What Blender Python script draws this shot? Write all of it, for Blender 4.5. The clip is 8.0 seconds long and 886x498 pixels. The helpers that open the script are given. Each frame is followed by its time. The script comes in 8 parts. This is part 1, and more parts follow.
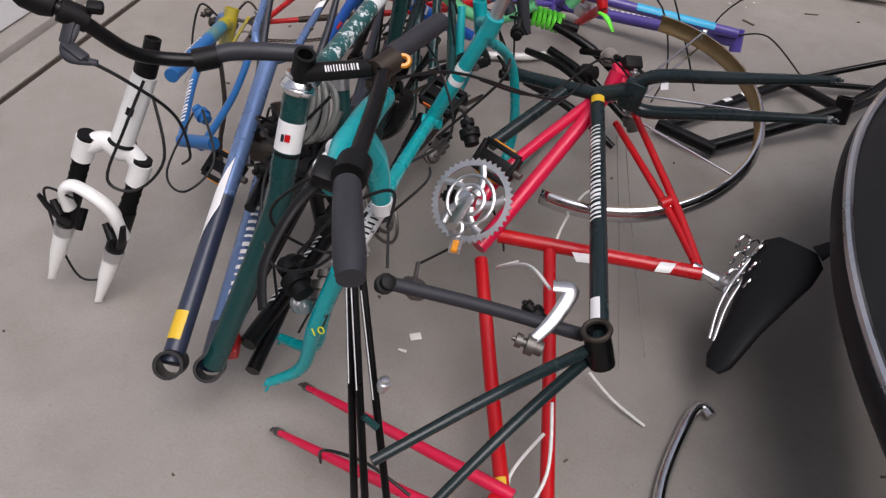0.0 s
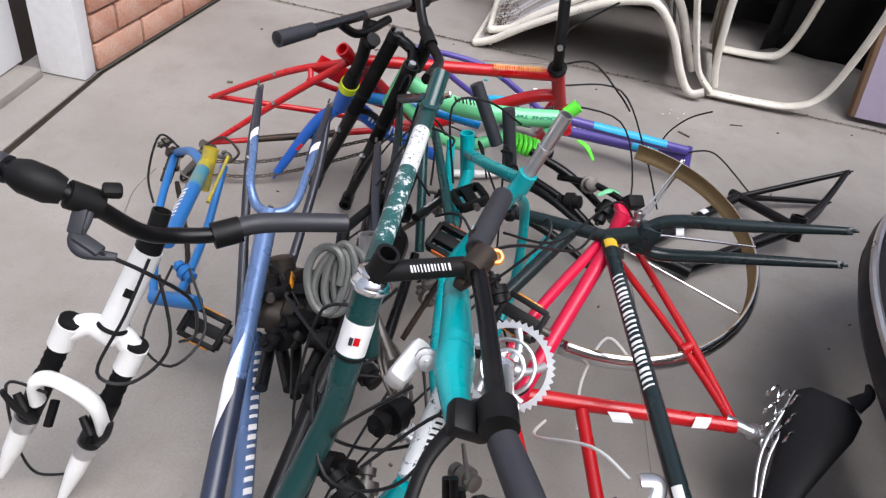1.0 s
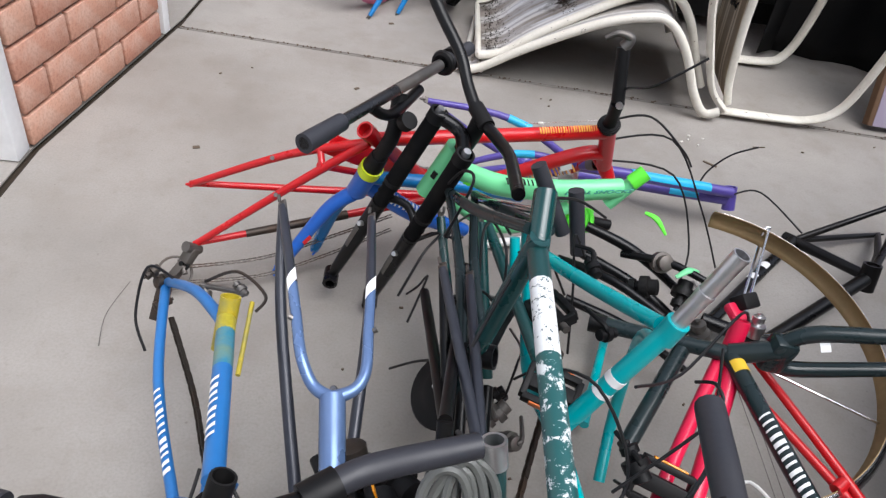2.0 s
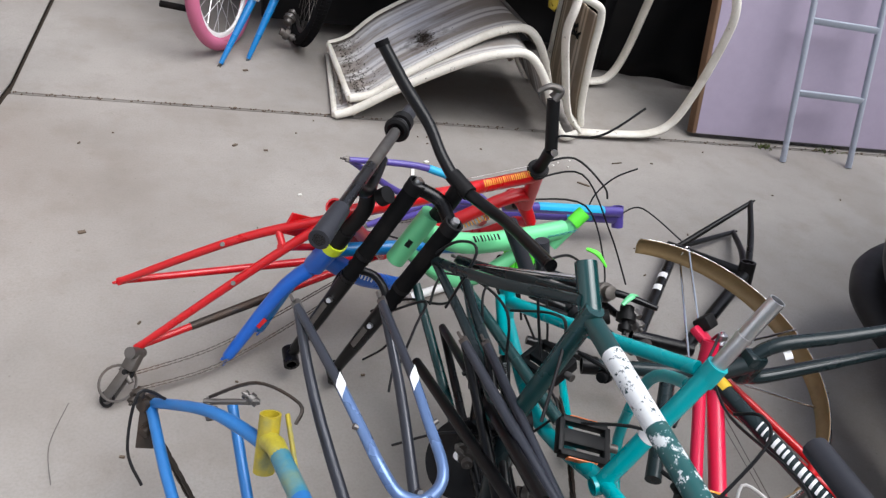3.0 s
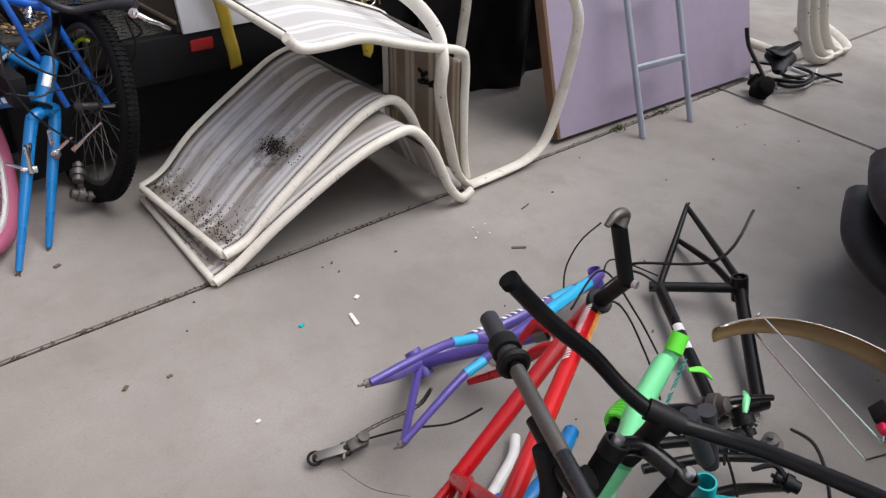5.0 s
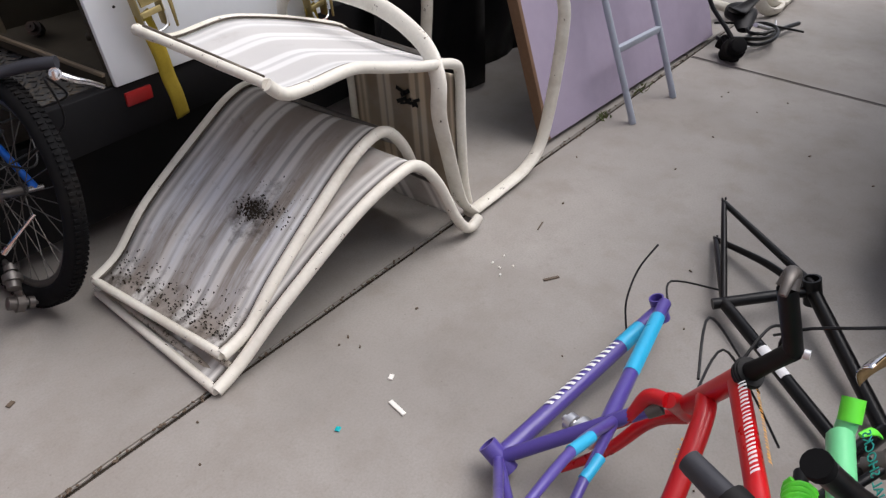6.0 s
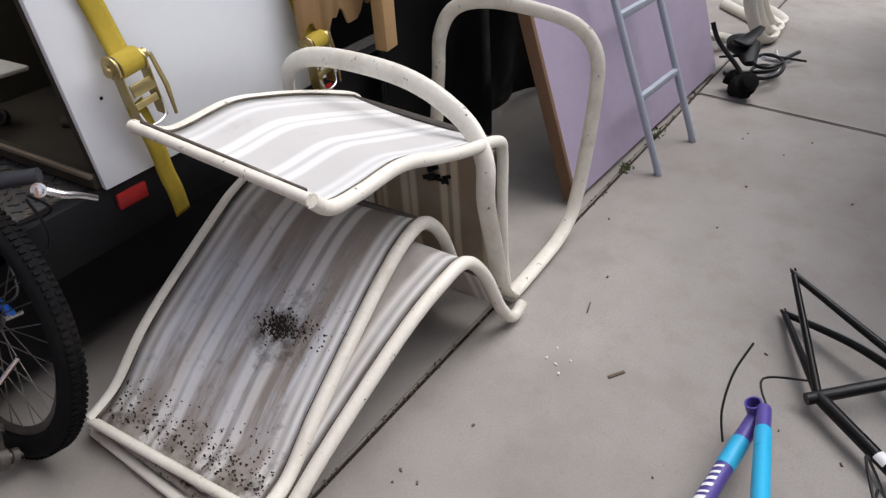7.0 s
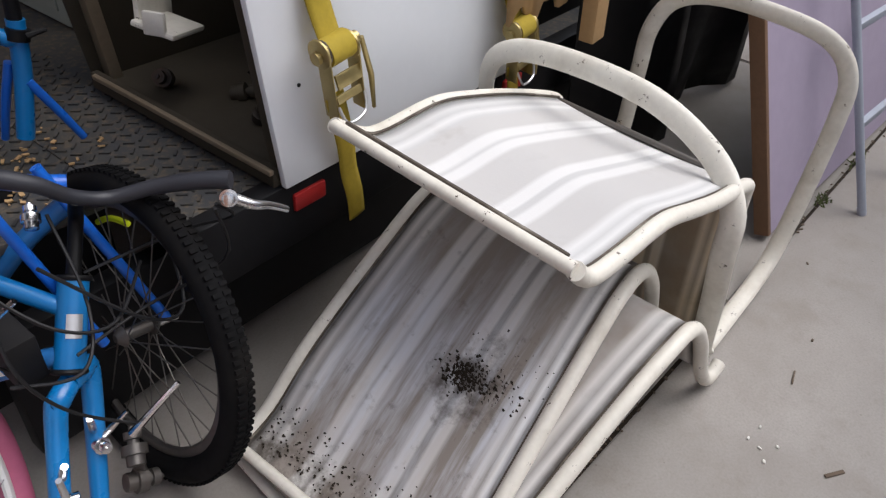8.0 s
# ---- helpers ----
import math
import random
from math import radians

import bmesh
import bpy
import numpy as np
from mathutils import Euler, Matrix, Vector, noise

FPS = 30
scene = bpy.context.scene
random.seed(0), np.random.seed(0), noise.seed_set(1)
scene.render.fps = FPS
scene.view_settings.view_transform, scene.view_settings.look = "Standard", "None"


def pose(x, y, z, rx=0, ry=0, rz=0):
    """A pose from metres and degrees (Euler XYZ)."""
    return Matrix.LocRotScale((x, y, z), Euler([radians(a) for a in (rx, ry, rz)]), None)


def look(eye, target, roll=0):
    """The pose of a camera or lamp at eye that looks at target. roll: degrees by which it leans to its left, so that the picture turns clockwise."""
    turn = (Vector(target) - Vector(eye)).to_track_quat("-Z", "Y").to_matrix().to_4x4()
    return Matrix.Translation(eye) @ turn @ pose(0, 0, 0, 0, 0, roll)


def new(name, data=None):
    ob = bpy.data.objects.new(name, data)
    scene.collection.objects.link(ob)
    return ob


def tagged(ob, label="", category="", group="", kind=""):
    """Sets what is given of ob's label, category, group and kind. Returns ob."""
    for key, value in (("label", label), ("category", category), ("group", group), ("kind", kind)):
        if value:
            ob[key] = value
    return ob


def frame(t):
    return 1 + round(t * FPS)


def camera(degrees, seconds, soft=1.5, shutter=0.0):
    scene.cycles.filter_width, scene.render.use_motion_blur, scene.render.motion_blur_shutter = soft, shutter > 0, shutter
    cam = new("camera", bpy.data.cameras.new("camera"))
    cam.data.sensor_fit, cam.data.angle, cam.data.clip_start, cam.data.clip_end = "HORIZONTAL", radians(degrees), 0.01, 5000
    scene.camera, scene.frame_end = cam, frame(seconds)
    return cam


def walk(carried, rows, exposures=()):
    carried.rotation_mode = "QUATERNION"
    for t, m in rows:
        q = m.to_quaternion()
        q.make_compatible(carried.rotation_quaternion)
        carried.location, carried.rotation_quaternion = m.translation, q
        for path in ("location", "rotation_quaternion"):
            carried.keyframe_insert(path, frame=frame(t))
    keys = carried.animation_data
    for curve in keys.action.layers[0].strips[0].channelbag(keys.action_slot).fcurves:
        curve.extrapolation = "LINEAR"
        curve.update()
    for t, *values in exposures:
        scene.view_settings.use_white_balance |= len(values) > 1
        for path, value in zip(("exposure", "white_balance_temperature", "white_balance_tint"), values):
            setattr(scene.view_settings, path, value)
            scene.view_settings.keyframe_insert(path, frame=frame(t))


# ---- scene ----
cam = camera(62.1, 8.0, soft=1.3)
PATH = [
    (0, (0.983, 0.551, 1.277), (0.626, 1.919, -0.137), 3.7),
    (0.5, (0.805, 0.644, 1.266), (0.604, 2.136, -0.051), 7.9),
    (1, (0.627, 0.697, 1.316), (0.575, 2.249, 0.056), 10.2),
    (1.5, (0.486, 0.922, 1.287), (0.481, 2.462, 0.012), 7.4),
    (1.7, (0.422, 1.025, 1.276), (0.442, 2.55, -0.017), 8.0),
    (2.8, (-0.009, 1.194, 1.317), (0.608, 2.699, 0.153), 14.0),
    (3, (-0.065, 1.235, 1.312), (0.611, 2.717, 0.152), 13.9),
    (3.5, (-0.148, 1.497, 1.269), (0.581, 2.932, 0.083), 7.7),
    (4, (-0.236, 1.713, 1.29), (0.617, 3.118, 0.151), 3.8),
    (4.5, (-0.352, 1.898, 1.349), (0.816, 3.141, 0.304), 6.5),
    (4.7, (-0.355, 1.974, 1.35), (0.877, 3.145, 0.296), 6.6),
    (5.8, (-0.211, 2.485, 1.298), (1.0, 3.521, 0.09), -0.9),
    (6, (-0.22, 2.583, 1.301), (1.132, 3.509, 0.155), 0.5),
    (6.5, (-0.201, 2.774, 1.341), (1.283, 3.496, 0.212), 3.3),
    (7, (-0.06, 2.974, 1.331), (1.377, 3.808, 0.217), -0.3),
    (7.5, (0.073, 3.181, 1.333), (1.388, 4.086, 0.128), 0.4),
    (8, (0.044, 3.418, 1.32), (1.323, 4.344, 0.092), 4.1),
]
EXPOSURES = [(0.0, -0.1, 6350, 17), (0.5, 0.22, 6150, 14), (1.0, 0.42, 6100, 14), (1.7, 0.47, 6050, 12), (3.0, 0.41, 6050, 11), (4.5, 0.26, 6200, 13), (6.0, 0.13, 6250, 14), (7.0, 0.17, 6200, 13), (7.5, 0.09, 6200, 13), (8.0, 0.07, 6200, 13)]
walk(cam, [(t, look(eye, target, roll)) for t, eye, target, roll in PATH], EXPOSURES)

# ---- light ----
world = bpy.data.worlds.new("overcast_sky")
world.use_nodes = True
scene.world = world
wn = world.node_tree.nodes
sky = wn.new("ShaderNodeTexSky")
sky.sky_type, sky.sun_disc = "NISHITA", False
sky.sun_elevation, sky.sun_rotation = radians(66), radians(138)
sky.air_density, sky.dust_density = 1.0, 4.0
wn["Background"].inputs["Strength"].default_value = 0.135
grey_sky = wn.new("ShaderNodeHueSaturation")
grey_sky.inputs["Saturation"].default_value = 0.4
world.node_tree.links.new(sky.outputs[0], grey_sky.inputs["Color"])
world.node_tree.links.new(grey_sky.outputs[0], wn["Background"].inputs["Color"])
sun_data = bpy.data.lights.new("sun", "SUN")
sun_data.energy, sun_data.angle, sun_data.color = 2.4, radians(55), (1.0, 0.96, 0.9)
sun = new("sun", sun_data)
sun.matrix_world = look((2.7, 0.2, 6.0), (0.4, 2.4, 0))


# ---- materials ----
def nodes_of(name):
    m = bpy.data.materials.new(name)
    m.use_nodes = True
    return m, m.node_tree, m.node_tree.nodes["Principled BSDF"]


def mix_rgb(nt, fac, a, b, blend="MIX"):
    n = nt.nodes.new("ShaderNodeMix")
    n.data_type, n.blend_type = "RGBA", blend
    for sock, v in ((n.inputs[0], fac), (n.inputs[6], a), (n.inputs[7], b)):
        if isinstance(v, (int, float)):
            sock.default_value = v
        elif isinstance(v, tuple):
            sock.default_value = (*v[:3], 1)
        else:
            nt.links.new(v, sock)
    return n.outputs[2]


def coords(nt, space="Object"):
    return nt.nodes.new("ShaderNodeTexCoord").outputs[space]


def noise_tex(nt, vec, scale, detail=4.0, rough=0.6):
    n = nt.nodes.new("ShaderNodeTexNoise")
    n.inputs["Scale"].default_value, n.inputs["Detail"].default_value, n.inputs["Roughness"].default_value = scale, detail, rough
    nt.links.new(vec, n.inputs["Vector"])
    return n.outputs["Fac"]


def ramp(nt, fac, lo, hi, a=0.0, b=1.0):
    n = nt.nodes.new("ShaderNodeMapRange")
    n.inputs[1].default_value, n.inputs[2].default_value, n.inputs[3].default_value, n.inputs[4].default_value = lo, hi, a, b
    nt.links.new(fac, n.inputs[0])
    return n.outputs[0]


def bump(nt, bsdf, height, strength, dist=0.002):
    n = nt.nodes.new("ShaderNodeBump")
    n.inputs["Strength"].default_value, n.inputs["Distance"].default_value = strength, dist
    nt.links.new(height, n.inputs["Height"])
    nt.links.new(n.outputs[0], bsdf.inputs["Normal"])


def surface(name, color, rough=0.4, metal=0.0, grime=0.25, dirt=None, scale=30.0, coat=0.0, chips=None, chip_at=0.72, relief=0.0):
    """A painted, metal, plastic or rubber surface with grime at two scales, and chips of another colour where given."""
    m, nt, b = nodes_of(name)
    dirt = dirt or tuple(0.75 * x + 0.25 * d for x, d in zip(color, (0.12, 0.1, 0.08)))
    v = coords(nt)
    big, small = noise_tex(nt, v, scale * 0.25), noise_tex(nt, v, scale * 3, 6)
    c = mix_rgb(nt, ramp(nt, small, 0.35, 0.75, 0.0, grime * 0.5), color, tuple(x * 0.55 for x in color))
    c = mix_rgb(nt, ramp(nt, big, 0.5, 0.75, 0.0, grime), c, dirt)
    if chips:
        ch = noise_tex(nt, v, scale * 1.3, 8, 0.75)
        c = mix_rgb(nt, ramp(nt, ch, chip_at, chip_at + 0.015), c, chips)
    nt.links.new(c, b.inputs["Base Color"])
    nt.links.new(ramp(nt, big, 0.3, 0.8, max(rough - 0.08, 0.03), min(rough + 0.25, 1)), b.inputs["Roughness"])
    b.inputs["Metallic"].default_value = metal
    b.inputs["Coat Weight"].default_value = coat
    b.inputs["Coat Roughness"].default_value = 0.12
    if max(color) < 0.03:
        b.inputs["Specular IOR Level"].default_value = 0.26
    if relief:
        bump(nt, b, small, relief, 0.001)
    return m


M = {}
for nm, col, kw in (
    ("white_paint", (0.86, 0.86, 0.84), dict(rough=0.3, coat=0.4, grime=0.15)),
    ("light_blue", (0.13, 0.21, 0.40), dict(rough=0.25, metal=0.45, coat=0.25)),
    ("navy", (0.02, 0.028, 0.055), dict(rough=0.3, coat=0.25)),
    ("slate", (0.03, 0.033, 0.045), dict(rough=0.35, metal=0.3, coat=0.25)),
    ("bright_blue", (0.01, 0.13, 0.6), dict(rough=0.3, coat=0.25, chips=(0.5, 0.1, 0.1), chip_at=0.74)),
    ("cyan_blue", (0.004, 0.165, 0.45), dict(rough=0.28, coat=0.25)),
    ("steel_blue", (0.02, 0.16, 0.45), dict(rough=0.35, metal=0.2, coat=0.3, chips=(0.3, 0.3, 0.3), chip_at=0.73)),
    ("yellow", (0.42, 0.33, 0.02), dict(rough=0.4, grime=0.8, dirt=(0.05, 0.12, 0.14), scale=60)),
    ("fade_yellow", (0.42, 0.36, 0.03), dict(rough=0.35, grime=0.95, dirt=(0.02, 0.2, 0.3), scale=44, coat=0.2)),
    ("acid_yellow", (0.7, 0.85, 0.02), dict(rough=0.35)),
    ("dark_green", (0.006, 0.045, 0.045), dict(rough=0.25, coat=0.25, chips=(0.4, 0.4, 0.38), chip_at=0.74)),
    ("chipped_white", (0.72, 0.74, 0.74), dict(rough=0.4, chips=(0.008, 0.04, 0.045), chip_at=0.575, scale=62)),
    ("scraped_green", (0.012, 0.085, 0.085), dict(rough=0.35, coat=0.2, chips=(0.66, 0.7, 0.7), chip_at=0.54, scale=40)),
    ("fade_blue", (0.03, 0.19, 0.29), dict(rough=0.35, grime=0.6, dirt=(0.25, 0.26, 0.05), scale=50, coat=0.2)),
    ("teal", (0.0, 0.36, 0.39), dict(rough=0.25, coat=0.25, grime=0.15)),
    ("red", (0.5, 0.002, 0.006), dict(rough=0.3, coat=0.25, grime=0.06, chips=(0.05, 0.01, 0.01), chip_at=0.76)),
    ("pink_red", (0.64, 0.008, 0.055), dict(rough=0.3, coat=0.25, grime=0.06, chips=(0.55, 0.45, 0.45), chip_at=0.75)),
    ("black_green", (0.012, 0.022, 0.024), dict(rough=0.22, coat=0.25)),
    ("black_paint", (0.0025, 0.0025, 0.003), dict(rough=0.3, coat=0.06)),
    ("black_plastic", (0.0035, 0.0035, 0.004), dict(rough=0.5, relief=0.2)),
    ("rubber", (0.005, 0.005, 0.0055), dict(rough=0.8, relief=0.3, grime=0.4)),
    # lighter blue tint carries the sky's reflection on black grips and bars
    ("grip_grey", (0.024, 0.025, 0.032), dict(rough=0.5, relief=0.4)),
    ("scuffed_black", (0.075, 0.075, 0.08), dict(rough=0.2, metal=0.9, grime=0.6, chips=(0.4, 0.4, 0.41), chip_at=0.68, scale=60)),
    ("mint", (0.18, 0.66, 0.30), dict(rough=0.3, coat=0.25, grime=0.12)),
    ("neon_green", (0.15, 0.85, 0.05), dict(rough=0.35, grime=0.1)),
    ("purple", (0.085, 0.06, 0.3), dict(rough=0.35, coat=0.25, chips=(0.35, 0.35, 0.5), chip_at=0.75)),
    ("sky_cyan", (0.03, 0.42, 0.7), dict(rough=0.35)),
    ("chrome", (0.75, 0.75, 0.76), dict(rough=0.12, metal=1.0, grime=0.3, dirt=(0.3, 0.24, 0.18))),
    ("alloy", (0.72, 0.72, 0.73), dict(rough=0.32, metal=1.0, grime=0.35)),
    ("dull_steel", (0.16, 0.15, 0.14), dict(rough=0.45, metal=0.8, grime=0.5, dirt=(0.1, 0.06, 0.035))),
    ("chain_steel", (0.06, 0.05, 0.042), dict(rough=0.45, metal=0.7, grime=0.6, dirt=(0.12, 0.06, 0.03))),
    ("tan_inside", (0.33, 0.22, 0.1), dict(rough=0.5, metal=0.2, grime=0.5, dirt=(0.12, 0.07, 0.03))),
    ("white_cable", (0.7, 0.7, 0.68), dict(rough=0.4)),
    ("cable_black", (0.012, 0.012, 0.013), dict(rough=0.4)),
    ("lock_grey", (0.125, 0.13, 0.12), dict(rough=0.35, coat=0.3)),
    ("amber", (0.75, 0.28, 0.01), dict(rough=0.25, coat=0.5, grime=0.1)),
    ("orange_lens", (0.7, 0.16, 0.02), dict(rough=0.25, coat=0.5, grime=0.1)),
    ("red_lens", (0.35, 0.012, 0.012), dict(rough=0.3, coat=0.4)),
    ("vinyl_black", (0.007, 0.007, 0.008), dict(rough=0.5, relief=0.6, chips=(0.3, 0.3, 0.3), chip_at=0.8)),
    ("seam_brown", (0.075, 0.06, 0.045), dict(rough=0.85, grime=0.8, dirt=(0.3, 0.27, 0.22), scale=40)),
    ("soiled_ivory", (0.42, 0.38, 0.32), dict(rough=0.6, grime=0.7, dirt=(0.12, 0.09, 0.06), chips=(0.06, 0.045, 0.03), chip_at=0.56, scale=45)),
    ("ivory_tube", (0.72, 0.69, 0.61), dict(rough=0.45, grime=0.42, dirt=(0.3, 0.25, 0.17), chips=(0.07, 0.05, 0.032), chip_at=0.63, scale=30)),
    ("lilac", (0.31, 0.265, 0.35), dict(rough=0.7, grime=0.35, dirt=(0.24, 0.21, 0.26), scale=6, relief=0.15)),
    ("board_edge", (0.16, 0.09, 0.05), dict(rough=0.85, grime=0.7, scale=20, relief=0.8)),
    ("ladder_paint", (0.33, 0.36, 0.42), dict(rough=0.5, grime=0.3)),
    ("fridge_white", (0.83, 0.86, 0.89), dict(rough=0.3, grime=0.1, scale=8, coat=0.2)),
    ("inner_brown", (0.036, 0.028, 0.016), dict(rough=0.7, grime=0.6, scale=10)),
    ("trailer_black", (0.006, 0.006, 0.007), dict(rough=0.55, grime=0.3, scale=15)),
    ("strap_yellow", (0.38, 0.28, 0.02), dict(rough=0.8, grime=0.7, relief=0.7)),
    ("brass_steel", (0.45, 0.36, 0.16), dict(rough=0.35, metal=0.9, grime=0.4)),
    ("timber", (0.5, 0.32, 0.15), dict(rough=0.75, grime=0.4, scale=16, relief=0.3)),
    ("pink_rubber", (0.5, 0.13, 0.23), dict(rough=0.6, grime=0.3)),
    ("car_paint", (0.006, 0.006, 0.007), dict(rough=0.3, coat=0.4, grime=0.05)),
    ("car_trim", (0.013, 0.013, 0.014), dict(rough=0.45, grime=0.3)),
    ("door_white", (0.92, 0.93, 0.94), dict(rough=0.45, grime=0.12, scale=5)),
    ("trim_white", (0.85, 0.86, 0.87), dict(rough=0.6, grime=0.35, scale=12, chips=(0.3, 0.28, 0.25), chip_at=0.7)),
    ("mortar", (0.44, 0.33, 0.27), dict(rough=0.95, grime=0.4, relief=0.8)),
    ("decal_white", (0.8, 0.8, 0.8), dict(rough=0.35, grime=0.1)),
    ("decal_teal", (0.02, 0.3, 0.3), dict(rough=0.35)),
    ("decal_orange", (0.75, 0.35, 0.05), dict(rough=0.35)),
    ("soil_dark", (0.025, 0.018, 0.012), dict(rough=0.95)),
    ("leaf_brown", (0.11, 0.08, 0.055), dict(rough=0.9)),
    ("weed_green", (0.07, 0.09, 0.02), dict(rough=0.8)),
    ("paper_white", (0.75, 0.73, 0.68), dict(rough=0.8)),
    ("tan_metal", (0.24, 0.19, 0.13), dict(rough=0.5, metal=0.3, grime=0.6, scale=20)),
    ("cabinet_green", (0.30, 0.32, 0.28), dict(rough=0.45, grime=0.35, scale=9)),
    ("sticker_yellow", (0.72, 0.46, 0.02), dict(rough=0.4, grime=0.2)),
    ("floral_grey", (0.3, 0.29, 0.28), dict(rough=0.8, grime=0.5, scale=60, chips=(0.1, 0.1, 0.1), chip_at=0.55)),
):
    M[nm] = surface(nm, col, **kw)


def concrete():
    m, nt, b = nodes_of("concrete")
    v = coords(nt)
    big, mid, fine = noise_tex(nt, v, 0.9, 5), noise_tex(nt, v, 5.5, 6, 0.65), noise_tex(nt, v, 160, 4)
    c = mix_rgb(nt, ramp(nt, big, 0.35, 0.68), (0.225, 0.207, 0.188), (0.335, 0.313, 0.289))
    c = mix_rgb(nt, ramp(nt, mid, 0.5, 0.75, 0, 0.45), c, (0.2, 0.172, 0.145))
    c = mix_rgb(nt, ramp(nt, fine, 0.4, 0.75, 0, 0.35), c, (0.17, 0.155, 0.135))
    c = mix_rgb(nt, ramp(nt, noise_tex(nt, v, 2.1, 6, 0.6), 0.5, 0.7, 0, 0.4), c, (0.19, 0.165, 0.14))
    c = mix_rgb(nt, ramp(nt, noise_tex(nt, v, 34, 5, 0.7), 0.58, 0.75, 0, 0.35), c, (0.16, 0.14, 0.12))
    pits = nt.nodes.new("ShaderNodeTexVoronoi")
    pits.inputs["Scale"].default_value = 14
    nt.links.new(v, pits.inputs["Vector"])
    c = mix_rgb(nt, ramp(nt, pits.outputs["Distance"], 0.02, 0.045, 0.45, 0.0), c, (0.12, 0.1, 0.08))
    nt.links.new(c, b.inputs["Base Color"])
    nt.links.new(ramp(nt, mid, 0.3, 0.8, 0.6, 0.85), b.inputs["Roughness"])
    bump(nt, b, fine, 0.25, 0.0015)
    return m


def brick_face():
    m, nt, b = nodes_of("brick_face")
    v = coords(nt)
    info = nt.nodes.new("ShaderNodeObjectInfo")
    c = mix_rgb(nt, info.outputs["Random"], (0.46, 0.22, 0.15), (0.55, 0.31, 0.22))
    c = mix_rgb(nt, ramp(nt, noise_tex(nt, v, 12), 0.45, 0.75, 0, 0.7), c, (0.58, 0.42, 0.34))
    f = noise_tex(nt, v, 120)
    c = mix_rgb(nt, ramp(nt, f, 0.45, 0.75, 0, 0.4), c, (0.2, 0.07, 0.04))
    nt.links.new(c, b.inputs["Base Color"])
    b.inputs["Roughness"].default_value = 0.9
    bump(nt, b, f, 0.5, 0.002)
    return m


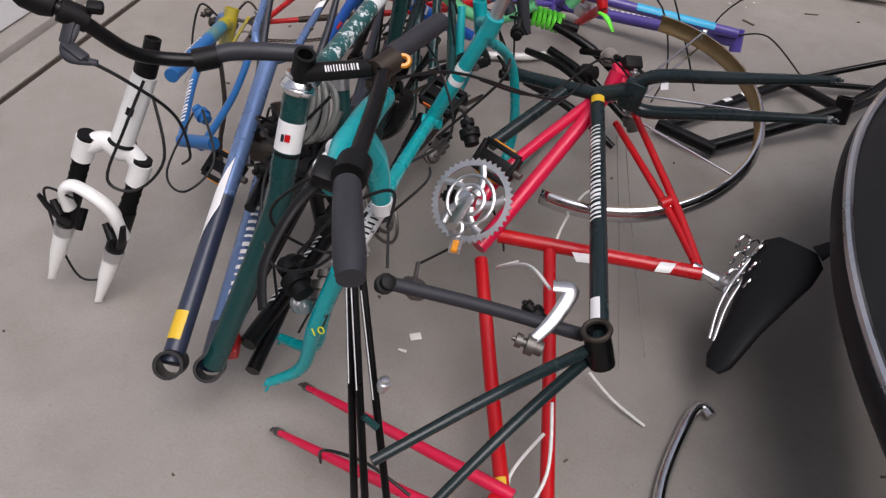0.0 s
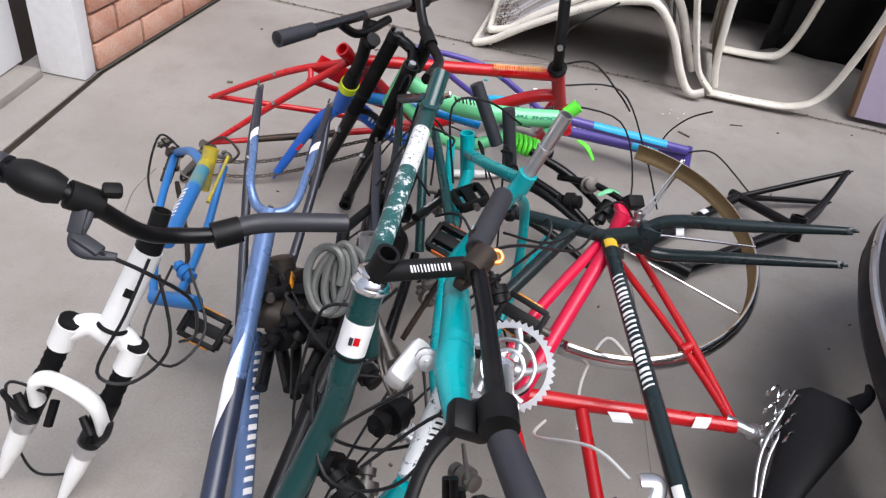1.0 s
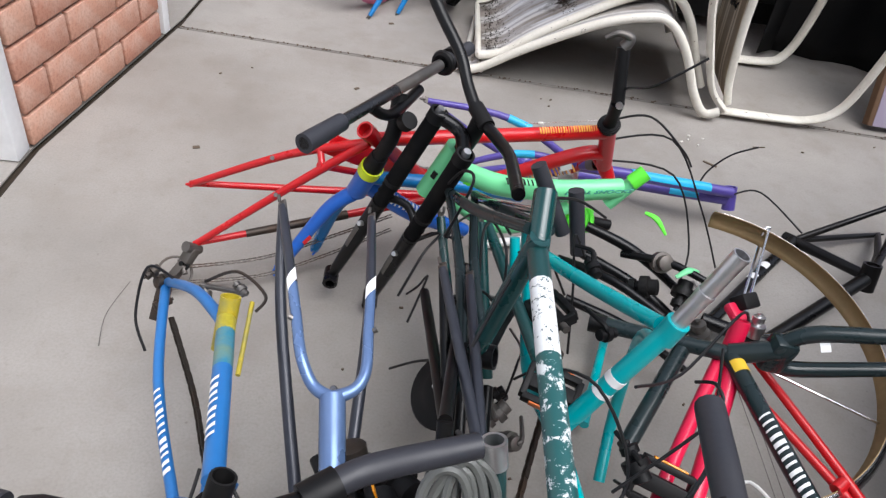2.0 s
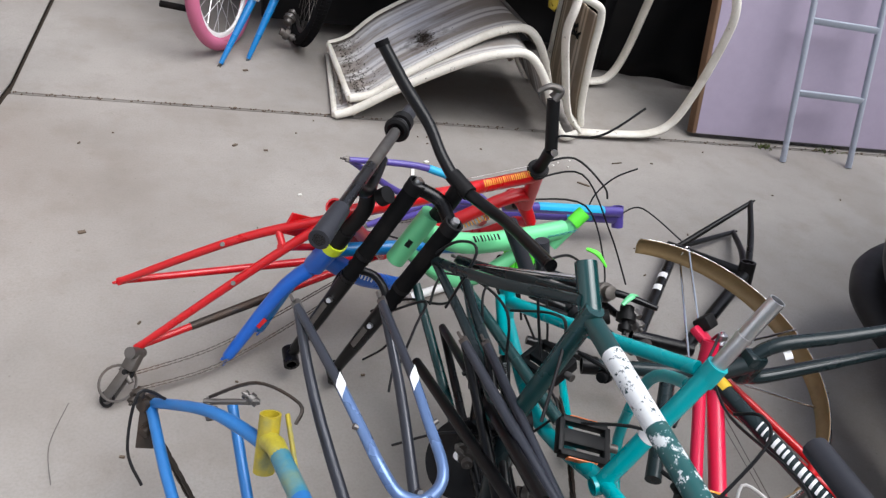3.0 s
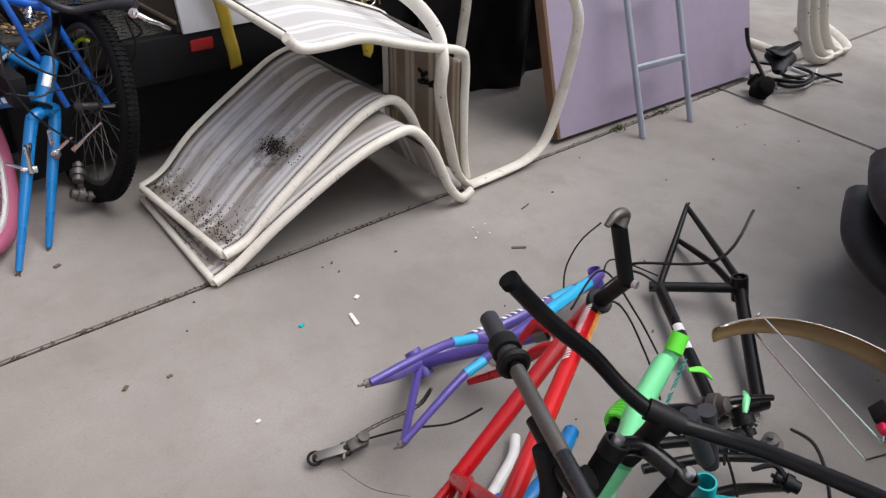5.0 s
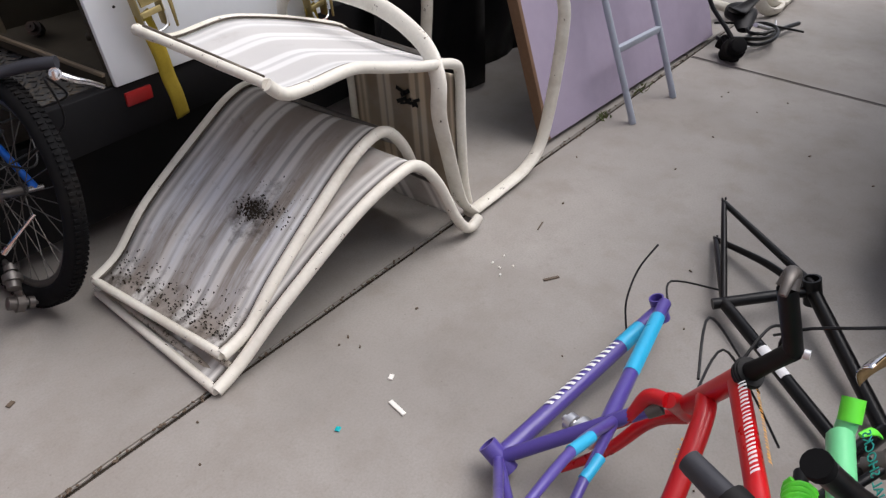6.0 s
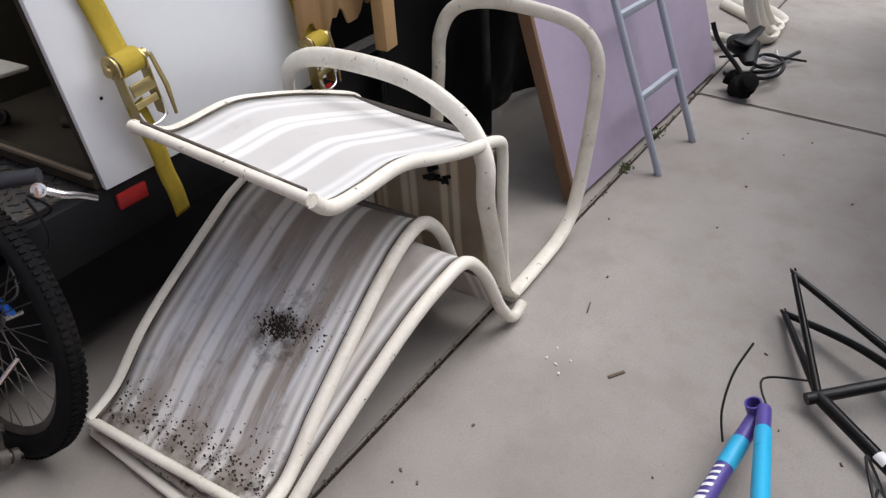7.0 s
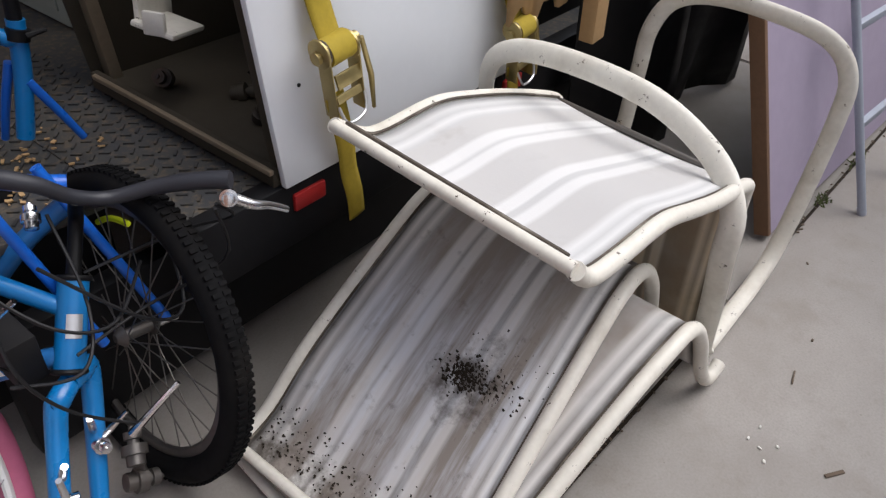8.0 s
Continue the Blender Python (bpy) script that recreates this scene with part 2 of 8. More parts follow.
def sling_cloth(name, dirty, faded, onset=0.42, tint=None):
    """Woven sling fabric with stripes along its length, and dirt stains. Stripes run by the u of the cloth's UV map."""
    m, nt, b = nodes_of(name)
    uv = nt.nodes.new("ShaderNodeUVMap")
    uv.uv_map = "cloth"
    sep = nt.nodes.new("ShaderNodeSeparateXYZ")
    nt.links.new(uv.outputs[0], sep.inputs[0])
    cr = nt.nodes.new("ShaderNodeValToRGB")
    nt.links.new(sep.outputs[0], cr.inputs[0])
    pale, grey, taupe = (0.62, 0.60, 0.57), (0.29, 0.275, 0.26), (0.275, 0.242, 0.212)
    stops = [(0.0, (0.07, 0.06, 0.05)), (0.022, (0.1, 0.09, 0.08)), (0.03, grey), (0.045, pale), (0.07, grey), (0.1, pale), (0.13, taupe), (0.27, taupe), (0.29, pale), (0.325, pale), (0.34, grey), (0.36, grey), (0.37, pale),
             (0.41, pale), (0.43, taupe), (0.6, taupe), (0.62, pale), (0.655, pale), (0.67, grey), (0.69, pale), (0.73, pale), (0.75, taupe), (0.84, taupe), (0.86, grey),
             (0.89, pale), (0.92, grey), (0.95, pale), (0.972, grey), (0.98, (0.1, 0.09, 0.08))]
    el = cr.color_ramp.elements
    el[0].position, el[1].position = 0, 1
    for p, g in stops:
        e = el.new(p) if p > 0 else el[0]
        e.color = (*g, 1)
    el[-1].color = (*grey, 1)
    v = coords(nt)
    c = mix_rgb(nt, ramp(nt, noise_tex(nt, v, 3.2, 5), onset, onset + 0.2, 0, faded), cr.outputs[0], (0.66, 0.67, 0.675))
    c = mix_rgb(nt, 0.25, c, cr.outputs[0])
    if name == "cloth_dirty":
        # a bleached stretch below the middle of the sling, streaked along the stripes, and soil stains at its low end
        st = nt.nodes.new("ShaderNodeMapping")
        st.inputs["Scale"].default_value = (8, 2.0, 1)
        nt.links.new(uv.outputs[0], st.inputs["Vector"])
        streak = noise_tex(nt, st.outputs[0], 1.0, 5, 0.7)
        band = nt.nodes.new("ShaderNodeValToRGB")
        nt.links.new(sep.outputs[1], band.inputs[0])
        be = band.color_ramp.elements
        be[0].position, be[0].color, be[1].position, be[1].color = 0.12, (0, 0, 0, 1), 0.72, (0, 0, 0, 1)
        for p, q in ((0.24, 0.8), (0.42, 1.0), (0.52, 0.35)):
            g = be.new(p)
            g.color = (q, q, q, 1)
        k = nt.nodes.new("ShaderNodeMath")
        k.operation = "MULTIPLY"
        nt.links.new(band.outputs[0], k.inputs[0])
        nt.links.new(ramp(nt, streak, 0.43, 0.66, 0.0, 0.85), k.inputs[1])
        c = mix_rgb(nt, k.outputs[0], c, (0.7, 0.73, 0.78))
        low = ramp(nt, sep.outputs[1], 0.02, 0.26, 0.26, 0.0)
        k2 = nt.nodes.new("ShaderNodeMath")
        nt.links.new(low, k2.inputs[0])
        nt.links.new(noise_tex(nt, v, 20, 8, 0.68), k2.inputs[1])
        c = mix_rgb(nt, ramp(nt, k2.outputs[0], 0.62, 0.85, 0, 0.85), c, (0.06, 0.045, 0.03))
        # one dark soil stain below the middle, drawn out across the cloth
        off = nt.nodes.new("ShaderNodeMapping")
        off.inputs["Location"].default_value, off.inputs["Scale"].default_value = (-0.34 / 0.2, -0.395 / 0.06, 0), (1 / 0.2, 1 / 0.06, 0)
        nt.links.new(uv.outputs[0], off.inputs["Vector"])
        far_off = nt.nodes.new("ShaderNodeVectorMath")
        far_off.operation = "LENGTH"
        nt.links.new(off.outputs[0], far_off.inputs[0])
        k3 = nt.nodes.new("ShaderNodeMath")
        nt.links.new(ramp(nt, far_off.outputs["Value"], 0.0, 1.2, 0.38, 0.0), k3.inputs[0])
        nt.links.new(noise_tex(nt, v, 24, 8, 0.66), k3.inputs[1])
        c = mix_rgb(nt, ramp(nt, k3.outputs[0], 0.6, 0.86, 0, 0.8), c, (0.055, 0.04, 0.03))
    c = mix_rgb(nt, ramp(nt, noise_tex(nt, v, 9, 8, 0.7), 0.55, 0.78, 0, dirty), c, (0.11, 0.09, 0.07))
    if tint:
        c = mix_rgb(nt, ramp(nt, noise_tex(nt, v, 5, 4), 0.3, 0.6, 0.5, 1.0), c, tint, "MULTIPLY")
    w = nt.nodes.new("ShaderNodeTexWave")
    w.inputs["Scale"].default_value = 140
    nt.links.new(uv.outputs[0], w.inputs["Vector"])
    nt.links.new(c, b.inputs["Base Color"])
    b.inputs["Roughness"].default_value = 0.85
    bump(nt, b, w.outputs["Fac"], 0.25, 0.001)
    return m


def plate_metal():
    m, nt, b = nodes_of("plate_metal")
    v = coords(nt)
    c = mix_rgb(nt, ramp(nt, noise_tex(nt, v, 4), 0.35, 0.65), (0.045, 0.05, 0.06), (0.085, 0.078, 0.066))
    c = mix_rgb(nt, ramp(nt, noise_tex(nt, v, 60), 0.5, 0.7, 0, 0.6), c, (0.2, 0.15, 0.09))
    nt.links.new(c, b.inputs["Base Color"])
    b.inputs["Metallic"].default_value, b.inputs["Roughness"].default_value = 0.4, 0.6
    return m


M["concrete"], M["brick_face"], M["plate_metal"] = concrete(), brick_face(), plate_metal()
M["cloth_dirty"], M["cloth_clean"], M["cloth_bleached"] = sling_cloth("cloth_dirty", 0.2, 0.15, 0.55), sling_cloth("cloth_clean", 0.2, 0.5), sling_cloth("cloth_bleached", 0.14, 0.75, 0.15)
M["cloth_tan"] = sling_cloth("cloth_tan", 0.35, 0.35, 0.4, (1.0, 0.84, 0.62))
M["rubber"].node_tree.nodes["Principled BSDF"].inputs["Specular IOR Level"].default_value = 0.12


# ---- builders ----
def vec(p):
    return Vector(p)


def link_mesh(name, bm, material, smooth=True):
    me = bpy.data.meshes.new(name)
    bm.normal_update()
    bm.to_mesh(me)
    bm.free()
    me.materials.append(M[material])
    if smooth:
        me.polygons.foreach_set("use_smooth", [True] * len(me.polygons))
        me.set_sharp_from_angle(angle=radians(40))
    return me


def thing(name, at, label, category, group=""):
    e = new(name)
    e.location = at
    e.empty_display_size = 0.1
    bpy.context.view_layer.update()
    return tagged(e, label, category, group)


def root_of(ob):
    while ob.parent:
        ob = ob.parent
    return ob


def part(name, bm, material, parent, label=""):
    """One mesh under a thing or a part; its bmesh is in world coordinates."""
    base = Vector(root_of(parent).location)
    bmesh.ops.translate(bm, verts=bm.verts, vec=-base)
    ob = new(name, link_mesh(name, bm, material))
    ob.parent = parent
    return tagged(ob, label)


def alone(name, bm, material, label, category, kind="", group=""):
    ob = new(name, link_mesh(name, bm, material))
    return tagged(ob, label, category, group, kind)


def smooth_path(pts, n=6, closed=False):
    pts = [Vector(p) for p in pts]
    if len(pts) < 3:
        return pts
    out, k = [], len(pts)
    for i in range(k if closed else k - 1):
        g = (lambda j: pts[j % k]) if closed else (lambda j: pts[min(max(j, 0), k - 1)])
        a, b, c, d = g(i - 1), g(i), g(i + 1), g(i + 2)
        for s in range(n):
            t = s / n
            out.append(0.5 * (2 * b + (c - a) * t + (2 * a - 5 * b + 4 * c - d) * t * t + (3 * b - a - 3 * c + d) * t ** 3))
    if not closed:
        out.append(pts[-1])
    return out


def sweep(pts, r, segs=12, closed=False, cap=True, flat=1.0, up=None):
    """A tube along the points; r is one radius or a list from end to end; flat squashes it along its second axis."""
    bm = bmesh.new()
    pts = [Vector(p) for p in pts]
    n = len(pts)
    rad = (lambda i: r) if not isinstance(r, (list, tuple)) else (lambda i: np.interp(i / max(n - 1, 1), np.linspace(0, 1, len(r)), r))
    rings, prev = [], None
    for i, p in enumerate(pts):
        a, b = pts[(i - 1) % n if closed else max(i - 1, 0)], pts[(i + 1) % n if closed else min(i + 1, n - 1)]
        d = (b - a).normalized()
        ref = prev if prev is not None else (Vector(up) if up else (Vector((0, 0, 1)) if abs(d.z) < 0.9 else Vector((1, 0, 0))))
        s = d.cross(ref)
        s = s.normalized() if s.length > 1e-6 else d.orthogonal().normalized()
        u = s.cross(d).normalized()
        prev = u
        ra = rad(i)
        rings.append([bm.verts.new(p + (s * math.cos(k * math.tau / segs) + u * flat * math.sin(k * math.tau / segs)) * ra) for k in range(segs)])
    for i in range(n if closed else n - 1):
        A, B = rings[i], rings[(i + 1) % n]
        for k in range(segs):
            bm.faces.new((A[k], A[(k + 1) % segs], B[(k + 1) % segs], B[k]))
    if cap and not closed:
        bm.faces.new(rings[0][::-1])
        bm.faces.new(rings[-1])
    bmesh.ops.recalc_face_normals(bm, faces=bm.faces)
    return bm


def pipe(a, b, r, bore=0.8, segs=16):
    """An open-ended tube with a wall, from a to b."""
    bm = bmesh.new()
    a, b = Vector(a), Vector(b)
    d = (b - a).normalized()
    s = d.orthogonal().normalized()
    u = d.cross(s)
    loops = []
    for p, q in ((a, r * bore), (a, r), (b, r), (b, r * bore)):
        loops.append([bm.verts.new(p + (s * math.cos(k * math.tau / segs) + u * math.sin(k * math.tau / segs)) * q) for k in range(segs)])
    for i in range(4):
        A, B = loops[i], loops[(i + 1) % 4]
        for k in range(segs):
            bm.faces.new((A[k], A[(k + 1) % segs], B[(k + 1) % segs], B[k]))
    bmesh.ops.recalc_face_normals(bm, faces=bm.faces)
    return bm


def ring(center, axis, R, r, segs=32, tube=8):
    c, z = Vector(center), Vector(axis).normalized()
    x = z.orthogonal().normalized()
    y = z.cross(x)
    return sweep([c + (x * math.cos(k * math.tau / segs) + y * math.sin(k * math.tau / segs)) * R for k in range(segs)], r, tube, closed=True, up=z)


def join(*bms):
    out = bms[0]
    for b in bms[1:]:
        me = bpy.data.meshes.new("joined")
        b.to_mesh(me)
        b.free()
        out.from_mesh(me)
        bpy.data.meshes.remove(me)
    return out


def box(center, size, rot=(0, 0, 0), bevel=0.003):
    bm = bmesh.new()
    bmesh.ops.create_cube(bm, size=1)
    bmesh.ops.scale(bm, vec=size, verts=bm.verts)
    if bevel:
        bmesh.ops.bevel(bm, geom=bm.edges[:] + bm.verts[:], offset=min(bevel, min(size) * 0.4), segments=2, affect="EDGES", profile=0.5)
    bmesh.ops.transform(bm, matrix=pose(*center, *rot), verts=bm.verts)
    return bm


def beam(a, b, w, h, up=(0, 0, 1), bevel=0.002):
    """A rectangular bar from a to b."""
    a, b = Vector(a), Vector(b)
    d = b - a
    x = d.normalized()
    y = Vector(up).cross(x).normalized()
    z = x.cross(y)
    bm = box((0, 0, 0), (d.length, w, h), bevel=bevel)
    m = Matrix((x, y, z)).transposed().to_4x4()
    m.translation = (a + b) / 2
    bmesh.ops.transform(bm, matrix=m, verts=bm.verts)
    return bm


def decal(a, b, r, t0, t1, facing, width=1.0, lift=0.0012, slant=0.0, shift=0.0):
    """A thin curved patch on the tube from a to b, between the shares t0 and t1, on the side that faces the given way."""
    bm = bmesh.new()
    a, b = Vector(a), Vector(b)
    d = (b - a).normalized()
    f = Vector(facing)
    u = (f - d * f.dot(d)).normalized()
    s = d.cross(u)
    rows = []
    for t in (t0, t1):
        rows.append([bm.verts.new(a.lerp(b, t + slant * k) + (u * math.cos(k) + s * math.sin(k)) * (r + lift)) for k in np.linspace(shift - width, shift + width, 7)])
    for k in range(6):
        bm.faces.new((rows[0][k], rows[0][k + 1], rows[1][k + 1], rows[1][k]))
    return bm


def letter_bars(parent, name, a, b, r, t0, t1, n, facing, material, width=0.5, seed=1):
    """A row of plain bars of lettering size along a tube, as one strip of writing."""
    rnd = random.Random(seed)
    n = int(n * 2.1)
    bms, step = [], (t1 - t0) / n
    for i in range(n):
        p = t0 + i * step
        lean, w = step * 0.22 / width, width * rnd.uniform(0.85, 1.0)
        bms.append(decal(a, b, r, p, p + step * rnd.uniform(0.28, 0.62), facing, w, slant=lean))
    return part(name, join(*bms), material, parent)


def cable(name, pts, r=0.0025, material="cable_black", label="loose black brake cable lying among the frames"):
    return alone(name, sweep(smooth_path(pts, 6), r, 6), material, label, "cable")


def knob_bm(at, size, seed):
    rnd = random.Random(seed)
    ax = Vector((rnd.uniform(-1, 1), rnd.uniform(-1, 1), rnd.uniform(-0.6, 0.6))).normalized()
    p = Vector(at)
    prof = [(-0.7, 0.25), (-0.66, 0.36), (-0.3, 0.36), (-0.28, 0.5), (0.1, 0.5), (0.12, 0.22), (0.3, 0.22), (0.32, 0.34), (0.6, 0.34), (0.62, 0.12), (0.8, 0.12)]
    return lathe(p, ax, [(o * size, q * size) for o, q in prof])


def lathe(p, ax, prof, segs=12):
    bm = bmesh.new()
    x = ax.orthogonal().normalized()
    y = ax.cross(x)
    rows = [[bm.verts.new(p + ax * o + (x * math.cos(k * math.tau / segs) + y * math.sin(k * math.tau / segs)) * q) for k in range(segs)] for o, q in prof]
    for A, B in zip(rows, rows[1:]):
        for k in range(segs):
            bm.faces.new((A[k], A[(k + 1) % segs], B[(k + 1) % segs], B[k]))
    bm.faces.new(rows[0][::-1])
    bm.faces.new(rows[-1])
    bmesh.ops.recalc_face_normals(bm, faces=bm.faces)
    return bm


def derailleur(parent, at, along, up):
    """A rear gear mechanism: body, two long cage plates and two small guide wheels."""
    p, d = Vector(at), Vector(along).normalized()
    s = (Vector(up) - d * d.dot(Vector(up))).normalized()
    n = d.cross(s)
    g = part("derailleur", join(beam(p - d * 0.01, p + d * 0.035, 0.03, 0.024, up=s, bevel=0.006), sweep([p + d * 0.03 - s * 0.02, p + d * 0.03 + s * 0.026], [0.011, 0.013], 12), sweep([p - d * 0.012 - n * 0.014, p - d * 0.03 + n * 0.02], [0.009, 0.006], 10)), "dull_steel", parent, "worn steel rear derailleur")
    q0, q1 = p - d * 0.015, p - d * 0.085 - n * 0.012
    for k in (-0.008, 0.008):
        part("cage_plate", beam(q0 + s * k, q1 + s * k, 0.022, 0.0022, up=s, bevel=0.0008), "dull_steel", g)
    for q in (q0, q1):
        part("guide_wheel", join(ring(q, s, 0.015, 0.0035, 18, 6), sweep([q - s * 0.01, q + s * 0.01], 0.006, 10)), "black_plastic", g)
    return g


def chain(parent, name, pts, size=0.006):
    """A roller chain: alternate link plates along a path."""
    path = smooth_path(pts, 10)
    bms, start, flip = [], path[0], 0
    for b in path[1:]:
        while (b - start).length >= 0.0127:
            d = (b - start).normalized()
            end = start + d * 0.0127
            s = d.orthogonal().normalized()
            w = 0.0032 if flip % 2 else 0.0022
            for k in (-w, w):
                bms.append(beam(start - d * 0.003 + s * k, end + d * 0.003 + s * k, size * 1.7, 0.0016, up=s, bevel=0))
            start, flip = end, flip + 1
    return part(name, join(*bms), "chain_steel", parent, "rusty brown roller chain")


def pedal(name, at, axis, along, label, lens="amber", parent=None):
    """A plastic pedal with a cage of bars, an axle and two reflectors."""
    p, x, y = Vector(at), Vector(axis).normalized(), Vector(along)
    y = (y - x * y.dot(x)).normalized()
    z = x.cross(y)
    e = thing(name, (p.x, p.y, 0), label, "pedal", "loose pedals") if parent is None else parent
    hw, hl = 0.031, 0.043
    cage = [beam(p - x * hl + y * k * hw, p + x * hl + y * k * hw, 0.012, 0.022, up=z) for k in (-1, 1)]
    cage += [beam(p + x * k * hl - y * hw, p + x * k * hl + y * hw, 0.011, 0.022, up=z) for k in (-1, 1)]
    cage += [beam(p - x * hl, p + x * hl, 0.026, 0.02, up=z)]
    part("cage", join(*cage), "black_plastic", e)
    part("axle", sweep([p - x * hl, p + x * (hl + 0.022)], 0.008, 10), "dull_steel", e)
    for k in (-1, 1):
        part("reflector", beam(p - x * 0.028 + y * k * (hw + 0.007), p + x * 0.028 + y * k * (hw + 0.007), 0.004, 0.015, up=z), lens, e, "amber plastic reflector")
    return e


def wheel(parent, center, axis, R, tyre_r, tyre_mat, rim_mat="alloy", spokes=28, rim_w=0.012, wire="alloy"):
    c, z = Vector(center), Vector(axis).normalized()
    x = z.orthogonal().normalized()
    y = z.cross(x)
    w = part("tyre", ring(c, z, R - tyre_r, tyre_r, 48, 12), tyre_mat, parent)
    part("rim", sweep([c + (x * math.cos(k * math.tau / 48) + y * math.sin(k * math.tau / 48)) * (R - 2 * tyre_r - 0.006) for k in range(48)], rim_w, 8, closed=True, flat=0.7, up=z), rim_mat, parent)
    part("hub", sweep([c - z * 0.045, c - z * 0.03, c - z * 0.028, c + z * 0.028, c + z * 0.03, c + z * 0.045], [0.008, 0.022, 0.012, 0.012, 0.022, 0.008], 14), "dull_steel", parent)
    bms = []
    for k in range(spokes):
        a = k * math.tau / spokes
        sd = 1 if k % 2 else -1
        q = a + (0.5 if (k // 2) % 2 else -0.5)
        bms.append(sweep([c + z * sd * 0.028 + (x * math.cos(q) + y * math.sin(q)) * 0.02, c + (x * math.cos(a) + y * math.sin(a)) * (R - 2 * tyre_r - 0.006)], 0.0014, 5, cap=False))
    part("spokes", join(*bms), wire, parent)
    return w


# ---- ground ----
def joint_y(x):
    return 3.774 - 0.055 * x


def slab(name, corners, label, top=0.0):
    bm = bmesh.new()
    lo = [bm.verts.new((x, y, top - 0.12)) for x, y in corners]
    hi = [bm.verts.new((x, y, top)) for x, y in corners]
    n = len(corners)
    bm.faces.new(hi)
    bm.faces.new(lo[::-1])
    for i in range(n):
        bm.faces.new((lo[i], lo[(i + 1) % n], hi[(i + 1) % n], hi[i]))
    bmesh.ops.recalc_face_normals(bm, faces=bm.faces)
    edges = [e for e in bm.edges if all(abs(v.co.z - top) < 1e-6 for v in e.verts)]
    bmesh.ops.bevel(bm, geom=edges, offset=0.005, segments=2, affect="EDGES")
    return alone(name, bm, "concrete", label, "paving", "structure")


G = 0.0055
slab("pavement_near", [(-0.80 + G, -6), (2.36 - 2 * G, -6), (3.40 - 2 * G, joint_y(3.40) - G), (-0.606 + G, joint_y(-0.6) - G), (-0.735 + G, 2.905), (-0.735 + G, 2.46)], "worn grey concrete driveway slab with stains")
slab("pavement_far", [(-0.6 + G, joint_y(-0.6) + G), (3.40 - 2 * G, joint_y(3.40) + G), (3.95 - 2 * G, 9), (-0.35 + G, 9)], "worn grey concrete slab under the trailer")
slab("pavement_side", [(2.36 + G, -6), (9, -6), (9, joint_y(9) - G), (3.40 + G, joint_y(3.40) - G)], "grey concrete slab beyond the cross joint")
slab("pavement_side_far", [(3.40 + G, joint_y(3.40) + G), (9, joint_y(9) + G), (9, 9), (3.95 + G, 9)], "grey concrete slab behind the leaning board")
slab("pavement_edge", [(-1.0, -6), (-0.80 - G, -6), (-0.735 - 3 * G, 2.46), (-0.735 - 2 * G, 2.905), (-0.59 - 2 * G, 3.9), (-0.36 - G, 9), (-1.0, 9)], "narrow concrete strip along the wall", -0.004)
bm = bmesh.new()
bmesh.ops.create_grid(bm, x_segments=2, y_segments=2, size=400)
bmesh.ops.translate(bm, verts=bm.verts, vec=(0, 0, -0.009))
alone("ground", bm, "soil_dark", "dark earth showing in the slab joints", "ground", "structure")


# ---- house wall ----
def wall_and_door():

    core = box((-0.86, 3.32, 1.1), (0.2, 0.83, 2.2), bevel=0)
    wall = alone("wall_brick", core, "mortar", "red brick pier with pale mortar joints", "wall", "structure")
    me = link_mesh("brick", box((0, 0, 0), (0.02, 0.26, 0.09), bevel=0.005), "brick_face")
    meh = link_mesh("brick_half", box((0, 0, 0), (0.02, 0.125, 0.09), bevel=0.005), "brick_face")
    for row in range(18):
        z = 0.05 + row * 0.102
        y, first = 2.91, True
        while y < 3.73:
            half = (row % 2 == 1 and first) or 3.735 - y < 0.26
            w = 0.125 if half else 0.26
            if y + w > 3.76:
                break
            b = new("brick", meh if half else me)
            b.location, b.parent = (-0.752, y + w / 2, z), wall
            y, first = y + w + 0.012, False
    # the pier's face turns a little away from the door
    pivot = Vector((-0.742, 2.91, 0))
    turn = Matrix.Translation(pivot) @ Matrix.Rotation(radians(-8.2), 4, "Z") @ Matrix.Translation(-pivot)
    wall.matrix_world = turn
    return turn


def door_side(turn):
    alone("doorstep", box((-1.07, 2.1, 0.0), (0.36, 1.42, 0.05), bevel=0.006), "concrete", "low concrete doorstep", "step", "structure")
    alone("trim_jamb", box((-0.83, 2.865, 1.1), (0.16, 0.07, 2.2), bevel=0.004), "trim_white", "white painted door jamb with chipped edge", "trim", "structure")
    alone("door_1", box((-0.99, 2.1, 1.08), (0.045, 1.46, 2.1), bevel=0.004), "door_white", "plain white door in the recess", "door", "structure")
    end = alone("trim_end", box((-0.8, 3.76, 1.1), (0.12, 0.045, 2.2), bevel=0.004), "trim_white", "white painted trim board at the pier's end", "trim", "structure")
    end.matrix_world = turn


door_side(wall_and_door())


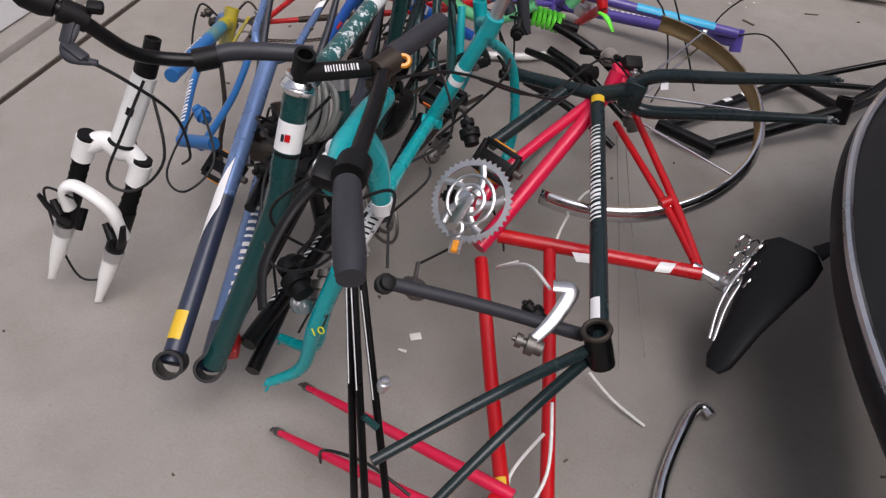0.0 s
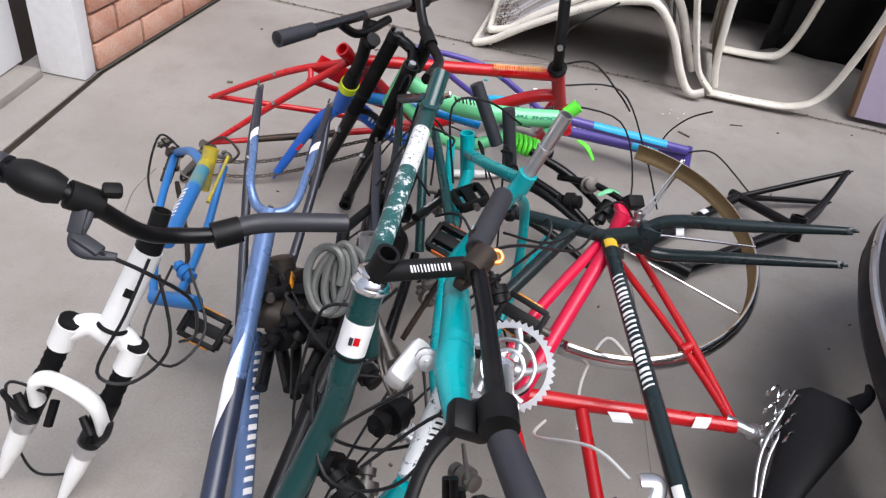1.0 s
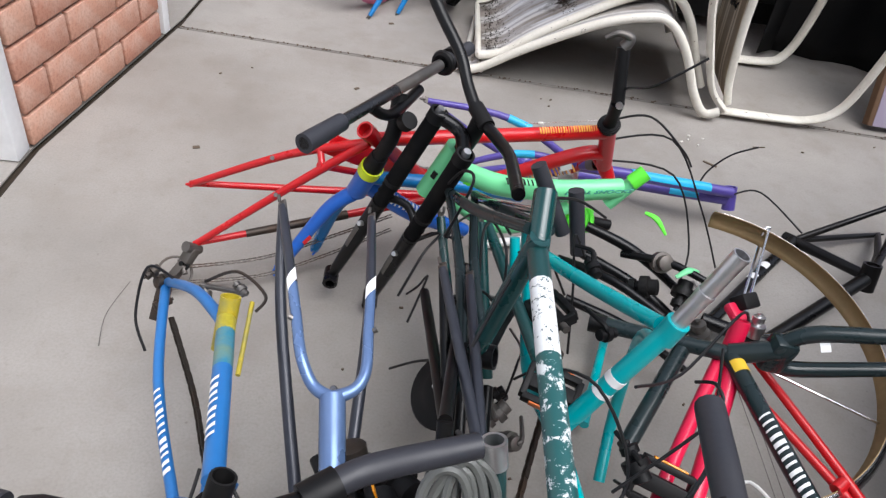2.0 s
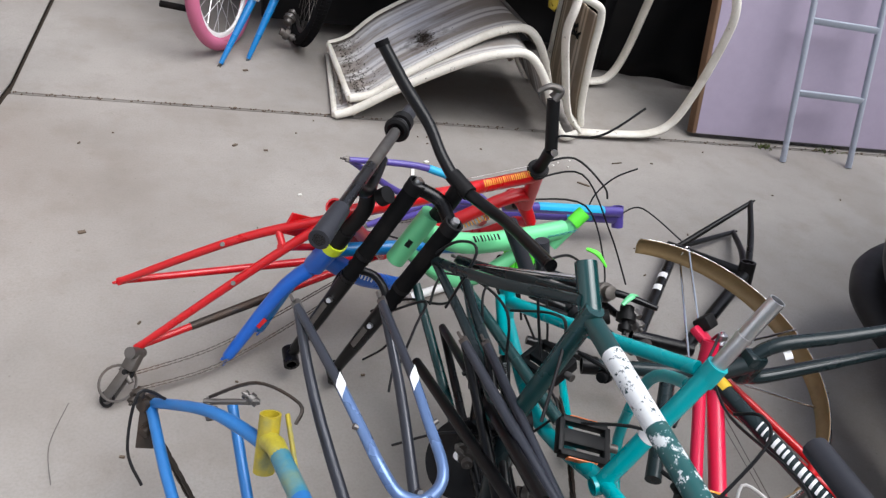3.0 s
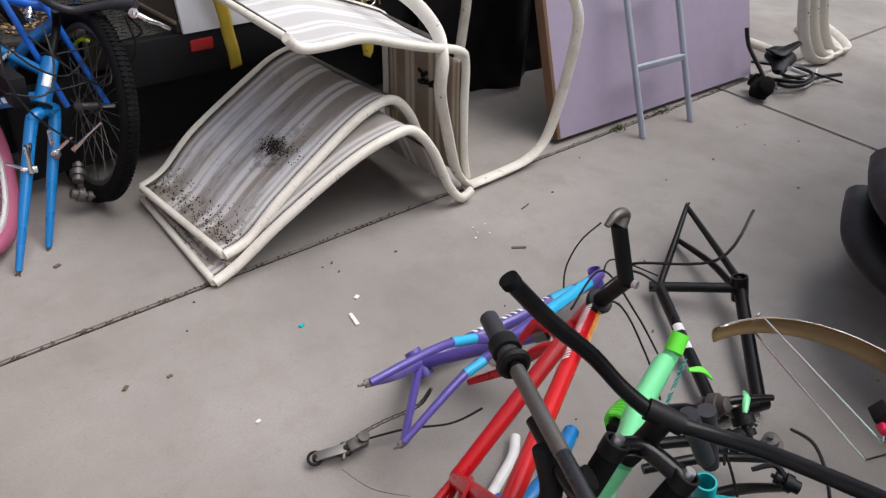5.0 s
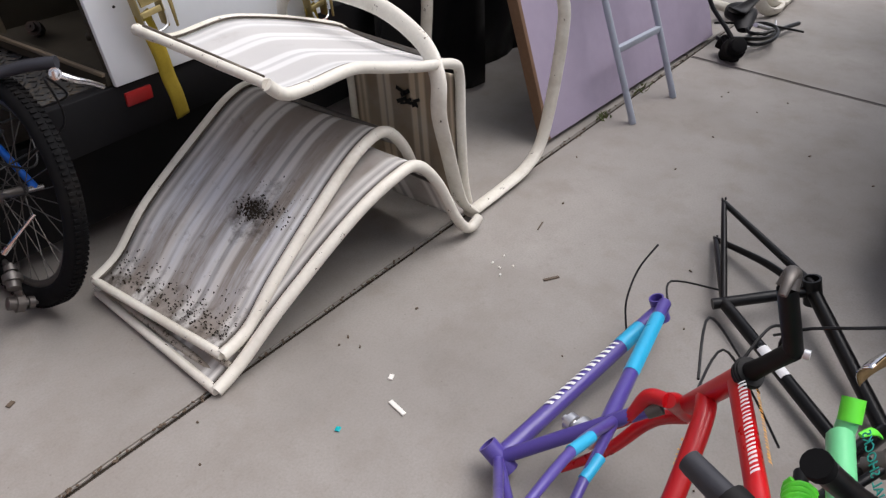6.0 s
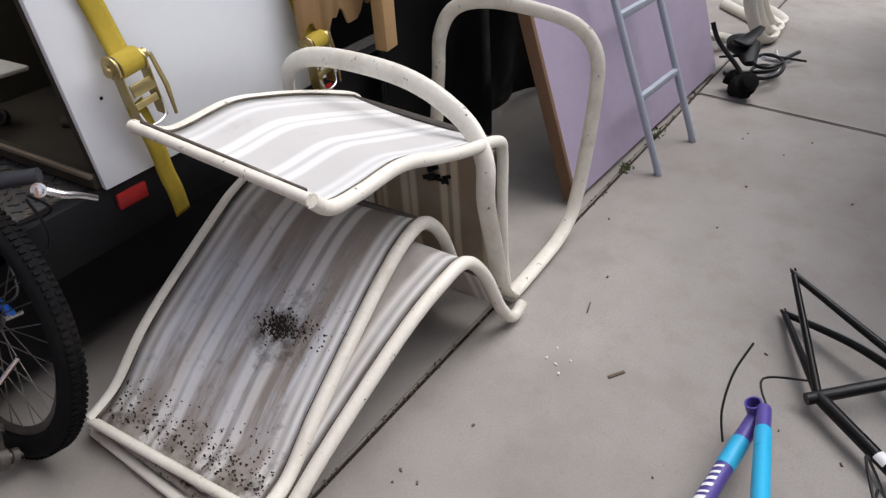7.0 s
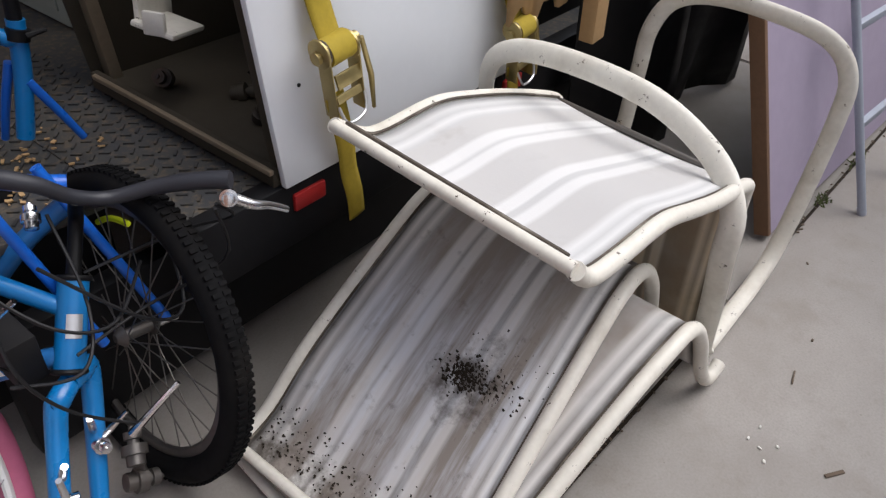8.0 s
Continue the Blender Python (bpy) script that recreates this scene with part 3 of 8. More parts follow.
# ---- lounges ----
def cloth(name, rows, parent, material, thick=0.003):
    """A sling of cloth between pairs of rail points."""
    bm = bmesh.new()
    uvl = bm.loops.layers.uv.new("cloth")
    A, B = smooth_path([r[0] for r in rows], 5), smooth_path([r[1] for r in rows], 5)
    nu = 10
    grid = []
    for i, (a, b) in enumerate(zip(A, B)):
        grid.append([bm.verts.new(a.lerp(b, k / nu) - Vector((0, 0, 0.012 * math.sin(math.pi * k / nu)))) for k in range(nu + 1)])
    for i in range(len(A) - 1):
        for k in range(nu):
            f = bm.faces.new((grid[i][k], grid[i][k + 1], grid[i + 1][k + 1], grid[i + 1][k]))
            for lp, (uu, vv) in zip(f.loops, ((k, i), (k + 1, i), (k + 1, i + 1), (k, i + 1))):
                lp[uvl].uv = (uu / nu, vv / len(A))
    ob = part(name, bm, material, parent)
    mod = ob.modifiers.new("thickness", "SOLIDIFY")
    mod.thickness = thick
    return ob


def lounge(name, near, far, label, clothmat):
    e = thing(name, (near[0][0], near[0][1], 0), label, "lounge chair", "stacked sling lounges")
    part("rail", sweep(smooth_path(near, 7), 0.0165, 12), "ivory_tube", e)
    part("rail", sweep(smooth_path(far, 7), 0.0165, 12), "ivory_tube", e)
    part("cross_bar", sweep([near[0], far[0]], 0.012, 10), "ivory_tube", e)
    part("cross_bar", sweep([Vector(near[1]) - Vector((0.01, 0, 0.022)), Vector(far[1]) - Vector((0.01, 0, 0.022))], 0.008, 10), "ivory_tube", e)
    part("cross_bar", beam(Vector(near[0]) + Vector((0.03, 0.01, -0.012)), Vector(far[0]) + Vector((0.05, -0.01, -0.012)), 0.02, 0.008), "soiled_ivory", e)
    k = len(near) // 2 + 1
    part("cross_bar", sweep([near[k], far[k]], 0.009, 10), "dull_steel", e)
    inset = Vector((0, 0.012, 0.002))
    rows = [(Vector(a) + inset, Vector(b) - Vector((0, 0.012, -0.002))) for a, b in zip(near, far)]
    cloth("sling", rows[:k + 2], e, clothmat)
    for side, dy in ((near, 0.015), (far, -0.015)):
        seam = [Vector(p) + Vector((0, dy, 0.007)) for p in side[:k + 2]]
        part("seam_cord", sweep(smooth_path(seam, 6), 0.0032, 6), "seam_brown", e, "dirty brown seam cord")
    return e


L2N = [(0.499, 3.725, 0.016), (0.58, 3.72, 0.05), (0.72, 3.70, 0.15), (0.95, 3.665, 0.29), (1.10, 3.645, 0.345), (1.19, 3.636, 0.345), (1.28, 3.63, 0.25), (1.36, 3.62, 0.10), (1.42, 3.61, 0.03), (1.475, 3.605, 0.045)]
L2F = [(x + 0.065, y + 0.56 + 0.02 * i / 9, z) for i, (x, y, z) in enumerate(L2N)]
L1N = [(0.553, 3.752, 0.075), (0.64, 3.75, 0.10), (0.76, 3.755, 0.19), (1.00, 3.765, 0.335), (1.14, 3.772, 0.392), (1.23, 3.772, 0.392), (1.31, 3.772, 0.31), (1.38, 3.772, 0.17), (1.44, 3.772, 0.06)]
L1F = [(0.557, 4.265, 0.072), (0.64, 4.262, 0.11), (0.755, 4.251, 0.225), (0.97, 4.245, 0.36), (1.09, 4.24, 0.425), (1.18, 4.24, 0.43), (1.27, 4.24, 0.34), (1.35, 4.24, 0.2), (1.41, 4.24, 0.08)]
lounge("sling_lounge", L2N, L2F, "ivory tubular lounge section with faded striped sling, on the concrete", "cloth_clean")
low = [o for o in scene.collection.all_objects if o.name == "sling_lounge"][0]
for dx, dz, r in ((0.035, -0.004, 0.01), (0.06, 0.02, 0.009), (0.10, 0.035, 0.009)):
    part("end_bar", sweep([(L2N[0][0] + dx, 3.73, 0.022 + dz), (L2F[0][0] + dx - 0.02, 4.29, 0.03 + dz)], r, 10), "soiled_ivory", low, "soiled end bar")
lounge("sling_lounge", L1N, L1F, "ivory tubular lounge section with dirty striped sling, stacked on another", "cloth_dirty")


def spring_chair():
    e = thing("sling_chair", (1.5, 3.9, 0), "ivory tubular patio chair with faded striped sling, tipped over", "chair", "stacked sling lounges")
    near = [(0.785, 3.729, 0.69), (0.829, 3.724, 0.654), (0.91, 3.717, 0.648), (1.035, 3.706, 0.651), (1.15, 3.695, 0.62), (1.263, 3.685, 0.589), (1.42, 3.68, 0.55), (1.462, 3.683, 0.50), (1.475, 3.683, 0.35), (1.50, 3.683, 0.15), (1.53, 3.683, 0.045)]
    far = [(0.842, 4.248, 0.693), (0.90, 4.243, 0.655), (0.952, 4.238, 0.643), (1.09, 4.226, 0.652), (1.2, 4.215, 0.632), (1.347, 4.202, 0.59), (1.518, 4.187, 0.528), (1.55, 4.19, 0.48), (1.555, 4.18, 0.33), (1.57, 4.18, 0.15), (1.59, 4.18, 0.045)]
    part("rail", sweep(smooth_path(near, 7), 0.015, 12), "ivory_tube", e)
    part("rail", sweep(smooth_path(far, 7), 0.015, 12), "ivory_tube", e)
    part("cross_bar", sweep([near[0], far[0]], 0.012, 10), "ivory_tube", e)
    part("cross_bar", sweep([near[6], far[6]], 0.008, 10), "dull_steel", e)
    i = Vector((0, 0.012, 0))
    rows = [(Vector(a) + i, Vector(b) - i) for a, b in zip(near, far)]
    for side, dy in ((near, 0.014), (far, -0.014)):
        seam = [Vector(p) + Vector((0, dy, 0.008)) for p in side[:7]]
        part("seam_cord", sweep(smooth_path(seam, 6), 0.003, 6), "seam_brown", e, "dirty brown seam cord")
    part("seam_cord", sweep([Vector(near[0]) + Vector((0.012, 0.02, 0.008)), Vector(far[0]) + Vector((0.012, -0.02, 0.008))], 0.0045, 6), "seam_brown", e)
    cloth("seat_sling", rows[:7], e, "cloth_bleached")
    cloth("back_sling", rows[7:], e, "cloth_tan")
    rnd = random.Random(88)
    rips = []
    for k in range(9):
        q = Vector((1.499, 3.90 + rnd.uniform(-0.035, 0.03), 0.365 + rnd.uniform(-0.022, 0.022)))
        o = Vector((0.14 * 0.02, 0.02 * rnd.uniform(0.5, 1.1), rnd.uniform(-0.016, 0.006)))
        rips.append(beam(q - o, q + o, 0.002, rnd.uniform(0.007, 0.014), up=(0, 0, 1), bevel=0))
    part("tear", join(*rips), "black_plastic", e, "ragged dark tear in the sling")
    arch = [(1.51, 3.655, 0.035), (1.43, 3.652, 0.12), (1.36, 3.65, 0.3), (1.32, 3.655, 0.44), (1.335, 3.67, 0.54), (1.375, 3.75, 0.61), (1.385, 3.9, 0.675), (1.39, 4.1, 0.69), (1.39, 4.24, 0.67), (1.39, 4.30, 0.6), (1.43, 4.31, 0.4)]
    part("arm_loop", sweep(smooth_path(arch, 7), 0.0255, 14, flat=0.5), "ivory_tube", e)
    hoop = [(1.50, 3.66, 0.025), (1.70, 3.655, 0.025), (1.86, 3.65, 0.04), (1.95, 3.645, 0.11), (2.0, 3.64, 0.3), (2.025, 3.64, 0.48), (2.03, 3.65, 0.58), (2.03, 3.70, 0.65), (2.03, 3.80, 0.685), (2.02, 4.0, 0.70), (2.0, 4.12, 0.67), (1.99, 4.17, 0.58), (1.985, 4.175, 0.45), (1.96, 4.175, 0.2), (1.92, 4.175, 0.07), (1.84, 4.175, 0.03), (1.6, 4.18, 0.025)]
    part("base_loop", sweep(smooth_path(hoop, 7), 0.0235, 14, flat=0.55), "ivory_tube", e)
    return e


spring_chair()


# ---- board and ladder ----
def board():
    e = thing("leaning_board", (2.9, 3.7, 0), "lilac painted board with rough brown edge, standing on its side", "board")
    a, b = Vector((2.14, 3.735, 0.012)), Vector((3.70, 3.61, 0.012))
    lean = Vector((0.0, 0.40, 1.15))
    bm = bmesh.new()
    d = (b - a).normalized()
    n = d.cross(lean).normalized() * -0.04
    vs = [bm.verts.new(p) for p in (a, b, b + lean, a + lean, a - n, b - n, b + lean - n, a + lean - n)]
    for f in ((0, 1, 2, 3), (7, 6, 5, 4), (0, 4, 5, 1), (1, 5, 6, 2), (2, 6, 7, 3), (3, 7, 4, 0)):
        bm.faces.new([vs[i] for i in f])
    bmesh.ops.recalc_face_normals(bm, faces=bm.faces)
    part("panel", bm, "lilac", e)
    part("edge_strip", beam(a - n / 2 - d * 0.012, a + lean - n / 2 - d * 0.012, 0.045, 0.02, up=d), "board_edge", e, "rough splintered brown wood edge")


def ladder():
    e = thing("bunk_ladder", (2.68, 3.5, 0), "blue-grey painted metal ladder leaning on the board", "ladder")
    f1, f2 = Vector((2.499, 3.509, 0.0)), Vector((2.855, 3.47, 0.0))
    up = Vector((0.015, 0.50, 1.20))
    for f in (f1, f2):
        part("stile", sweep([f + Vector((0, 0, 0.004)), f + up], 0.0135, 12), "ladder_paint", e)
        part("foot", sweep([f, f + up * 0.02], 0.0142, 12), "ladder_paint", e)
    for k in range(4):
        t = 0.235 + k * 0.235
        part("rung", beam(f1 + up * t, f2 + up * t, 0.02, 0.026), "ladder_paint", e)


board()
ladder()


# ---- trailer and its load ----
def trailer():
    e = thing("utility_trailer", (0.5, 4.6, 0), "black steel utility trailer with checker plate deck and red side lamps", "trailer")
    part("side_rail", box((1.5, 4.40, 0.44), (1.8, 0.05, 0.15), bevel=0.006), "trailer_black", e)
    # lower rail, drawn down as a black panel for the darkness under the deck
    part("side_skirt", box((1.35, 4.56, 0.215), (2.1, 0.05, 0.31), bevel=0.006), "trailer_black", e)
    part("deck", box((1.5, 5.2, 0.495), (1.8, 1.6, 0.02), bevel=0.002), "plate_metal", e)
    # black panel put where only shade lies behind the bikes
    part("skirt", box((0.40, 4.66, 0.30), (0.396, 0.02, 0.36), bevel=0.003), "trailer_black", e)
    part("deck_end", box((0.40, 5.3, 0.495), (0.396, 1.4, 0.02), bevel=0.002), "plate_metal", e)
    bms = []
    for i in range(34):
        for j in range(26):
            x, y = -0.1 + i * 0.028 + (0.014 if j % 2 else 0), 4.44 + j * 0.034
            if 0.22 < x < 0.83 and (y > 4.61 or x > 0.61):
                bms.append(box((x, y, 0.5065), (0.022, 0.006, 0.004), (0, 0, 45 if (i + j) % 2 else -45), bevel=0))
    part("deck_tread", join(*bms), "plate_metal", e)
    for x in (0.885, 1.62):
        part("side_lamp", box((x, 4.372, 0.47), (0.085, 0.012, 0.04), bevel=0.005), "red_lens", e, "red trailer side lamp")
    for x, in ((0.3,), (1.2,)):
        part("cross_member", box((x, 5.1, 0.42), (0.05, 1.4, 0.09), bevel=0.004), "trailer_black", e)
    t = part("tyre", sweep([(1.25, 4.62, 0.29), (1.25, 4.64, 0.29), (1.25, 4.80, 0.29), (1.25, 4.82, 0.29)], [0.25, 0.29, 0.29, 0.25], 32), "rubber", e)
    part("rear_box", box((2.1, 4.9, 0.62), (0.5, 0.8, 0.9), bevel=0.01), "trailer_black", e)


def appliance():
    e = thing("white_appliance", (1.3, 4.7, 0.505), "white enamelled appliance cabinet, open at one end, strapped on the trailer", "appliance")
    z0, z1, x0, x1, y0, y1 = 0.515, 1.62, 0.822, 1.69, 4.365, 5.03
    lean = -0.13
    def sheet(name, c, s, mat, label=""):
        bm = box(c, s, bevel=0.004)
        for v in bm.verts:
            v.co.x += lean * (v.co.z - z0) * (1 if name != "floor_lip" else 0)
        return part(name, bm, mat, e, label)
    sheet("front_panel", ((x0 + x1) / 2, y0 + 0.008, (z0 + z1) / 2), (x1 - x0, 0.016, z1 - z0), "fridge_white")
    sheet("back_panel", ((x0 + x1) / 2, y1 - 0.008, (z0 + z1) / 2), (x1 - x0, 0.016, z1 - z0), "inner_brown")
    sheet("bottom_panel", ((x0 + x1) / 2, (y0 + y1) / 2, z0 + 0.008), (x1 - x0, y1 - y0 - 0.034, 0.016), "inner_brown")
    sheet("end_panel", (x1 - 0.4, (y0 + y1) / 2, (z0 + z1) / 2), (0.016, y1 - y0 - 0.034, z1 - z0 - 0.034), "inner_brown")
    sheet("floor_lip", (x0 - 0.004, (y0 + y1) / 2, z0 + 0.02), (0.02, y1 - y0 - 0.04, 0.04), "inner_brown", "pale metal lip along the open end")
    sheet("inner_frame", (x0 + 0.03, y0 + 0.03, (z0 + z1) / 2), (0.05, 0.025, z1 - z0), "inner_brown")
    part("bracket", join(box((0.90, 4.80, 0.70), (0.13, 0.10, 0.014), (12, 10, 25), 0.006), box((0.905, 4.85, 0.755), (0.13, 0.014, 0.12), (0, 8, 25), 0.006), box((0.85, 4.77, 0.725), (0.014, 0.05, 0.05), (0, 8, 25), 0.006)), "ivory_tube", e, "cream painted metal bracket inside the open end")
    part("lip_strip", box((x0 - 0.016, (y0 + y1) / 2 - 0.01, z0 + 0.036), (0.012, y1 - y0 - 0.06, 0.012), bevel=0.003), "tan_metal", e, "pale scratched metal edge strip")
    for k, (y, z) in enumerate(((4.47, 0.545), (4.58, 0.55), (4.70, 0.545), (4.86, 0.56))):
        part("loose_fitting", knob_bm((0.90 + 0.05 * (k % 3), y, z), 0.045, 400 + k), "chain_steel" if k % 2 else "inner_brown", e)
    part("inner_rib", beam((0.93, 4.44, 0.54), (0.83, 4.50, 1.3), 0.03, 0.05), "trailer_black", e)
    part("corner_post", beam((0.86, 5.0, 0.52), (0.76, 5.0, 1.5), 0.03, 0.03), "tan_metal", e)
    part("screw", sweep([(0.87, y0 - 0.002, 0.72), (0.87, y0 + 0.004, 0.72)], 0.004, 8), "black_plastic", e)


def strap(x, drop):
    """Flat webbing down the appliance with a ratchet: two side plates, a take-up drum, handle plates and a wire spring."""
    e = thing("ratchet_strap", (x, 4.33, 0.39), "dirty yellow ratchet strap with a brass-coloured buckle", "ratchet strap", "ratchet straps")
    up = lambda dx, y, z: Vector((x + dx, y, z - drop))
    def web(pts, w):
        path = smooth_path(pts, 5)
        bm = bmesh.new()
        rows = []
        for k, p in enumerate(path):
            d = (path[min(k + 1, len(path) - 1)] - path[max(k - 1, 0)]).normalized()
            side = d.cross(Vector((0, -1, 0))).normalized() * w / 2
            rows.append([bm.verts.new(p + side * q + Vector((0, -0.0016 * math.cos(q * 1.5), 0))) for q in (-1, -0.5, 0, 0.5, 1)])
        for A, B in zip(rows, rows[1:]):
            for k in range(4):
                bm.faces.new((A[k], A[k + 1], B[k + 1], B[k]))
        return bm
    for name, pts, w in (("webbing", [up(-0.135, 4.350, 1.45), up(-0.10, 4.350, 1.05), up(-0.062, 4.345, 0.88), up(-0.055, 4.318, 0.80)], 0.052),
                         ("webbing", [up(-0.05, 4.322, 0.70), up(-0.012, 4.335, 0.58), up(0.006, 4.345, 0.50), up(0.018, 4.342, 0.44), Vector((x + 0.028, 4.345, 0.375))], 0.046)):
        part(name, web(pts, w), "strap_yellow", e).modifiers.new("thickness", "SOLIDIFY").thickness = 0.003
    part("webbing_roll", sweep([up(-0.086, 4.308, 0.792), up(-0.03, 4.308, 0.800)], [0.026, 0.028, 0.026], 18), "strap_yellow", e)
    part("drum", sweep([up(-0.108, 4.308, 0.789), up(-0.006, 4.308, 0.803)], 0.012, 12), "brass_steel", e)
    for dx in (-0.094, -0.022):
        a, b = up(dx, 4.305, 0.815), up(dx + 0.035, 4.318, 0.655)
        part("side_plate", join(beam(a, b, 0.003, 0.034, up=(0, -1, 0)), lathe(up(dx - 0.002, 4.308, 0.795), Vector((1, 0, 0.14)).normalized(), [(-0.004, 0.024), (-0.002, 0.027), (0.002, 0.027), (0.004, 0.024)], 18)), "brass_steel", e)
        part("ratchet_tooth_wheel", ring(up(dx + (0.008 if dx < -0.05 else -0.008), 4.308, 0.796), (1, 0, 0.14), 0.020, 0.003, 16, 6), "dull_steel", e)
    for z, w in ((0.735, 0.028), (0.700, 0.016)):
        part("handle_plate", beam(up(-0.068, 4.298, z), up(-0.006, 4.298, z + 0.008), 0.006, w, up=(0, 0.25, 1)), "brass_steel", e)
    part("wire_spring", sweep(smooth_path([up(-0.062, 4.30, 0.685), up(-0.052, 4.285, 0.655), up(-0.004, 4.288, 0.662), up(0.006, 4.30, 0.70)], 5), 0.0032, 8), "alloy", e)
    part("release_lever", sweep([up(0.004, 4.305, 0.80), up(0.030, 4.305, 0.72), up(0.044, 4.31, 0.645)], [0.005, 0.006, 0.004], 10), "brass_steel", e)


def load():
    e = thing("timber_post", (1.775, 4.255, 0.575), "pale sawn timber post tied against the load", "timber")
    part("post", box((1.775, 4.255, 0.915), (0.062, 0.045, 0.68), (0, -5, 0), 0.004), "timber", e)
    e = thing("torn_board", (1.7, 4.31, 0.72), "torn orange-brown wooden board behind the post", "board")
    rnd = random.Random(31)
    bm = bmesh.new()
    lo = [0.70 + 0.025 * math.sin(k * 0.9) + rnd.uniform(-0.018, 0.018) + (0.03 if k > 16 else 0) for k in range(29)]
    lower = [bm.verts.new((1.47 + 0.02 * k, 4.305, z)) for k, z in enumerate(lo)]
    upper = [bm.verts.new((1.45 + 0.02 * k, 4.315, 1.35)) for k in range(29)]
    for k in range(28):
        bm.faces.new((lower[k], lower[k + 1], upper[k + 1], upper[k]))
    part("panel", bm, "timber", e).modifiers.new("thickness", "SOLIDIFY").thickness = 0.012
    # the sheet's black fills the gap beside the board where only darkness shows
    e = thing("black_sheet", (2.05, 4.2, 0), "black plastic sheet standing in for the dark void behind the chair", "plastic sheet")
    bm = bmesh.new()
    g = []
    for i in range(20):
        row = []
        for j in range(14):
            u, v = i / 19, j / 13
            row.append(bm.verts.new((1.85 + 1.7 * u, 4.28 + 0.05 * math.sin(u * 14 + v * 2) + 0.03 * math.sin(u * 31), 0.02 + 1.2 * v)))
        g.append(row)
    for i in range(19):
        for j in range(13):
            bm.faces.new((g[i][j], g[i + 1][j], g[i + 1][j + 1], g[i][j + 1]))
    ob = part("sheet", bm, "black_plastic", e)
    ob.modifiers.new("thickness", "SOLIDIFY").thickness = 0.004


trailer()
appliance()
# added wall, out of view: stops light from behind the trailer
alone("wall_north", box((1.2, 6.3, 1.4), (9.0, 0.2, 2.8), bevel=0), "mortar", "plain unseen wall added behind the trailer to block light", "wall", "structure")
# invented wall behind the camera that cuts off part of the sky
alone("wall_south", box((2.2, -2.2, 1.5), (7.0, 0.2, 3.0), bevel=0), "mortar", "plain unseen wall added behind the driveway to block sky light", "wall", "structure")
# unseen roof, added only to keep sky light off the trailer
alone("ceiling", box((2.95, 5.75, 2.35), (4.9, 1.5, 0.08), bevel=0), "board_edge", "plain dark roof, unseen, added over the trailer to block sky light", "ceiling", "structure")
# made-up tall load that shades the deck from the sky
alone("tarpaulin_load", box((2.1, 5.70, 1.15), (0.9, 0.8, 1.28), bevel=0.12), "trailer_black", "tall dark block added on the trailer deck to block sky light", "tarpaulin")
alone("metal_cabinet", join(box((1.28, 5.66, 1.0), (0.64, 0.58, 0.98), bevel=0.012), box((0.958, 5.66, 1.0), (0.008, 0.5, 0.9), bevel=0.003)), "cabinet_green", "grey-green enamelled metal cabinet on the trailer deck", "cabinet")
strap(0.968, 0.0)
strap(1.585, 0.13)
load()


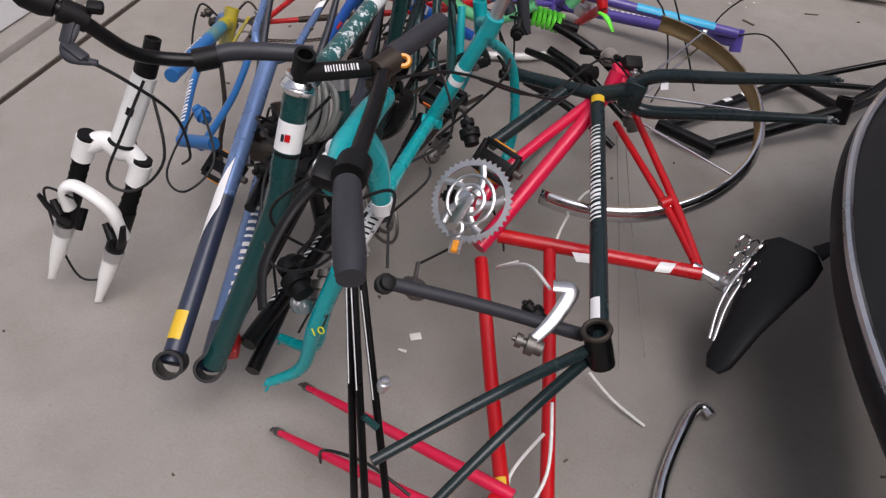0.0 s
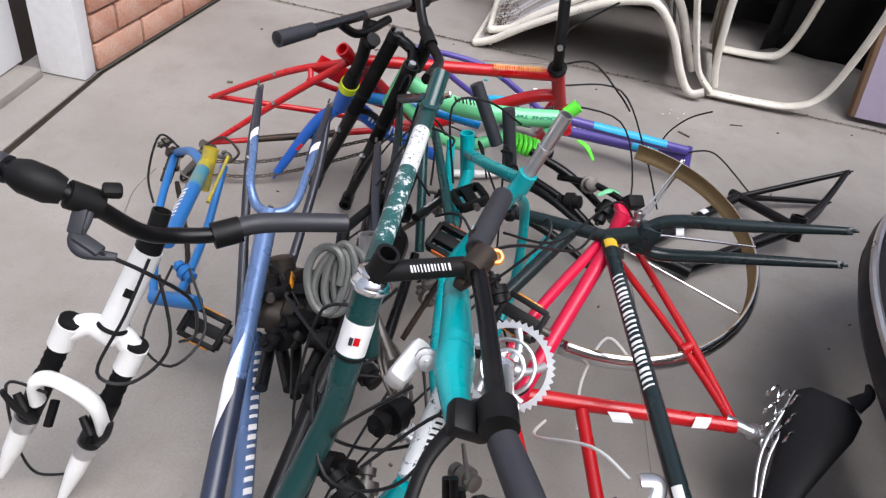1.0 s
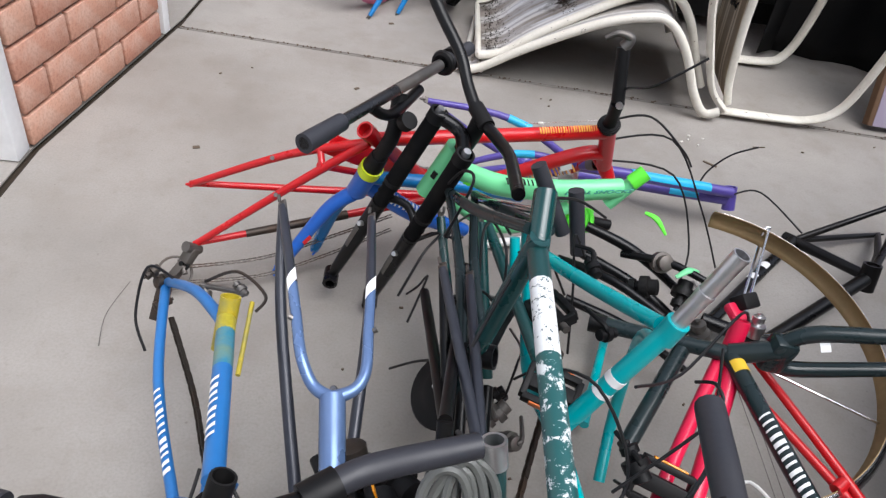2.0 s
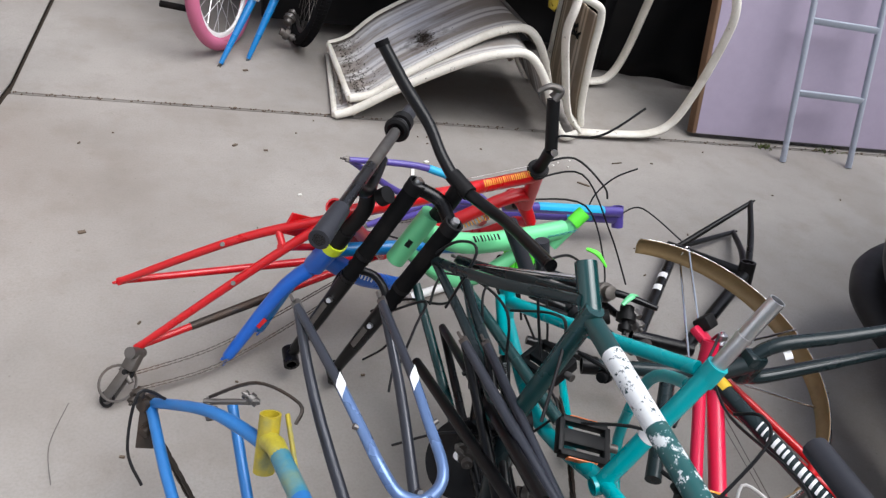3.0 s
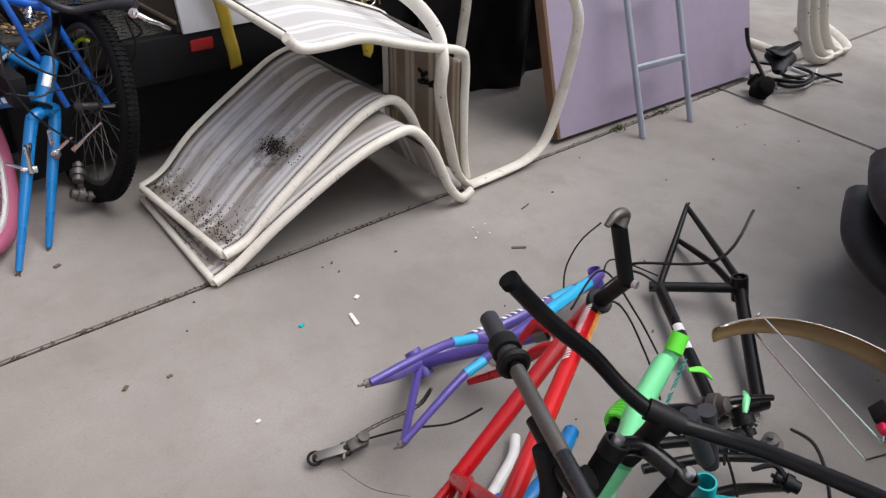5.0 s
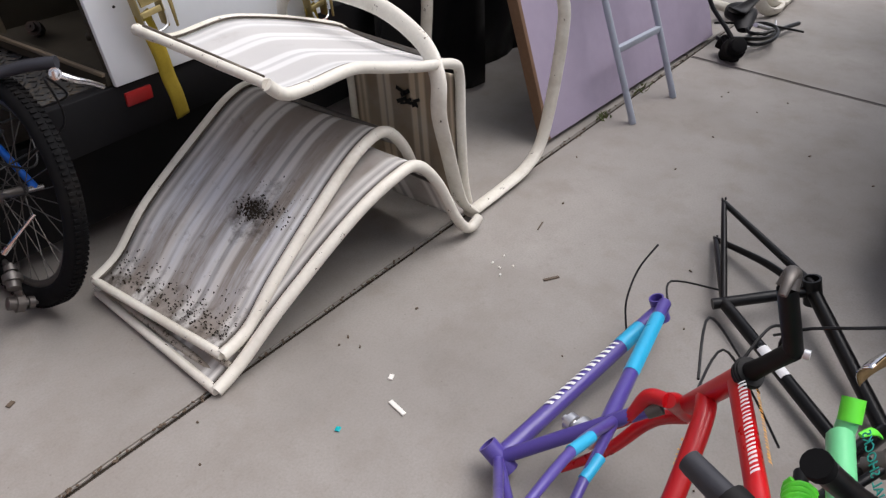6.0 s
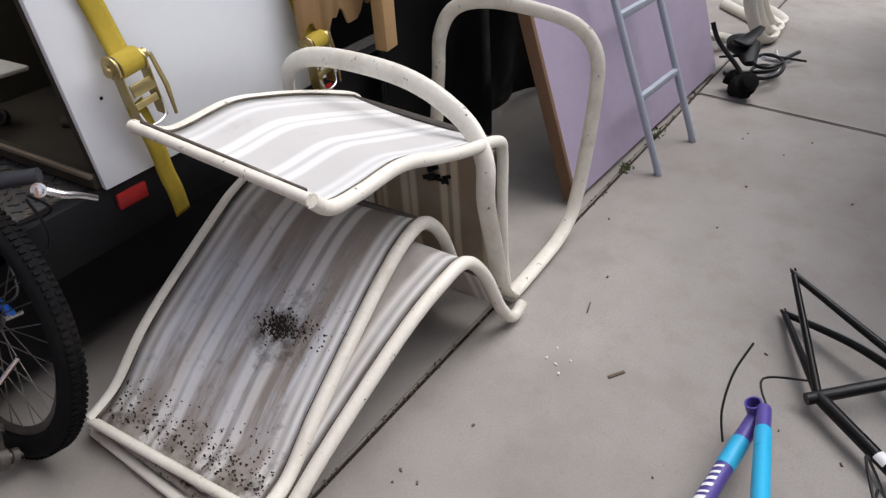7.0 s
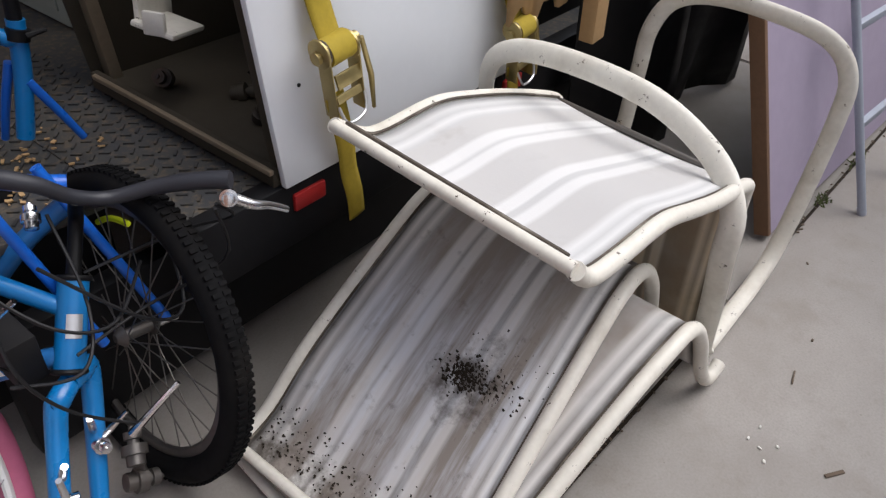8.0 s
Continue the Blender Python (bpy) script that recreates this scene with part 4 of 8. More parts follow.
# ---- car ----
def car():
    e = thing("parked_car", (3.6, 1.5, 0), "dark grey parked car with black bumper and tyres, unseen tall cabin added for shade", "car")
    # body section across y, swept along x with shrinking ends
    sec = [(-0.86, 0.30), (-0.90, 0.50), (-0.90, 0.72), (-0.84, 0.92), (-0.6, 1.0), (0.6, 1.0), (0.84, 0.92), (0.90, 0.72), (0.90, 0.50), (0.86, 0.30), (0.5, 0.24), (-0.5, 0.24)]
    xs = [(1.56, 0.86, 0.46, 0.66), (1.58, 0.92, 0.30, 0.80), (1.68, 0.97, 0.23, 0.92), (1.95, 1.0, 0.2, 0.96), (2.6, 1.0, 0.2, 1.0), (4.6, 1.0, 0.2, 1.04), (5.7, 0.96, 0.24, 0.95)]
    bm = bmesh.new()
    rings = []
    for x, w, lo, hi in xs:
        rr = []
        for y, z in sec:
            zz = lo + (z - 0.24) / 0.76 * (hi - lo)
            bow = 0.42 * (abs(y) / 0.9) ** 2.4 * max(0.0, 1 - (x - 1.56) / 0.8)
            rr.append(bm.verts.new((x + bow, 1.65 + y * 0.95 * w, zz)))
        rings.append(rr)
    for a, b in zip(rings, rings[1:]):
        for k in range(12):
            bm.faces.new((a[k], a[(k + 1) % 12], b[(k + 1) % 12], b[k]))
    bm.faces.new(rings[0])
    bm.faces.new(rings[-1])
    bmesh.ops.recalc_face_normals(bm, faces=bm.faces)
    body = part("body", bm, "car_paint", e)
    s = body.modifiers.new("round", "SUBSURF")
    s.levels = s.render_levels = 2
    bump_pts = [(2.10, 2.46, 0.42), (1.84, 2.37, 0.42), (1.64, 2.19, 0.42), (1.51, 1.93, 0.42), (1.46, 1.62, 0.42), (1.485, 1.33, 0.42), (1.58, 1.06, 0.42), (1.78, 0.88, 0.42)]
    part("bumper", sweep(smooth_path(bump_pts, 8), 0.10, 16, flat=0.55, up=(0, 0, 1)), "car_trim", e, "black rubbed plastic bumper")
    lip = [(2.1, 2.53, 0.28), (1.84, 2.45, 0.28), (1.70, 2.35, 0.28), (1.62, 2.22, 0.28), (1.575, 2.0, 0.28), (1.555, 1.65, 0.28), (1.57, 1.3, 0.28), (1.65, 1.05, 0.28)]
    part("bumper_lip", sweep(smooth_path(lip, 8), 0.055, 14, flat=0.7, up=(0, 0, 1)), "car_trim", e, "dark plastic lower bumper lip")
    # bright alloy strip draws the highlight on the scuffed bumper edge
    part("bumper_strip", sweep(smooth_path([(x - 0.085, 1.65 + (y - 1.65) * 1.06, z + 0.035) for x, y, z in bump_pts[1:]], 8), 0.009, 8), "alloy", e, "scuffed bumper strip, bright for the highlight along the edge")
    # upper body is unseen; its van height is invented to block sky light
    cab = bmesh.new()
    v = [cab.verts.new(p) for p in ((1.85, 0.9, 0.93), (1.85, 2.4, 0.93), (5.4, 2.4, 1.0), (5.4, 0.9, 1.0), (2.0, 0.96, 1.95), (2.0, 2.34, 1.95), (5.2, 2.34, 1.95), (5.2, 0.96, 1.95))]
    for f in ((0, 1, 5, 4), (1, 2, 6, 5), (2, 3, 7, 6), (3, 0, 4, 7), (4, 5, 6, 7)):
        cab.faces.new([v[i] for i in f])
    bmesh.ops.bevel(cab, geom=cab.edges[:], offset=0.06, segments=3, affect="EDGES")
    part("cabin", cab, "car_paint", e)
    for x in (2.42, 5.0):
        for y in (2.435, 0.9):
            t = part("tyre", sweep([(x, y - 0.1, 0.315), (x, y - 0.09, 0.315), (x, y + 0.09, 0.315), (x, y + 0.105, 0.315)], [0.27, 0.31, 0.31, 0.27], 36), "rubber", e)
            part("rim", sweep([(x, y + 0.06, 0.315), (x, y + 0.098, 0.315)], [0.2, 0.19], 24), "car_trim", t)
    e.location.x += 0.03


car()


# ---- bicycle parts ----
def tube(parent, name, pts, r, mat, label="", segs=12, n=6, flat=1.0):
    return part(name, sweep(smooth_path(pts, n), r, segs, flat=flat), mat, parent, label)


def stays(parent, name, ends, joint, r, mat):
    for p in ends:
        tube(parent, name, [p, Vector(p).lerp(Vector(joint), 0.5), joint], [r * 0.8, r, r * 1.1], mat)


def dropout(parent, at, along, mat="dull_steel"):
    p, d = Vector(at), Vector(along).normalized()
    s = d.orthogonal().normalized()
    part("dropout", join(beam(p - d * 0.010, p + d * 0.012, 0.005, 0.017, up=s), beam(p + d * 0.008 + s.cross(d) * 0.006, p + d * 0.024 + s.cross(d) * 0.006, 0.005, 0.006, up=s), beam(p + d * 0.008 - s.cross(d) * 0.006, p + d * 0.019 - s.cross(d) * 0.006, 0.005, 0.006, up=s)), mat, parent)


def white_fork():
    e = thing("suspension_fork", (0.05, 1.4, 0), "white suspension fork with black boots, standing on its tips", "fork")
    cl, cr = Vector((0.037, 1.446, 0.404)), Vector((0.131, 1.463, 0.357))
    tl, tr = Vector((-0.115, 1.367, 0.048)), Vector((-0.005, 1.364, 0.016))
    top, mid = Vector((0.146, 1.524, 0.526)), Vector((0.091, 1.466, 0.386))
    part("steerer", sweep([mid, mid.lerp(top, 0.1), top], [0.024, 0.0225, 0.0225], 16), "white_paint", e)
    part("collar", ring(mid.lerp(top, 0.08), top - mid, 0.024, 0.004), "black_plastic", e)
    part("decal", decal(mid, top, 0.0225, 0.5, 0.6, (0.4, -0.8, 0.5), 0.3), "black_plastic", e)
    tube(e, "crown", [cl + Vector((0, 0, -0.012)), cl.lerp(mid, 0.5) + Vector((0, 0.004, 0.004)), mid + Vector((0, 0, -0.004)), mid.lerp(cr, 0.5) + Vector((0, 0.004, 0.004)), cr + Vector((0, 0, -0.012))], [0.02, 0.019, 0.024, 0.019, 0.02], "white_paint")
    for c, t in ((cl, tl), (cr, tr)):
        d = (t - c).normalized()
        part("crown_socket", sweep([c - d * 0.005, c + d * 0.045], 0.0205, 16), "white_paint", e)
        part("cap", sweep([c - d * 0.0135, c - d * 0.006], 0.0185, 16), "black_plastic", e)
        boot = []
        for k in range(9):
            a = c + d * (0.045 + k * 0.009)
            boot.append((a, 0.0175 if k % 2 else 0.0155))
        part("boot", sweep([p for p, _ in boot], [q for _, q in boot], 14), "rubber", e)
        part("stanchion", sweep([c + d * 0.12, c + d * 0.22], 0.0195, 16), "black_plastic", e)
        part("band", sweep([c + d * 0.225, c + d * 0.24, c + d * 0.241, c + d * 0.255], [0.0215, 0.021, 0.02, 0.0195], 16), "alloy", e)
        tube(e, "lower_leg", [c + d * 0.25, c.lerp(t, 0.8), t], [0.019, 0.0165, 0.007], "white_paint")
        dropout(e, t, -d, "white_paint")
    al, ar = cl.lerp(tl, 0.36), cr.lerp(tr, 0.36)
    m = (al + ar) / 2
    tube(e, "brace_arch", [al + Vector((0, -0.02, -0.02)), al + Vector((0.008, -0.02, 0.03)), m + Vector((-0.01, -0.022, 0.062)), ar + Vector((-0.006, -0.022, 0.035)), ar + Vector((0, -0.02, -0.04))], [0.016, 0.0165, 0.014, 0.0165, 0.016], "white_paint", flat=0.75)
    for p, s in ((al, -1), (ar, 1)):
        q = p + Vector((0.0, -0.035, -0.05))
        b = part("brake_arm", join(sweep(smooth_path([q, q + Vector((s * 0.02, -0.01, 0.035)), q + Vector((s * 0.035, -0.012, 0.075))], 5), [0.012, 0.009, 0.006], 10, flat=0.6), sweep([q + Vector((-0.012, -0.005, 0.02)), q + Vector((-0.03, 0.01, 0.045))], [0.009, 0.007], 10)), "black_plastic", e)
        part("brake_pad", beam(q + Vector((-s * 0.02, -0.005, -0.01)), q + Vector((-s * 0.02, 0.03, 0.02)), 0.012, 0.014), "rubber", b)
    tube(e, "noodle_cable", [al + Vector((0.03, -0.03, 0.02)), al + Vector((-0.03, -0.03, 0.03)), al + Vector((-0.06, -0.02, -0.05)), al + Vector((-0.07, -0.02, -0.18)), al + Vector((-0.05, -0.02, -0.25)), al + Vector((0.03, -0.02, -0.22))], 0.0028, "cable_black", segs=6)
    tube(e, "brake_hose", [top + Vector((0.01, -0.02, 0)), Vector((0.14, 1.44, 0.46)), Vector((0.10, 1.40, 0.36)), Vector((0.15, 1.41, 0.34)), Vector((0.2, 1.45, 0.40)), Vector((0.17, 1.5, 0.50))], 0.003, "cable_black", segs=6)
    # stem and handlebar that the fork still carries
    tube(e, "stem", [top - (top - mid).normalized() * 0.02, top + Vector((0.008, 0.012, 0.03))], 0.021, "black_plastic")
    part("steerer_end", pipe(top + Vector((0.008, 0.014, 0.03)), top + Vector((0.016, 0.026, 0.062)), 0.015), "black_plastic", e)
    bar = [(-0.03, 1.425, 0.725), (0.05, 1.415, 0.715), (0.12, 1.43, 0.68), (0.165, 1.475, 0.605), (0.20, 1.515, 0.575), (0.26, 1.55, 0.567), (0.31, 1.58, 0.578), (0.435, 1.63, 0.572)]
    hb = thing("handlebar", (0.2, 1.5, 0), "black riser handlebar with rubber grip, in the white fork's stem", "handlebar", "loose handlebars")
    tube(hb, "bar", bar, 0.0125, "black_paint")
    tube(hb, "sleeve", [bar[5], bar[6], bar[7]], [0.0155, 0.0165, 0.0155], "grip_grey")
    part("clamp", sweep([(0.245, 1.54, 0.566), (0.28, 1.565, 0.57)], 0.021, 14), "black_plastic", hb)
    tube(hb, "grip", [(-0.12, 1.43, 0.74), (-0.03, 1.425, 0.725), (0.03, 1.417, 0.718)], 0.0195, "grip_grey")
    part("twist_ring", sweep([(0.04, 1.416, 0.717), (0.055, 1.414, 0.715), (0.085, 1.415, 0.706), (0.1, 1.42, 0.698)], [0.019, 0.024, 0.024, 0.018], 18), "black_plastic", hb)
    part("lever_mount", sweep([(0.105, 1.42, 0.695), (0.135, 1.44, 0.67)], 0.02, 12), "black_plastic", hb)
    tube(hb, "brake_lever", [(0.125, 1.428, 0.682), (0.130, 1.410, 0.668), (0.124, 1.388, 0.648), (0.140, 1.378, 0.638), (0.180, 1.385, 0.634)], [0.007, 0.009, 0.0105, 0.0095, 0.005], "grip_grey", flat=0.5)
    part("lever_body", join(beam((0.122, 1.432, 0.69), (0.122, 1.392, 0.652), 0.022, 0.012, bevel=0.004), beam((0.122, 1.392, 0.652), (0.160, 1.384, 0.637), 0.02, 0.010, bevel=0.004)), "grip_grey", hb, "scuffed plastic lever body")
    part("clamp_bracket", box((0.152, 1.446, 0.694), (0.026, 0.020, 0.017), (20, 10, 30), 0.005), "black_plastic", hb)
    tube(hb, "lever_cable", [(0.16, 1.38, 0.64), (0.21, 1.40, 0.6), (0.24, 1.46, 0.5), (0.22, 1.5, 0.38), (0.18, 1.52, 0.33)], 0.003, "cable_black", segs=6)


def light_blue_frame():
    e = thing("bicycle_frame", (0.3, 1.6, 0), "light blue and navy bicycle frame with wishbone stays", "bicycle frame", "heaped frames")
    dl, dr = Vector((0.115, 2.128, 0.500)), Vector((0.267, 2.155, 0.475))
    crown, head = Vector((0.248, 1.792, 0.430)), Vector((0.339, 1.165, 0.190))
    tube(e, "top_tube", [crown, crown.lerp(head, 0.5)], [0.019, 0.0185], "light_blue")
    tube(e, "top_tube_front", [crown.lerp(head, 0.5), head], [0.0187, 0.019], "navy")
    part("chevron", decal(crown, head, 0.0188, 0.44, 0.6, (-0.3, -0.6, 0.7), 0.6, slant=0.1), "decal_white", e)
    bb = Vector((0.25, 1.69, 0.19))
    for d, s in ((dl, -1), (dr, 1)):
        k = Vector((0.195, 1.838, 0.458)) if s < 0 else Vector((0.291, 1.835, 0.443))
        m = Vector((0.161, 1.960, 0.482)) if s < 0 else Vector((0.283, 1.980, 0.464))
        tube(e, "seatstay_tip", [d, d.lerp(m, 0.5), m], [0.0072, 0.0078, 0.0082], "slate", "dark slate painted stay end")
        tube(e, "seatstay", [m, m.lerp(k, 0.5), k, crown + Vector((s * 0.030, 0.012, 0.004)), crown + Vector((0, -0.006, 0.002))], [0.0082, 0.0086, 0.0088, 0.0092, 0.0105], "light_blue")
        part("chevron", decal(m + (d - m) * 0.1, k, 0.0088, 0.0, 0.16, (0, -0.4, 0.9), 0.9, slant=0.08), "decal_white", e)
        dropout(e, d, d - k)
        tube(e, "chainstay", [d, d.lerp(bb, 0.35) + Vector((s * 0.022, 0, 0)), bb + Vector((s * 0.03, 0, 0.02))], [0.0075, 0.0095, 0.0105], "slate")
        part("brake_boss", sweep([m.lerp(k, 0.55), m.lerp(k, 0.55) + Vector((s * 0.013, 0.004, 0.006))], 0.0045, 8), "dull_steel", e)
    part("crown_boss", sweep([crown + Vector((0, 0.012, 0)), crown + Vector((0, 0.004, 0.010))], [0.006, 0.005], 12), "slate", e)
    hd2 = Vector((0.386, 1.204, 0.150))
    tube(e, "down_tube", [bb, hd2], [0.018, 0.02], "light_blue")
    tube(e, "down_tube_front", [bb.lerp(hd2, 0.82), hd2], 0.0206, "navy")
    letter_bars(e, "lettering", bb, hd2, 0.019, 0.1, 0.75, 8, (0.6, -0.3, 0.7), "decal_white", 0.45, 3)
    part("yellow_tag", decal(crown, head, 0.019, 0.86, 0.94, (-0.3, -0.6, 0.8), 0.9), "sticker_yellow", e, "yellow sticker")
    for h in (head, hd2):
        n = Vector((0.25, -0.45, 0.55)).normalized()
        part("shell", pipe(h - n * 0.035, h + n * 0.03, 0.026, 0.78, 20), "black_paint", e)
    part("crank_spider", knob_bm((0.36, 1.62, 0.3), 0.04, 5), "black_plastic", e)


def lumps(parent, name, mat, *items):
    """Small turned pieces, each a part: (place, size, seed)."""
    for at, size, seed in items:
        part(name, knob_bm(at, size, seed), mat, parent)


def blue_yellow_frame():
    e = thing("bicycle_frame", (0.0, 1.95, 0), "blue childs bicycle frame with yellow head tube and rusty gear parts", "bicycle frame", "heaped frames")
    t, b = Vector((0.057, 1.960, 0.405)), Vector((0.125, 1.62, 0.462))
    part("head_tube", pipe(t + Vector((0.004, 0.012, 0.022)), t + Vector((-0.006, -0.03, -0.06)), 0.0165, 0.8), "yellow", e, "yellow and green head tube")
    part("main_tube", sweep([t + Vector((0, -0.012, -0.01)), t.lerp(b, 0.1), t.lerp(b, 0.17)], [0.0155, 0.0148], 16), "fade_yellow", e, "yellow paint fading into blue")
    part("main_tube_fade", sweep([t.lerp(b, 0.165), t.lerp(b, 0.41)], 0.01475, 16), "fade_blue", e, "blotched green-blue paint")
    part("main_tube_lower", sweep([t.lerp(b, 0.4), b], 0.0146, 16), "steel_blue", e)
    letter_bars(e, "lettering", t, b, 0.0148, 0.5, 0.85, 4, (-0.5, -0.2, 0.8), "decal_white", 0.5, 9)
    d = Vector((-0.116, 2.16, 0.26))
    tube(e, "stay", [d, d.lerp(t, 0.55) + Vector((0, 0, 0.012)), t + Vector((0, -0.01, -0.025))], [0.0085, 0.010, 0.0115], "steel_blue")
    tube(e, "stay", [d, Vector((-0.07, 1.95, 0.22)), Vector((0.02, 1.73, 0.2))], 0.0095, "steel_blue")
    tube(e, "stay", [Vector((0.02, 2.13, 0.27)), Vector((0.04, 1.95, 0.2)), Vector((0.06, 1.74, 0.18))], 0.0095, "steel_blue")
    tube(e, "seat_tube", [Vector((0.02, 1.73, 0.2)), Vector((0.13, 1.70, 0.24))], 0.016, "steel_blue")
    letter_bars(e, "lettering", (-0.07, 1.95, 0.22), (0.02, 1.73, 0.2), 0.0112, 0.1, 0.8, 6, (-0.3, -0.3, 0.9), "decal_white", 0.6, 4)
    lumps(e, "derailleur_piece", "chain_steel", (d, 0.032, 2), (d + Vector((-0.02, -0.01, 0.03)), 0.024, 4), (d + Vector((0.0, -0.03, -0.03)), 0.026, 6))
    part("derailleur_cage", beam(d, d + Vector((-0.01, -0.05, -0.06)), 0.03, 0.006), "chain_steel", e)
    lumps(e, "caliper_arm", "dull_steel", ((-0.02, 2.09, 0.31), 0.026, 12), ((0.045, 2.09, 0.33), 0.022, 13))
    part("caliper_rod", sweep([(-0.03, 2.1, 0.32), (0.06, 2.08, 0.33)], 0.005, 8), "dull_steel", e)
    tube(e, "yellow_rod", [(0.09, 1.99, 0.40), (0.095, 1.86, 0.37)], 0.004, "yellow")
    tube(e, "cable", [(-0.02, 2.1, 0.33), (0.05, 2.06, 0.4), (0.11, 2.0, 0.41), (0.1, 1.97, 0.40)], 0.003, "chain_steel", segs=6)
    chain(e, "chain", [(-0.1, 2.12, 0.2), (-0.03, 2.0, 0.12), (0.03, 1.86, 0.1), (0.1, 1.75, 0.1)])
    lumps(e, "headset_cup", "steel_blue", ((0.1, 1.72, 0.3), 0.035, 21))


def green_frame():
    e = thing("bicycle_frame", (0.45, 1.3, 0), "dark green bicycle frame with chrome headset and black quill stem", "bicycle frame", "heaped frames")
    hs, low, bot = Vector((0.518, 1.412, 0.655)), Vector((0.490, 1.338, 0.455)), Vector((0.40, 1.20, 0.17))
    d = (hs - low).normalized()
    part("head_tube", sweep([hs - d * 0.01, low.lerp(hs, 0.3)], 0.021, 16), "dark_green", e)
    tube(e, "down_tube", [low.lerp(hs, 0.35), low, low.lerp(bot, 0.5), bot], 0.0205, "dark_green")
    part("flag_band", sweep([hs - d * 0.055, hs - d * 0.105], 0.0214, 18), "decal_white", e, "white head badge band")
    part("flag_mark", decal(hs - d * 0.065, hs - d * 0.092, 0.0216, 0.3, 0.75, (0.3, -0.8, 0.6), 0.18), "red", e)
    part("flag_corner", decal(hs - d * 0.065, hs - d * 0.092, 0.0216, 0.35, 0.8, (-0.05, -0.8, 0.6), 0.12), "slate", e)
    part("band_line", sweep([hs - d * 0.108, hs - d * 0.113], 0.0215, 18), "black_plastic", e)
    part("headset", join(sweep([hs - d * 0.012, hs - d * 0.004, hs + d * 0.002, hs + d * 0.014], [0.022, 0.028, 0.028, 0.02], 20), ring(hs + d * 0.016, d, 0.019, 0.005), ring(hs - d * 0.002, d, 0.026, 0.003)), "chrome", e)
    q = Vector((0.532, 1.407, 0.703))
    s = part("stem", join(sweep([hs, hs + (q - hs) * 0.4], 0.0165, 14), pipe(hs, q + Vector((0.004, 0, 0.012)), 0.0165, 0.7)), "black_plastic", e)
    part("stem_arm", sweep([q + Vector((0, 0, -0.02)), Vector((0.634, 1.424, 0.705))], [0.0145, 0.0130], 14), "black_plastic", e)
    letter_bars(e, "lettering", q + Vector((0, 0, -0.02)), (0.634, 1.424, 0.705), 0.0140, 0.35, 0.85, 6, (0.1, -0.7, 0.7), "decal_white", 0.35, 8)
    c = Vector((0.650, 1.432, 0.706))
    part("bar_clamp", join(sweep([c + Vector((-0.008, -0.019, 0.0)), c + Vector((0.008, 0.019, 0.004))], 0.018, 16), beam(c + Vector((-0.02, -0.02, -0.025)), c + Vector((0.005, 0.02, -0.03)), 0.016, 0.015)), "chain_steel", e)
    hb = thing("handlebar", (0.68, 1.3, 0), "black handlebar with ribbed grips and shifter, in the quill stem", "handlebar", "loose handlebars")
    tube(hb, "bar", [(0.642, 1.50, 0.70), (0.650, 1.43, 0.706), (0.672, 1.33, 0.708), (0.697, 1.19, 0.712)], 0.0115, "black_paint")
    part("grip", sweep(smooth_path([(0.704, 1.158, 0.716), (0.734, 1.088, 0.720), (0.764, 1.022, 0.714)], 8), [0.0165, 0.0175, 0.018, 0.0185, 0.016], 18), "grip_grey", hb)
    tube(hb, "far_grip", [(0.645, 1.465, 0.703), (0.658, 1.55, 0.692), (0.671, 1.632, 0.681)], [0.0155, 0.017, 0.0165], "grip_grey")
    part("shifter", join(sweep([(0.700, 1.172, 0.713), (0.695, 1.205, 0.711)], 0.022, 16), box((0.670, 1.19, 0.695), (0.05, 0.04, 0.025), (10, 20, 10), 0.008)), "black_plastic", hb)
    tube(hb, "brake_lever", [(0.66, 1.19, 0.69), (0.632, 1.15, 0.66), (0.625, 1.08, 0.63), (0.645, 1.03, 0.61)], [0.010, 0.008, 0.007, 0.006], "black_plastic", flat=0.6)
    part("gear_mark", ring((0.672, 1.447, 0.712), (0.2, -0.5, 0.8), 0.008, 0.004, 16, 6), "amber", hb, "yellow gear indicator ring")
    return e


